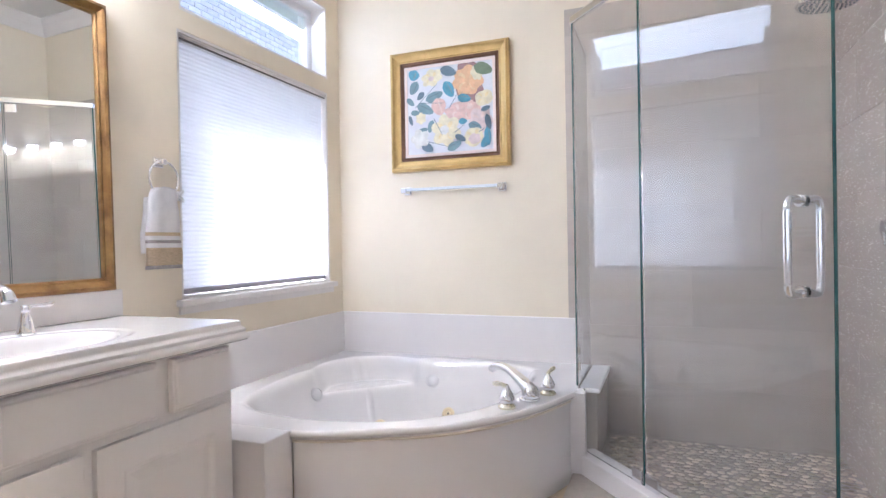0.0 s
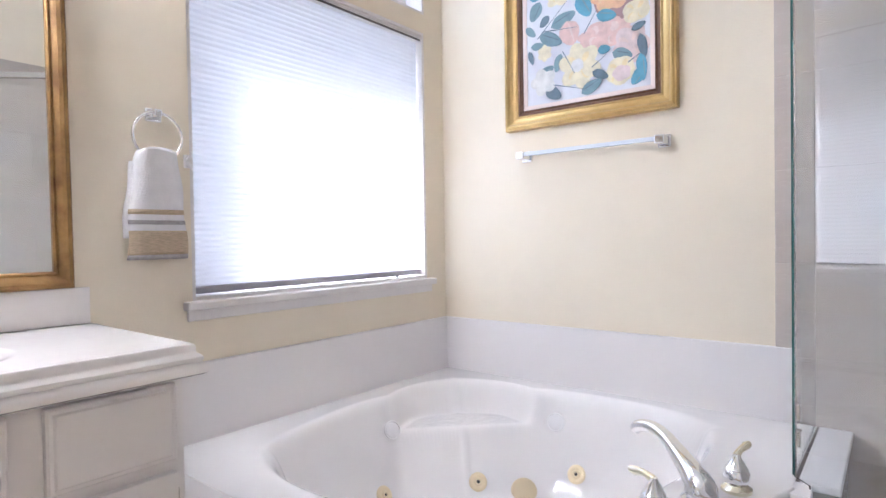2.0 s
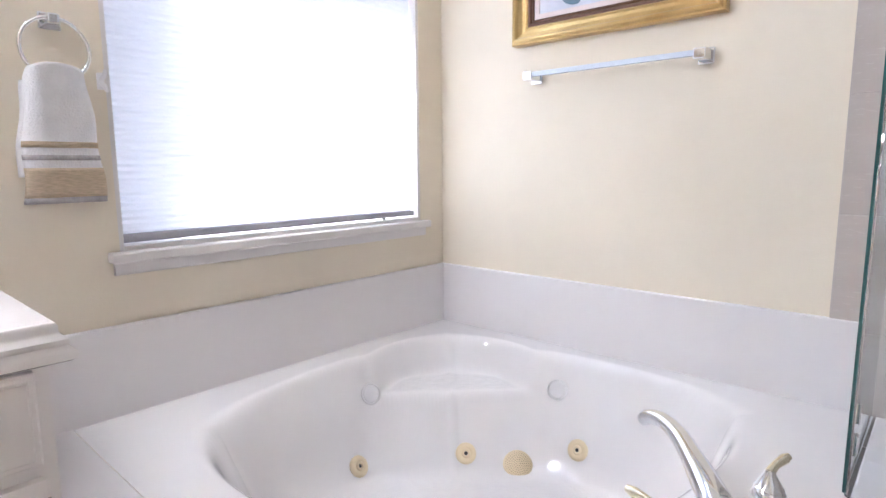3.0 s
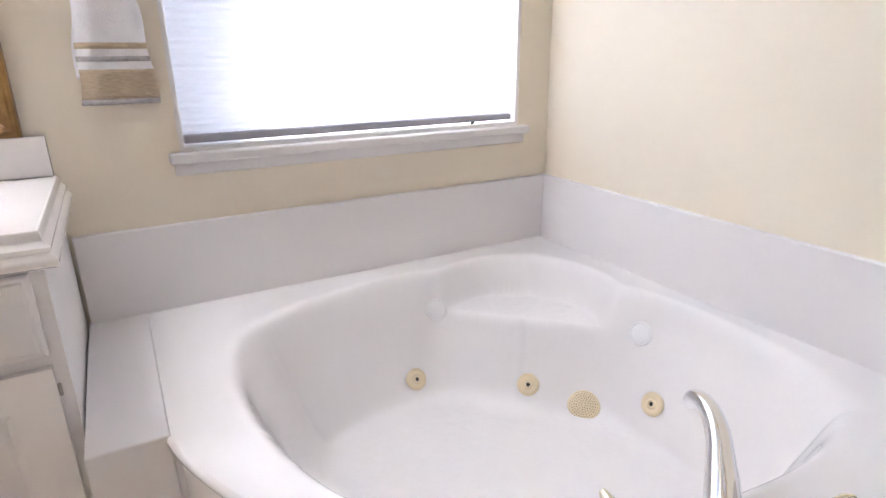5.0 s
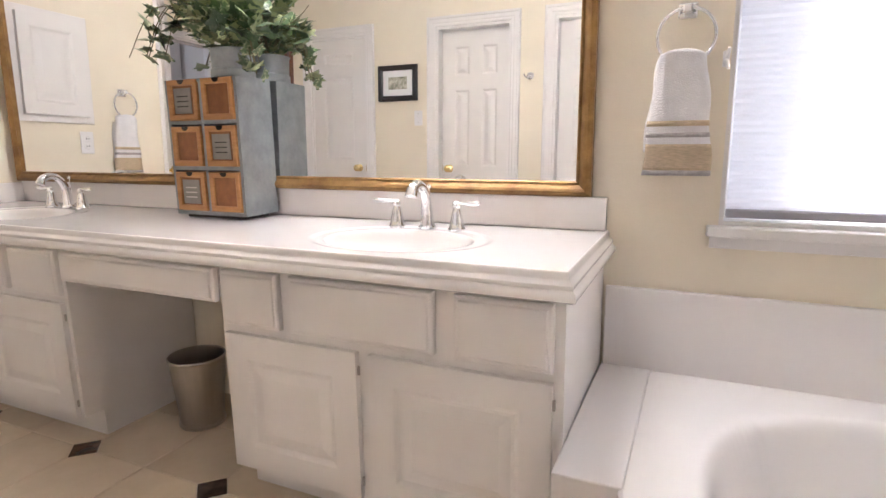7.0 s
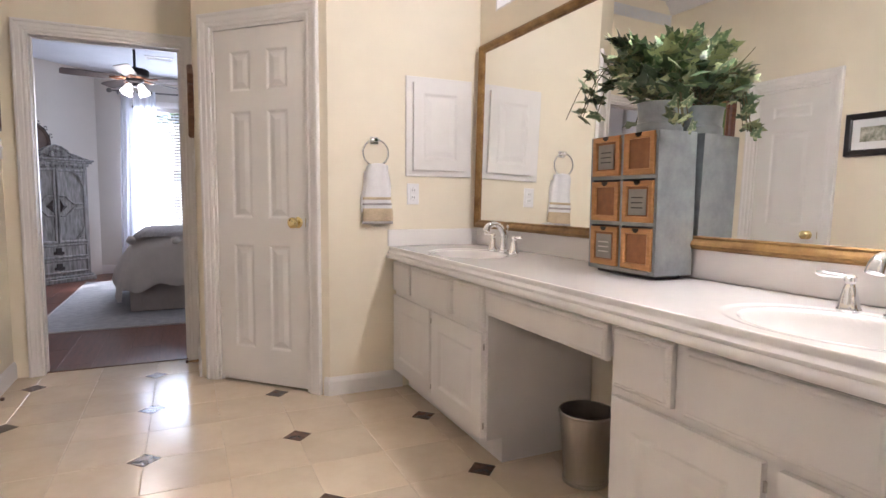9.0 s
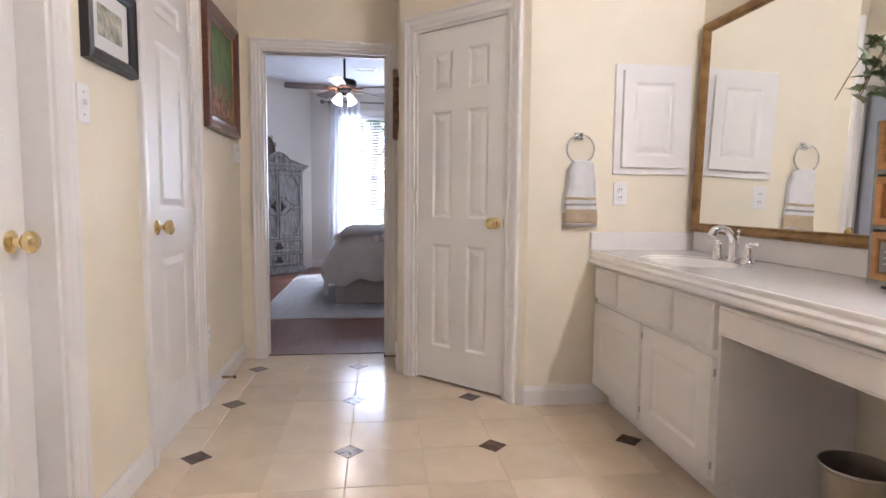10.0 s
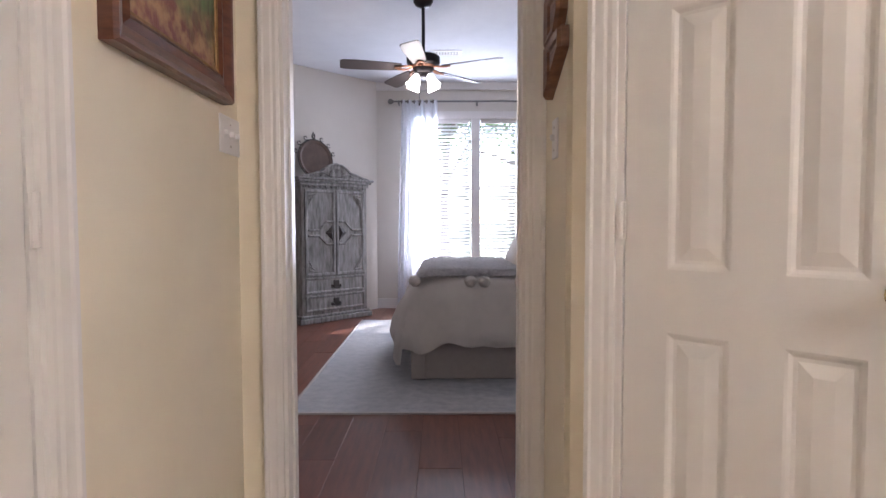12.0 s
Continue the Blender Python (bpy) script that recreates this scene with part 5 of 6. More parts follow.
def ivy_leaf(k, m):
    out = [(0.0, 0.0), (0.25, -0.14), (0.46, 0.02), (0.36, 0.20), (0.60, 0.42), (0.30, 0.52), (0.17, 0.72), (0.0, 1.0)]
    bm = bmesh.new()
    ring = out + [(-x, z) for x, z in reversed(out[1:-1])]
    mid = bm.verts.new((0, 0.40, 0.05))
    vs = [bm.verts.new((x, z, -0.10 * abs(x) + 0.06 * math.sin(3 * z + k) - 0.10 * z * z)) for x, z in ring]
    for a, b in zip(vs, vs[1:] + vs[:1]):
        bm.faces.new((mid, a, b))
    me = bpy.data.meshes.new("leaf")
    for f in bm.faces:
        f.smooth = True
    bm.to_mesh(me)
    bm.free()
    me.materials.append(m)
    return me


def leaf_mat(name, base, edge, mixat):
    m = mat(name, base, 0.42, color2=edge, scale=2.6, bump=0.3, bump_scale=8)
    r = [n for n in m.node_tree.nodes if n.type == "VALTORGB"][0].color_ramp
    r.elements[0].position, r.elements[1].position = mixat - 0.05, mixat + 0.05
    return vary(m, 0.35)


LEAVES = [ivy_leaf(0, leaf_mat("leaf_dark_green", (0.06, 0.105, 0.045), (0.13, 0.17, 0.09), 0.45)), ivy_leaf(1, leaf_mat("leaf_variegated", (0.09, 0.145, 0.06), (0.46, 0.46, 0.28), 0.46)),
          ivy_leaf(2, leaf_mat("leaf_pale", (0.30, 0.33, 0.16), (0.08, 0.12, 0.06), 0.42)), ivy_leaf(3, leaf_mat("leaf_mid_green", (0.10, 0.16, 0.06), (0.06, 0.105, 0.045), 0.5))]
rng = np.random.default_rng(7)
stems = bmesh.new()
places = []
for s in range(30):
    a = rng.uniform(0, 2 * math.pi)
    reach_y = math.sin(a) * rng.uniform(0.06, 0.17) - (0.12 if rng.random() < 0.45 else 0.0)
    reach_x = max(-0.09, math.cos(a) * rng.uniform(0.05, 0.13) + 0.03)
    top_z = rng.uniform(0.06, 0.22)
    hang = rng.uniform(-0.02, 0.12) if reach_y < -0.14 else rng.uniform(-0.08, 0.06)
    if s in (5, 8, 14, 22, 28):
        reach_y, reach_x, top_z, hang = 0.14 + 0.008 * (s % 4), 0.02 + 0.02 * (s % 3), 0.12, 0.16 + 0.01 * (s % 5)
    if s in (3, 11, 19, 26):
        reach_y, reach_x, top_z, hang = (-0.36, -0.32, -0.25, -0.41)[(3, 11, 19, 26).index(s)], 0.04 + 0.02 * (s % 3), 0.17, 0.16
    line = smooth_line([(0, 0, 0.01), (reach_x * 0.3, reach_y * 0.3, top_z * 0.75), (reach_x * 0.7, reach_y * 0.7, top_z), (reach_x, reach_y, top_z - hang)], 4)
    tube(line, 0.0016, 5, stems)
    for p in line[3:]:
        for q in range(1 if rng.random() < 0.55 else 2):
            places.append(p + Vector(rng.uniform(-0.022, 0.022, 3)))
part("stem", stems, mat("ivy_stem", (0.16, 0.13, 0.07), 0.7), ivy, kind="stuff")
for p in places[:300]:
    if p.x < -0.100:
        p.x = -0.095 + rng.uniform(0, 0.02)
    ob = new("leaf", LEAVES[int(rng.choice([0, 1, 1, 2, 2, 3]))])
    k = rng.uniform(0.042, 0.074)
    out = Vector((p.x + 0.06, p.y * 0.8, 0.05)).normalized()
    ob.parent = ivy
    ob.matrix_basis = Matrix.Translation(p) @ Euler((rng.uniform(-0.2, 1.5), rng.uniform(-0.6, 0.6), math.atan2(out.y, out.x) - math.pi / 2 + rng.uniform(-1.0, 1.0))).to_matrix().to_4x4() @ Matrix.Diagonal((k, k, k, 1))

bin_ = thing("waste_bin", "round brushed steel waste bin under the vanity", "waste bin", pose(0.222, 0.438, 0.0) @ Matrix.Scale(0.96, 4))
part("body", lathe([(0.0, 0.018), (0.080, 0.020), (0.1035, 0.278), (0.1060, 0.278), (0.0835, 0.014), (0.0, 0.012)], 56), STEEL, bin_, smooth="auto")
part("base_ring", lathe([(0.080, 0.0), (0.0875, 0.0), (0.0890, 0.004), (0.0885, 0.014), (0.0840, 0.017), (0.080, 0.014)], 56), STEEL, bin_, "rolled steel foot ring", smooth="auto")
part("rim", lathe([(0.1030, 0.276), (0.1075, 0.275), (0.1100, 0.279), (0.1100, 0.283), (0.1075, 0.287), (0.1040, 0.286), (0.1030, 0.276)], 56), STEEL, bin_, "rolled steel rim", smooth="auto")

# light bar above the mirror
lb = thing("vanity_light", "chrome light bar with four frosted glass shades above the mirror", "wall light", pose(0.0, 1.17, 2.23, 0, 0, 90))
part("back_plate", boxes((-0.50, 0.50, -0.022, 0, -0.045, 0.045), bevel=0.006), CHROME, lb)
SHADEGLOW = emit_mat("frosted_lit_shade", (1.0, 0.90, 0.80), 0.28)
for x in (-0.39, -0.13, 0.13, 0.39):
    part("arm", tube(smooth_line([(x, -0.015, 0), (x, -0.07, 0.01), (x, -0.11, 0.03), (x, -0.12, 0.06)], 4), 0.008, 10), CHROME, lb, smooth="auto")
    sh = part("shade", lathe([(0.022, 0.0), (0.030, -0.02), (0.044, -0.06), (0.062, -0.10), (0.066, -0.105)], 24, m=pose(x, -0.12, 0.065)), SHADEGLOW, lb, "frosted white glass bell shade", smooth=True)
    sh.visible_shadow = False
    data = bpy.data.lights.new("bulb", "POINT")
    data.energy, data.color, data.shadow_soft_size = BULB_POWER, (1.0, 0.94, 0.88), 0.045
    bulb = new("bulb", data)
    bulb.location, bulb.parent = (x, -0.12, -0.045), lb

# shower fittings
sh = thing("rain_shower", "round chrome rain shower head on a bent arm", "shower head", pose(2.622, 2.83, 1.99, 0, 0, -90))
part("flange", lathe([(0, 0), (0.032, 0), (0.030, 0.008), (0.0, 0.012)], 24, m=pose(0, 0, 0, 90, 0, 0)), CHROME, sh, smooth="auto")
part("arm", tube(smooth_line([(0, 0, 0), (0, -0.06, 0.012), (0, -0.13, 0.008), (0, -0.165, -0.02), (0, -0.170, -0.05)], 5), 0.010, 12), CHROME, sh, smooth="auto")
head = part("head", lathe([(0.0, 0.0), (0.016, -0.004), (0.018, -0.018), (0.040, -0.026), (0.100, -0.034), (0.105, -0.042), (0.100, -0.050), (0.0, -0.050)], 40, m=pose(0, -0.17, -0.048)), CHROME, sh, smooth="auto")
bm = bmesh.new()
for r, n in ((0.018, 6), (0.036, 12), (0.054, 18), (0.072, 24), (0.088, 30)):
    for i in range(n):
        a = 2 * math.pi * i / n
        lathe([(0.0, -0.0535), (0.0035, -0.053), (0.0045, -0.049)], 6, bm, pose(r * math.cos(a), -0.17 + r * math.sin(a), -0.048))
part("nozzle", bm, mat("grey_nozzle", (0.20, 0.20, 0.21), 0.6), head, kind="stuff")
vl = thing("shower_valve", "round chrome shower valve with a lever", "shower valve", pose(2.622, 2.72, 1.07, 0, 0, -90))
part("plate", lathe([(0, 0), (0.085, 0), (0.083, 0.008), (0.060, 0.012), (0.058, 0.016), (0.0, 0.016)], 36, m=pose(0, 0, 0, 90, 0, 0)), CHROME, vl, smooth="auto")
part("hub", lathe([(0, 0.012), (0.032, 0.014), (0.028, 0.050), (0.0, 0.055)], 28, m=pose(0, 0, 0, 90, 0, 0)), CHROME, vl, smooth="auto")
part("lever", tube([(0, -0.045, 0), (0.02, -0.050, -0.03), (0.035, -0.052, -0.055)], [0.008, 0.007, 0.006], 10), CHROME, vl, smooth="auto")
for z in (1.13, 1.54):
    sf = thing("corner_shelf", "white marble corner shelf in the shower", "shelf", pose(2.622, 2.074, z), group="shower shelves")
    bm = bmesh.new()
    arc = [(0, 0)] + [(-0.22 * math.cos(a), 0.22 * math.sin(a)) for a in np.linspace(0, math.pi / 2, 12)]
    lo, up = [bm.verts.new((x, y, 0)) for x, y in arc], [bm.verts.new((x, y, 0.02)) for x, y in arc]
    bm.faces.new(lo)
    bm.faces.new(up)
    for i in range(len(arc)):
        bm.faces.new((lo[i], lo[(i + 1) % len(arc)], up[(i + 1) % len(arc)], up[i]))
    part("slab", bm, SPLASH, sf)

# ---- bedroom ----
WOODF = vary(mat("dark_red_wood_floor", (0.19, 0.068, 0.042), 0.36, color2=(0.115, 0.044, 0.029), scale=5, stretch=(7, 0.8, 1), bump=0.04, bump_scale=60), 0.16)
structure("floor_bedroom_base", boxes((-1.2, 4.75, -7.2, -1.935, -0.10, -0.0022)), mat("dark_wood_underlay", (0.085, 0.034, 0.024), 0.6, var=0.2, scale=20), "dark underlay of the bedroom floor")
structure("ceiling_bedroom", boxes((-1.2, 4.75, -7.2, -1.88, H, H + 0.1)), BEDCEIL, "textured white bedroom ceiling")
BW = (0.90, 2.20, 0.50, 2.34)
structure("wall_bedroom_window", wall_cells(bmesh.new(), -1.2, 4.75, H, [BW], lambda a, b, c, d: (a, b, -7.2, -7.0, c, d)), BEDWALL, "beige bedroom wall with a double window")
structure("wall_bedroom_west", boxes((-1.32, -1.2, -7.2, -2.0, 0, H)), BEDWALL, "beige bedroom wall behind the bed")
structure("wall_bedroom_east", boxes((4.75, 4.87, -7.2, -2.0, 0, H)), BEDWALL, "beige bedroom side wall")
bm = boxes((0.0, 2.92, 0.0, 0.08, 0, H))
bm.transform(pose(2.69, -7.0, 0, 0, 0, 45))
structure("wall_bedroom_angled", bm, BEDWALL, "beige angled bedroom wall behind the armoire")
structure("wall_bedroom_inner", boxes((-1.2, 1.572, -2.008, -2.0, 0, H), (2.372, 4.75, -2.008, -2.0, 0, H)), BEDWALL, "beige inner face of the doorway wall")
structure("baseboard_bedroom", boxes((-1.2, 2.70, -7.0, -6.985, 0, 0.12)), TRIM, "white bedroom baseboard")
bm = boxes((0.0, 2.8, -0.015, 0.0, 0, 0.12))
bm.transform(pose(2.69, -7.0, 0, 0, 0, 45))
structure("baseboard_angled", bm, TRIM, "white baseboard of the angled wall")
bm = boxes((0.0, 2.8, -0.05, 0.0, H - 0.09, H), bevel=0.01)
bm.transform(pose(2.69, -7.0, 0, 0, 0, 45))
structure("trim_crown_bedroom", bm, TRIM, "white bedroom crown moulding")
structure("trim_crown_window_wall", boxes((-1.2, 2.69, -7.0, -6.95, H - 0.09, H), bevel=0.01), TRIM, "white crown moulding above the bedroom window")
structure("trim_threshold", boxes((1.572, 2.372, -1.955, -1.925, -0.004, 0.006), bevel=0.002), mat("brown_threshold", (0.14, 0.07, 0.04), 0.4), "narrow brown threshold strip")

fl = tagged(new("floor_planks"), "dark reddish wood plank floor of the bedroom", "floor", kind="structure")
plank = bpy.data.meshes.new("plank")
bm = boxes((0, 0.186, 0, 1.22, -0.012, 0.0), bevel=0.0015)
bm.to_mesh(plank)
bm.free()
plank.materials.append(WOODF)
for i in range(31):
    off = (i * 0.437) % 1.22
    for j in range(6):
        y = -1.955 - 1.222 * j - off
        if y > -3.2 + 0.0 and y > -1.955 - 1.22 + 1.22:
            continue
        ob = new("plank", plank)
        ob.location, ob.parent = (-1.05 + 0.1875 * i, y - 1.22, random.uniform(-0.0006, 0.0)), fl
    if off > 0.01:
        first = bpy.data.meshes.new("plank_end")
        bm = boxes((0, 0.186, 0, off - 0.002, -0.012, 0.0), bevel=0.0015)
        bm.to_mesh(first)
        bm.free()
        first.materials.append(WOODF)
        ob = new("plank", first)
        ob.location, ob.parent = (-1.05 + 0.1875 * i, -1.955 - off + 0.001, 0), fl

# window with two blinds
bwin = thing("window_4", "white framed double bedroom window with slatted blinds", "window", pose(BW[1], -7.0, BW[2], 0, 0, 180), kind="structure")
ww, wh = BW[1] - BW[0], BW[3] - BW[2]
part("window_frame", moulding(bmesh.new(), 0.03, ww - 0.03, 0.03, wh - 0.03, [(0.0, -0.16), (0.0, 0.008), (0.03, 0.014), (0.09, 0.016), (0.09, 0.0), (0.0, 0.0), (0.028, -0.16)]), TRIM, bwin)
part("mullion", boxes((0.715, 0.820, -0.012, 0.16, 0.03, wh - 0.03), bevel=0.004), TRIM, bwin)
for x0, x1 in ((0.03, 0.715), (0.820, ww - 0.03)):
    pane = part("pane", boxes((x0, x1, 0.120, 0.125, 0.03, wh - 0.03)), PANE, bwin)
    pane.visible_shadow = False
    part("meeting_rail", boxes((x0, x1, 0.105, 0.135, wh * 0.52, wh * 0.52 + 0.04)), TRIM, bwin)
SLAT = cloth_mat("white_blind_slat", (0.66, 0.68, 0.70), 0.15, bump=0.0)
slats = {}
for wide in (0.655, 0.425):
    slat = bpy.data.meshes.new("slat")
    bm = bmesh.new()
    prev = None
    for k in range(5):
        t = k / 4 - 0.5
        row = [bm.verts.new((x, t * 0.048, 0.003 - 0.010 * t * t * 4 + 0.60 * t * 0.048)) for x in (0.0, wide)]
        if prev:
            bm.faces.new((prev[0], prev[1], row[1], row[0]))
        prev = row
    bm.to_mesh(slat)
    bm.free()
    slat.materials.append(SLAT)
    slats[wide] = slat
for x0, bwid in ((0.042, 0.655), (0.832, 0.425)):
    bl = thing("slatted_blind", "white horizontal slatted blind, lowered with open slats", "blind", pose(BW[1], -7.0, BW[2], 0, 0, 180) @ pose(x0, 0.045, 0), group="bedroom blinds")
    part("headrail", boxes((0, bwid, -0.03, 0.03, wh - 0.075, wh - 0.032), bevel=0.004), TRIM, bl)
    part("bottom_rail", boxes((0, bwid, -0.024, 0.024, 0.035, 0.052), bevel=0.004), TRIM, bl)
    for k in range(40):
        ob = new("slat", slats[bwid])
        ob.location, ob.parent = (0, 0, 0.075 + k * 0.0425), bl
    for x in (0.06, bwid - 0.06):
        part("cord", tube([(x, -0.026, 0.05), (x, -0.026, wh - 0.07)], 0.0014, 5), TRIM, bl)
rod = thing("curtain_rod", "thin grey metal curtain rod with a scroll finial", "curtain rod", pose(0, -6.90, 2.50))
GREYM = mat("pewter_metal", (0.22, 0.21, 0.20), 0.4, 0.8)
part("rod", tube([(0.35, 0, 0), (2.42, 0, 0)], 0.011, 10), GREYM, rod, smooth="auto")
part("finial", lathe([(0, 0), (0.016, 0.004), (0.034, 0.03), (0.030, 0.055), (0.010, 0.07), (0, 0.072)], 16, m=pose(2.42, 0, 0, 0, 90, 0)), GREYM, rod, smooth="auto")
for x in (0.40, 1.42, 2.36):
    part("bracket", boxes((x - 0.008, x + 0.008, -0.10, 0.012, -0.035, 0.012), bevel=0.003), GREYM, rod)
cur = thing("curtain", "sheer white full-length curtain hanging on a rod", "curtain", pose(0, -6.90, 0))
bm = bmesh.new()
prev = None
for i in range(41):
    z = 2.515 - 2.49 * i / 40
    t = i / 40
    row = []
    for k in range(97):
        s = k / 96
        x = 1.895 + s * (0.43 + 0.06 * t)
        row.append(bm.verts.new((x + 0.008 * math.sin(6 * s + 3 * t), 0.040 * math.sin(s * 2 * math.pi * 5.5 + 0.5 * math.sin(2 * t)) * (0.75 + 0.5 * t) + 0.01 * math.sin(17 * s), z)))
    if prev:
        for a, b, c, d in zip(prev, prev[1:], row[1:], row):
            bm.faces.new((a, b, c, d))
    prev = row
part("cloth", bm, cloth_mat("sheer_white_fabric", (0.88, 0.89, 0.93), 0.62, bump=0.1), cur, smooth=True)
for k in range(6):
    part("grommet", lathe([(0.016, -0.003), (0.024, -0.003), (0.024, 0.003), (0.016, 0.003), (0.016, -0.003)], 18, m=pose(1.95 + 0.075 * k, 0.0, 2.498, 0, 90, 20)), GREYM, cur, smooth="auto")

# ceiling fan
fan = thing("ceiling_fan", "dark bronze ceiling fan with five wooden blades and lit shades", "ceiling fan", pose(1.985, -4.40, 0))
BRONZE = mat("dark_bronze_metal", (0.030, 0.026, 0.028), 0.35, 0.6)
part("canopy", lathe([(0, H), (0.075, H), (0.075, H - 0.02), (0.060, H - 0.045), (0.022, H - 0.065), (0.0, H - 0.065)], 28), BRONZE, fan, smooth="auto")
part("downrod", tube([(0, 0, H - 0.06), (0, 0, 2.33)], 0.013, 12), BRONZE, fan, smooth="auto")
part("motor", lathe([(0, 2.345), (0.030, 2.34), (0.045, 2.325), (0.115, 2.318), (0.128, 2.305), (0.128, 2.265), (0.118, 2.250), (0.085, 2.235), (0.075, 2.20), (0.055, 2.185), (0.048, 2.15), (0.0, 2.145)], 36), BRONZE, fan, smooth="auto")
part("motor_band", lathe([(0.088, 2.248), (0.095, 2.240), (0.080, 2.222), (0.076, 2.222)], 32), mat("copper_band", (0.50, 0.25, 0.15), 0.3, 0.9), fan, smooth="auto")
BLADE = mat("blade_wood", (0.11, 0.09, 0.085), 0.5, color2=(0.10, 0.078, 0.074), scale=10, stretch=(1, 6, 1), spec=0.35)
COPPER = mat("copper_bracket", (0.36, 0.17, 0.10), 0.35, 0.9)
for a in (83, 155, 227, 299, 11):
    bm = bmesh.new()
    outl = [(0.17, 0.050), (0.30, 0.060), (0.52, 0.070), (0.60, 0.066), (0.625, 0.050), (0.625, -0.050), (0.60, -0.066), (0.52, -0.070), (0.30, -0.060), (0.17, -0.050)]
    lo, up = [bm.verts.new((x, y, 0.0)) for x, y in outl], [bm.verts.new((x, y, 0.006)) for x, y in outl]
    bm.faces.new(lo)
    bm.faces.new(up)
    for i in range(len(outl)):
        bm.faces.new((lo[i], lo[(i + 1) % len(outl)], up[(i + 1) % len(outl)], up[i]))
    bl = part("blade", bm, BLADE, fan, m=pose(0, 0, 2.225, 0, 0, a) @ pose(0, 0, 0, 13, 0, 0))
    bm = tube(smooth_line([(0.07, 0, 0.010), (0.12, 0.025, 0.0), (0.17, 0.022, -0.006), (0.22, 0.0, -0.006)], 4), 0.008, 8)
    tube(smooth_line([(0.07, 0, 0.010), (0.12, -0.025, 0.0), (0.17, -0.022, -0.006), (0.22, 0.0, -0.006)], 4), 0.008, 8, bm)
    part("blade_iron", bm, COPPER, bl, "scrolled copper blade bracket", smooth="auto")
FANGLOW = emit_mat("lit_fan_shade", (1.0, 0.95, 0.88), 1.0)
for a in (40, 140, 220, 320):
    t = pose(0, 0, 2.165, 0, 0, a) @ pose(0.060, 0, 0, 0, -28, 0)
    part("arm", tube([(0, 0, 2.16), (0.055 * math.cos(radians(a)), 0.055 * math.sin(radians(a)), 2.165)], 0.010, 8), COPPER, fan, smooth="auto")
    s = part("shade", lathe([(0.018, 0.0), (0.028, -0.02), (0.038, -0.055), (0.042, -0.080), (0.052, -0.100)], 24, m=t), FANGLOW, fan, "lit frosted glass bell shade", smooth=True)
    s.visible_shadow = False
part("pull_chain", tube([(0.03, 0.03, 2.15), (0.03, 0.03, 1.96)], 0.0016, 5), BRONZE, fan)
part("chain_bob", lathe([(0, 1.965), (0.007, 1.955), (0.006, 1.94), (0, 1.935)], 10, m=pose(0.03, 0.03, 0)), BRONZE, fan, smooth="auto")
data = bpy.data.lights.new("fan_bulb", "POINT")
data.energy, data.color, data.shadow_soft_size = 1.5, (1.0, 0.88, 0.75), 0.08
fb = new("fan_bulb", data)
fb.location, fb.parent = (0.0, 0.0, 2.03), fan
vent = thing("ceiling_vent", "white ceiling air vent with slats", "vent", pose(1.80, -5.75, H))
part("rim", moulding(bmesh.new(), -0.13, 0.13, -0.06, 0.06, [(0.0, 0.002), (0.0, 0.012), (0.025, 0.008), (0.025, 0.0)]), TRIM, vent, m=pose(0, 0, 0, -90, 0, 0) @ pose(0, 0, 0, 180, 0, 0))
part("backing", boxes((-0.13, 0.13, -0.06, 0.06, -0.003, -0.001)), mat("vent_shadow", (0.45, 0.42, 0.36), 0.7), vent)
for k in range(9):
    part("slat", boxes((-0.128 + 0.029 * k, -0.118 + 0.029 * k, -0.06, 0.06, -0.012, -0.003)), TRIM, vent)

# armoire in front of the angled wall
GREYW = mat("weathered_grey_wood", (0.36, 0.345, 0.33), 0.6, color2=(0.115, 0.105, 0.098), scale=6, stretch=(5, 5, 1.0), bump=0.3, bump_scale=50)
DARKW = mat("dark_iron_pull", (0.045, 0.036, 0.032), 0.5, 0.4)
arm = thing("armoire", "weathered grey carved two-door armoire with two drawers", "armoire", pose(3.285, -5.845, 0, 0, 0, 225) @ pose(0, 0, 0))
AW, AD = 0.83, 0.40
part("base", boxes((-0.045, AW + 0.045, -0.045, AD, 0.0, 0.055), (-0.025, AW + 0.025, -0.025, AD, 0.055, 0.085), bevel=0.010), GREYW, arm)
part("body", boxes((0, AW, 0.0, AD, 0.085, 1.46)), GREYW, arm)
part("cornice", boxes((-0.020, AW + 0.020, -0.020, AD, 1.44, 1.475), (-0.045, AW + 0.045, -0.045, AD, 1.475, 1.50), (-0.065, AW + 0.065, -0.065, AD, 1.50, 1.525), bevel=0.008), GREYW, arm)
for k in range(12):
    part("dentil", boxes((0.02 + k * 0.068, 0.05 + k * 0.068, -0.018, 0.0, 1.418, 1.440)), GREYW, arm)
bm = bmesh.new()
tops = [(0.0, 0.0), (0.06, 0.012), (0.16, 0.045), (0.24, 0.060), (0.27, 0.095), (0.34, 0.135), (0.415, 0.150)]
tops = tops + [(AW - x, z) for x, z in reversed(tops[:-1])]
fr = [bm.verts.new((x, -0.03, 1.525 + z)) for x, z in tops] + [bm.verts.new((AW, -0.03, 1.52)), bm.verts.new((0, -0.03, 1.52))]
bk = [bm.verts.new((v.co.x, 0.03, v.co.z)) for v in fr]
bm.faces.new(fr)
bm.faces.new(bk)
for i in range(len(fr)):
    bm.faces.new((fr[i], fr[(i + 1) % len(fr)], bk[(i + 1) % len(fr)], bk[i]))
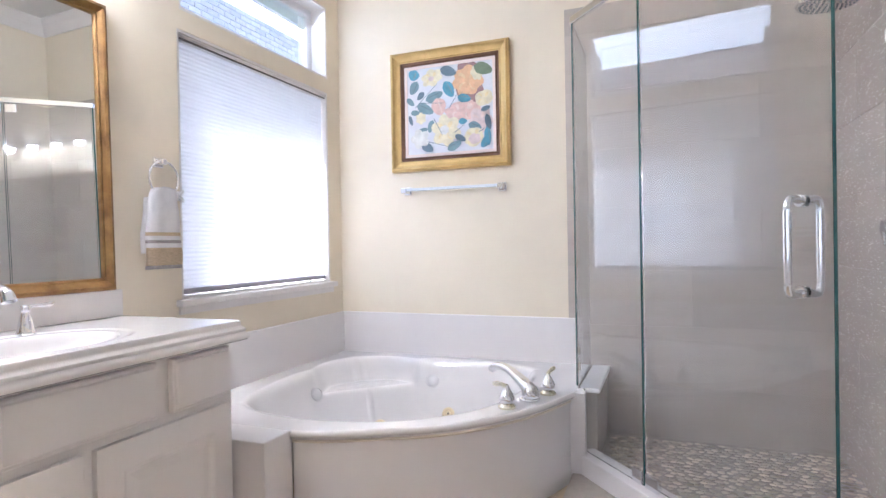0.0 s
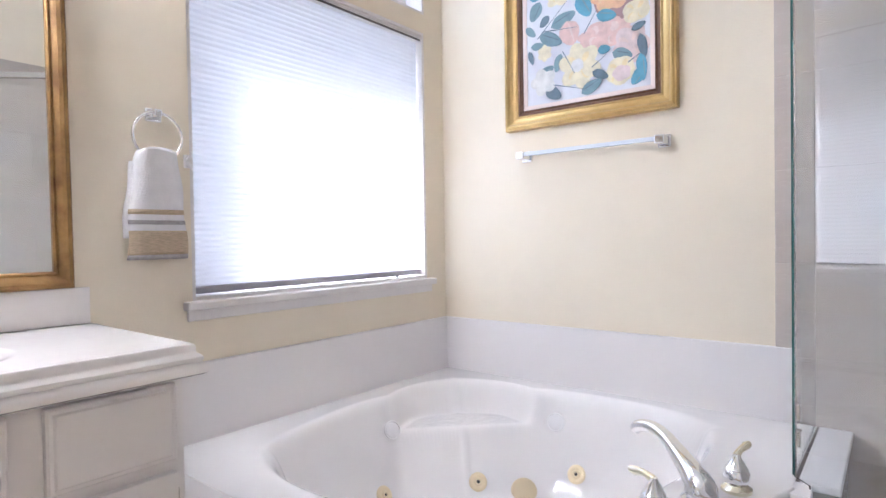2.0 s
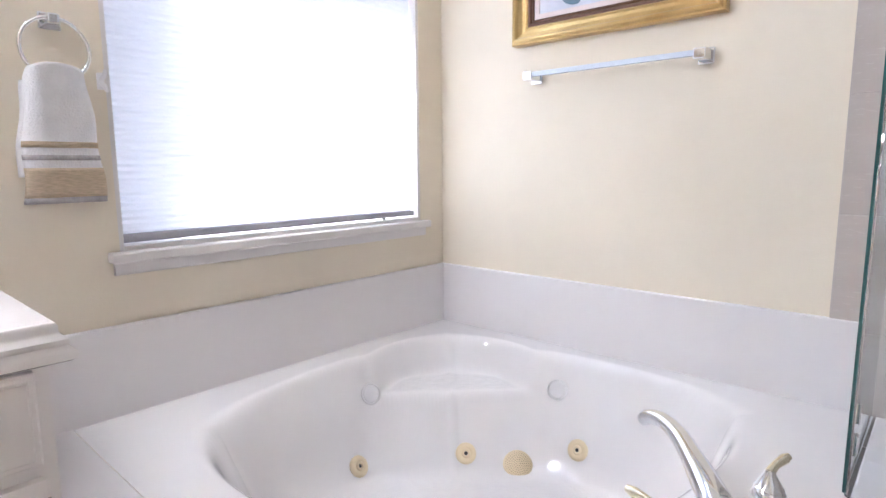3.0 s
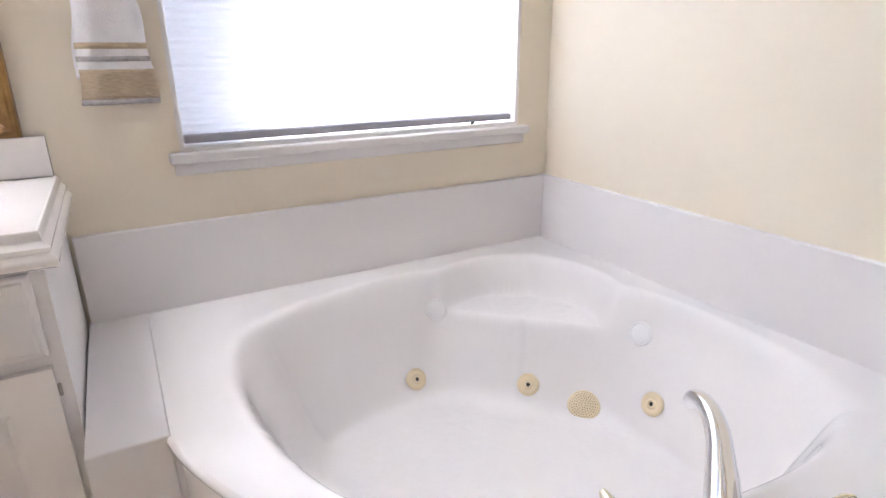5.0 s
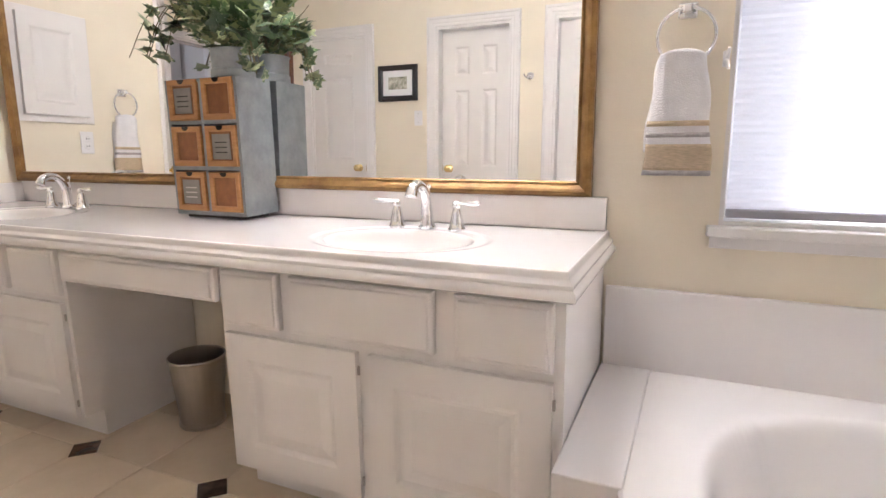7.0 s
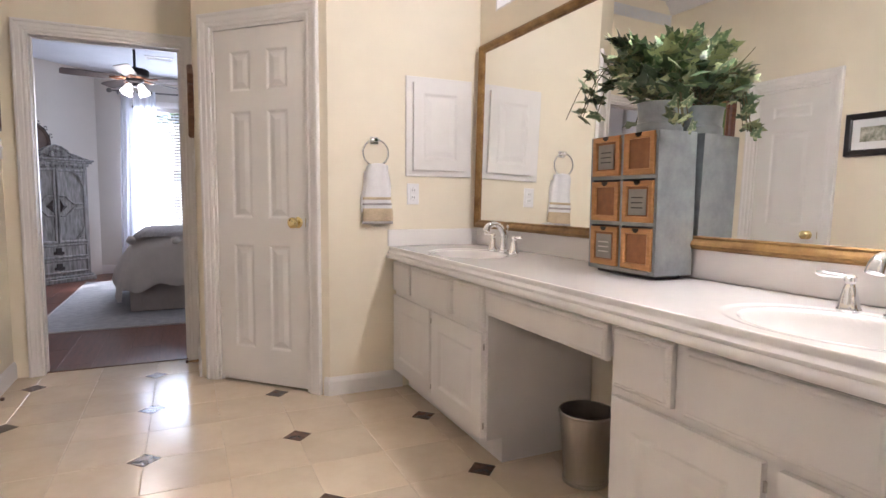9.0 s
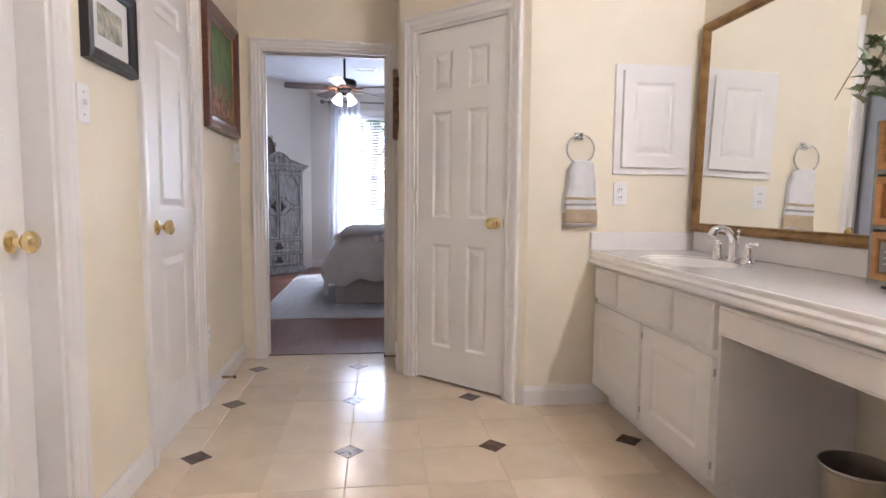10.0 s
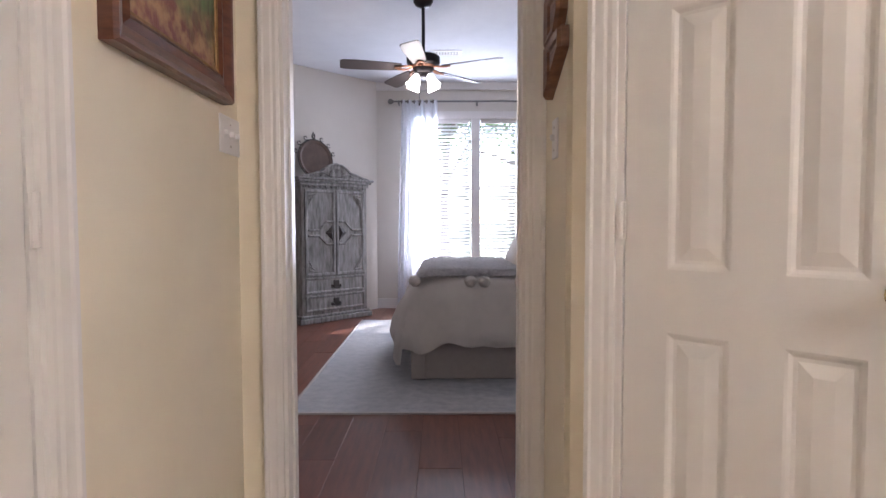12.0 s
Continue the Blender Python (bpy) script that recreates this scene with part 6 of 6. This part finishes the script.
tube([(x, -0.032, 1.525 + z) for x, z in tops], 0.013, 8, bm)
ped = part("pediment", bm, GREYW, arm, "arched carved crest")
bm = bmesh.new()
for k in range(9):
    a = math.pi * (k + 0.5) / 9
    tube([(0.415, -0.036, 1.54), (0.415 + 0.10 * math.cos(a), -0.042, 1.54 + 0.085 * math.sin(a))], [0.006, 0.016], 8, bm)
for s in (-1, 1):
    tube(smooth_line([(0.415 + s * 0.09, -0.036, 1.545), (0.415 + s * 0.15, -0.040, 1.57), (0.415 + s * 0.20, -0.036, 1.545)], 4), 0.010, 8, bm)
part("shell_carving", bm, GREYW, ped)
for c in (0, 1):
    x0 = 0.035 + c * 0.385
    d = part("door", moulding(bmesh.new(), x0 + 0.035, x0 + 0.340, 0.525, 1.365, [(0.0, -0.006), (0.0, 0.010), (0.010, 0.018), (0.030, 0.018), (0.035, 0.012), (0.035, 0.0)]), GREYW, arm)
    part("panel", boxes((x0 + 0.03, x0 + 0.345, -0.004, 0.004, 0.52, 1.37)), GREYW, d)
    xi, s = (x0 + 0.340, -1) if c == 0 else (x0 + 0.035, 1)
    bm = bmesh.new()
    for z1, z2 in ((0.03, 0.12), (-0.03, -0.12)):
        tube([(xi + s * 0.30, -0.008, 0.945 + z1), (xi + s * 0.17, -0.010, 0.945 + z1), (xi + s * 0.075, -0.010, 0.945 + z2), (xi, -0.010, 0.945 + z2)], 0.013, 8, bm)
    part("strapwork", bm, GREYW, d, "carved angular strapwork")
    bm = bmesh.new()
    vs = [bm.verts.new(p) for p in ((xi, -0.012, 0.945 - 0.085), (xi + s * 0.095, -0.012, 0.945), (xi, -0.012, 0.945 + 0.085))]
    tip = bm.verts.new((xi + s * 0.03, -0.034, 0.945))
    for a, b in zip(vs, vs[1:] + vs[:1]):
        bm.faces.new((a, b, tip))
    bm.faces.new(vs)
    part("pull_plate", bm, DARKW, d, "dark iron diamond pull")
    for zc, sz in ((1.365, -1), (0.525, 1)):
        for xc, sx in ((x0 + 0.035, 1), (x0 + 0.340, -1)):
            if (sz == -1 and ((c == 0 and sx == 1) or (c == 1 and sx == -1))) or (sz == 1 and ((c == 0 and sx == 1) or (c == 1 and sx == -1))):
                bm = bmesh.new()
                arc = [(xc, zc), (xc + sx * 0.125, zc), (xc + sx * 0.085, zc + sz * 0.05), (xc + sx * 0.045, zc + sz * 0.09), (xc, zc + sz * 0.175)]
                fa, fb2 = [bm.verts.new((x, -0.012, z)) for x, z in arc], [bm.verts.new((x, -0.002, z)) for x, z in arc]
                bm.faces.new(fa)
                bm.faces.new(fb2)
                for i in range(5):
                    bm.faces.new((fa[i], fa[(i + 1) % 5], fb2[(i + 1) % 5], fb2[i]))
                for q in range(3):
                    tube([(xc + sx * 0.015, -0.013, zc + sz * (0.03 + 0.045 * q)), (xc + sx * (0.10 - 0.03 * q), -0.015, zc + sz * (0.012 + 0.03 * q))], 0.009, 6, bm)
                part("corner_carving", bm, GREYW, d)
for z0 in (0.115, 0.305):
    d = part("drawer", moulding(bmesh.new(), 0.065, AW - 0.065, z0 + 0.03, z0 + 0.145, [(0.0, -0.002), (0.0, 0.006), (0.008, 0.016), (0.022, 0.018), (0.028, 0.010), (0.028, 0.0)]), GREYW, arm)
    part("panel", boxes((0.063, AW - 0.063, -0.006, 0.0, z0 + 0.028, z0 + 0.147)), GREYW, d)
    bm = boxes((AW / 2 - 0.065, AW / 2 + 0.065, -0.014, -0.004, z0 + 0.05, z0 + 0.085), (AW / 2 - 0.035, AW / 2 + 0.035, -0.016, -0.004, z0 + 0.075, z0 + 0.130), bevel=0.004)
    tube(smooth_line([(AW / 2 - 0.05, -0.018, z0 + 0.080), (AW / 2 - 0.03, -0.040, z0 + 0.055), (AW / 2 + 0.03, -0.040, z0 + 0.055), (AW / 2 + 0.05, -0.018, z0 + 0.080)], 4), 0.006, 8, bm)
    part("bail_pull", bm, DARKW, d, "dark iron bail pull")
tray = thing("metal_tray", "round brown tray in a scrolled iron rim on the armoire", "tray", pose(3.285, -5.845, 1.526, 0, 0, 225) @ pose(0.30, 0.16, 0.0, -8, 0, 0))
part("disc", lathe([(0, 0.0), (0.17, 0.0), (0.185, 0.012), (0.20, 0.014), (0.205, 0.006), (0.18, -0.008), (0, -0.008)], 40, m=pose(0, 0, 0.215, 90, 0, 0)), mat("brown_tray_wood", (0.14, 0.085, 0.06), 0.5, color2=(0.085, 0.05, 0.036), scale=9), tray, smooth="auto")
bm = tube([(0.212 * math.sin(a), 0, 0.215 + 0.212 * math.cos(a)) for a in np.linspace(0, 2 * math.pi, 41)[:-1]], 0.007, 8, closed=True)
for k in range(7):
    a = radians(-72 + 24 * k)
    cx, cz = 0.245 * math.sin(a), 0.215 + 0.245 * math.cos(a)
    tube([(cx + 0.028 * math.cos(q) * (0.4 + 0.1 * q), 0, cz + 0.028 * math.sin(q) * (0.4 + 0.1 * q)) for q in np.linspace(0, 5.5, 14)], 0.0045, 6, bm)
tube([(0, 0, 0.43), (0.02, 0, 0.47), (0, 0, 0.51), (-0.02, 0, 0.47), (0, 0, 0.43)], 0.006, 6, bm)
part("scroll_rim", bm, DARKW, tray, "dark wrought iron scrolls", smooth="auto")

# rug and bed
rug = thing("area_rug", "pale blue-grey patterned rug under the bed", "rug")
RUGM = mat("patterned_rug", (0.46, 0.455, 0.47), 0.95, color2=(0.34, 0.345, 0.365), scale=16, bump=0.8, bump_scale=180)
part("carpet", boxes((0.30, 2.695, -6.08, -3.11, 0.0, 0.010), bevel=0.003), RUGM, rug)
part("binding", boxes((2.695, 2.712, -6.10, -3.095, 0.0, 0.011), (0.30, 2.695, -3.11, -3.095, 0.0, 0.011)), mat("rug_binding", (0.50, 0.47, 0.45), 0.9), rug)
bed = thing("bed", "bed with a puffy cream duvet and a taupe skirt", "bed", pose(0, 0, 0.0))
SKIRT = cloth_mat("taupe_skirt_cloth", (0.42, 0.37, 0.34), 0.05)
DUVET = cloth_mat("cream_duvet_cloth", (0.68, 0.63, 0.585), 0.08, scale=12)
bm = boxes((0.02, 2.04, -5.30, -3.76, 0.014, 0.40), bevel=0.006)
box(bm, 1.955, 2.052, -3.772, -3.748, 0.014, 0.38, 0.004)
part("skirt", bm, SKIRT, bed)
bm = bmesh.new()
prev, CX, CY = None, 1.02, -4.53
levels = [(0.235, 1.19, 0.87), (0.25, 1.205, 0.885), (0.34, 1.185, 0.880), (0.46, 1.135, 0.855), (0.57, 1.070, 0.830), (0.64, 1.03, 0.800), (0.685, 0.97, 0.75), (0.708, 0.88, 0.67), (0.718, 0.70, 0.50), (0.722, 0.40, 0.25)]
for li, (z, hx, hy) in enumerate(levels):
    row = []
    for k in range(180):
        a = 2 * math.pi * k / 180
        c, s = math.cos(a), math.sin(a)
        x, y = hx * math.copysign(abs(c) ** 0.28, c), hy * math.copysign(abs(s) ** 0.28, s)
        low = max(0.0, 1 - li / 4.5)
        wav = 0.030 * math.sin(x * 11 + y * 7) + 0.018 * math.sin(x * 23 - y * 17)
        zz = z + low * (0.035 * math.sin(x * 9 + y * 8 + 1) + 0.020 * math.sin(x * 21 + y * 19))
        if li < 3 and c > 0.80 and s > 0.3:
            zz -= 0.11 * low
        row.append(bm.verts.new((CX + x + wav * low * 0.9 * abs(c), CY + y + wav * low * abs(s), zz + 0.006 * math.sin(13 * x) * math.sin(11 * y))))
    if prev:
        for k in range(180):
            bm.faces.new((prev[k], prev[(k + 1) % 180], row[(k + 1) % 180], row[k]))
    prev = row
bm.faces.new(prev)
part("duvet", bm, DUVET, bed, "puffy cream duvet with a gathered hem", smooth=True)
thr = thing("throw_blanket", "grey-white nubby throw with pompoms on the bed", "blanket")
bm = bmesh.new()
nx, ny = 60, 40
g = [[bm.verts.new((1.30 + 0.72 * i / nx, -5.20 + 1.42 * j / ny, 0.738 - 0.10 * max(0, (1.30 + 0.72 * i / nx) - 1.93) / 0.09 * 0.3 - max(0.0, j / ny - 0.93) * 0.55 + 0.009 * math.sin(i * 2.1) * math.sin(j * 1.7) + random.uniform(-0.003, 0.003))) for j in range(ny + 1)] for i in range(nx + 1)]
for i in range(nx):
    for j in range(ny):
        bm.faces.new((g[i][j], g[i + 1][j], g[i + 1][j + 1], g[i][j + 1]))
bmesh.ops.solidify(bm, geom=bm.faces[:], thickness=0.016)
part("cloth", bm, cloth_mat("nubby_grey_throw", (0.60, 0.56, 0.55), 0.05, var=0.3, scale=40, bump=1.0, bump_scale=90), thr, smooth=True)
for x in (2.03, 1.66, 1.57, 1.33):
    bm = bmesh.new()
    bmesh.ops.create_icosphere(bm, subdivisions=3, radius=0.038)
    for v in bm.verts:
        v.co *= 1 + random.uniform(-0.12, 0.12)
    part("pompom", bm, DUVET, thr, smooth=True, m=Matrix.Translation((x, -3.735 if x < 2 else -3.80, 0.665)))
pil = thing("bed_pillow", "puffed white bed pillow leaning on others", "pillow", pose(1.15, -4.70, 0.86, 0, 62, 0))
bm = bmesh.new()
bmesh.ops.create_uvsphere(bm, u_segments=32, v_segments=20, radius=1.0)
for v in bm.verts:
    v.co = Vector((0.25 * math.copysign(abs(v.co.x) ** 0.55, v.co.x), 0.36 * math.copysign(abs(v.co.y) ** 0.55, v.co.y), 0.10 * v.co.z))
part("cushion", bm, DUVET, pil, smooth=True)

# ---- outside ----
GRASS = mat("lawn", (0.07, 0.10, 0.035), 0.9, var=0.4, scale=3, bump=0.6, bump_scale=60)
ground = tagged(part("ground", boxes((-400, 400, -400, 400, -0.40, -0.30)), GRASS), "green lawn round the house", "ground", kind="structure")
structure("eave_soffit", boxes((-0.67, -0.20, -2.6, 4.2, H, H + 0.09)), TRIM, "white painted soffit under the eave")
structure("trim_fascia", boxes((-0.71, -0.67, -2.6, 4.2, H, HB + 0.11)), TRIM, "white painted fascia board at the eave")
structure("roof_slab", boxes((-0.71, 4.95, -7.3, 4.3, HB + 0.11, HB + 0.23)), mat("roof_shingle", (0.10, 0.09, 0.085), 0.9, var=0.3, scale=20), "dark shingle roof slab above the rooms")
hs = thing("brick_house", "neighbouring pale red brick house with a shingle roof", "house")
MORTAR = mat("pale_mortar", (0.84, 0.81, 0.79), 0.9, var=0.1, scale=20)
part("wall", boxes((-9.0, -3.62, 2.35, 11.0, -0.3, 6.3)), MORTAR, hs)
part("corner_board", boxes((-3.63, -3.59, 2.22, 2.37, -0.3, 6.0)), TRIM, hs, "white corner board")
for k in range(26):
    part("siding_board", boxes((-3.72, -3.66, -0.2, 2.22, 2.0 + 0.16 * k, 2.155 + 0.16 * k)), mat("white_siding", (0.70, 0.70, 0.69), 0.6) if k == 0 else bpy.data.materials["white_siding"], hs)
part("siding_wall", boxes((-9.0, -3.70, -0.2, 2.35, -0.3, 6.2)), TRIM, hs)
bm = bmesh.new()
v = [bm.verts.new(p) for p in ((-3.1, -0.5, 6.0), (-3.1, 11.4, 6.0), (-6.3, 11.4, 8.4), (-6.3, -0.5, 8.4), (-9.4, -0.5, 6.0), (-9.4, 11.4, 6.0))]
for q in ((0, 1, 2, 3), (3, 2, 5, 4), (0, 3, 4), (1, 5, 2), (0, 4, 5, 1)):
    bm.faces.new([v[i] for i in q])
part("roof", bm, bpy.data.materials["roof_shingle"], hs)
BRICK = vary(mat("pale_red_brick", (0.76, 0.62, 0.585), 0.85, color2=(0.68, 0.53, 0.50), scale=12, bump=0.4, bump_scale=90), 0.13)
BRICKJ = vary(mat("pale_red_brick_far", (0.76, 0.62, 0.585), 0.85, color2=(0.68, 0.53, 0.50), scale=12, bump=0.4, bump_scale=90), 0.13, "Geometry", "Random Per Island")
one = bpy.data.meshes.new("brick")
bm = boxes((0, 0.012, 0.005, 0.205, 0.005, 0.067))
bm.to_mesh(one)
bm.free()
one.materials.append(BRICK)
cubes = [(0, 0.005, 0.005), (0.012, 0.005, 0.005), (0.012, 0.205, 0.005), (0, 0.205, 0.005), (0, 0.005, 0.067), (0.012, 0.005, 0.067), (0.012, 0.205, 0.067), (0, 0.205, 0.067)]
quads = [(0, 3, 2, 1), (4, 5, 6, 7), (0, 1, 5, 4), (1, 2, 6, 5), (2, 3, 7, 6), (3, 0, 4, 7)]
verts, faces, wall_part = [], [], hs.children[0]
for r in range(48):
    for c in range(40):
        y, z = 2.40 + 0.21 * c + (0.105 if r % 2 else 0.0), 2.5 + 0.0725 * r
        if y < 5.2 and 2.95 < z < 4.35:
            ob = new("brick", one)
            ob.location, ob.parent = (-3.62, y, z), wall_part
        else:
            k = len(verts)
            verts += [(-3.62 + a, y + b, z + d) for a, b, d in cubes]
            faces += [[k + i for i in q] for q in quads]
me = bpy.data.meshes.new("brick_courses")
me.from_pydata(verts, [], faces)
me.materials.append(BRICKJ)
ob = new("brick_courses", me)
ob.parent = wall_part
tagged(ob, kind="stuff")


def tree(x, y, h, spread, seed, n=2600):
    r = np.random.default_rng(seed)
    ob = thing("tree", "broad green leafy tree in the garden", "tree", pose(x, y, -0.3), group="garden trees")
    bm = tube([(0, 0, 0), (0.05, 0.02, h * 0.25), (-0.03, 0.05, h * 0.5), (0.02, 0, h * 0.8)], [0.20, 0.16, 0.12, 0.05], 10)
    tips = []
    for k in range(14):
        a, z = r.uniform(0, 2 * math.pi), h * r.uniform(0.35, 0.75)
        e = Vector((math.cos(a) * spread * r.uniform(0.5, 0.9), math.sin(a) * spread * r.uniform(0.5, 0.9), z + h * r.uniform(0.05, 0.28)))
        tube([(0, 0, z * 0.9), (e.x * 0.5, e.y * 0.5, (z * 0.9 + e.z) / 2 + 0.1), e], [0.07, 0.045, 0.015], 7, bm)
        tips.append(e)
    part("trunk", bm, mat("bark", (0.26, 0.22, 0.19), 0.9, var=0.4, scale=10, bump=0.8), ob)
    verts, faces = [], []
    for i in range(n):
        c = tips[int(r.integers(len(tips)))]
        p = c + Vector(r.normal(0, spread * 0.22, 3))
        s = r.uniform(0.05, 0.11)
        u = Vector(r.normal(0, 1, 3)).normalized()
        w = u.orthogonal().normalized()
        k = len(verts)
        verts += [p - u * s, p + w * s * 0.5, p + u * s, p - w * s * 0.5]
        faces.append((k, k + 1, k + 2, k + 3))
    me = bpy.data.meshes.new("crown")
    me.from_pydata(verts, [], faces)
    lm = bpy.data.materials.get("tree_leaf")
    if lm is None:
        lm = vary(cloth_mat("tree_leaf", (0.11, 0.18, 0.08), 0.5, bump=0.0), 0.4, "Geometry", "Random Per Island")
    me.materials.append(lm)
    cr = new("crown", me)
    cr.parent = ob
    tagged(cr, kind="stuff")


tree(-7.5, -3.4, 7.5, 2.4, 3)
tree(-11.0, -7.5, 9.0, 3.0, 5)
tree(-0.9, -19.0, 8.5, 3.6, 8, 5200)
tree(1.7, -20.5, 8.0, 3.0, 9, 5200)
tree(5.2, -22.0, 9.5, 3.8, 12, 5200)
tree(-5.2, -21.0, 9.0, 3.8, 10, 5200)
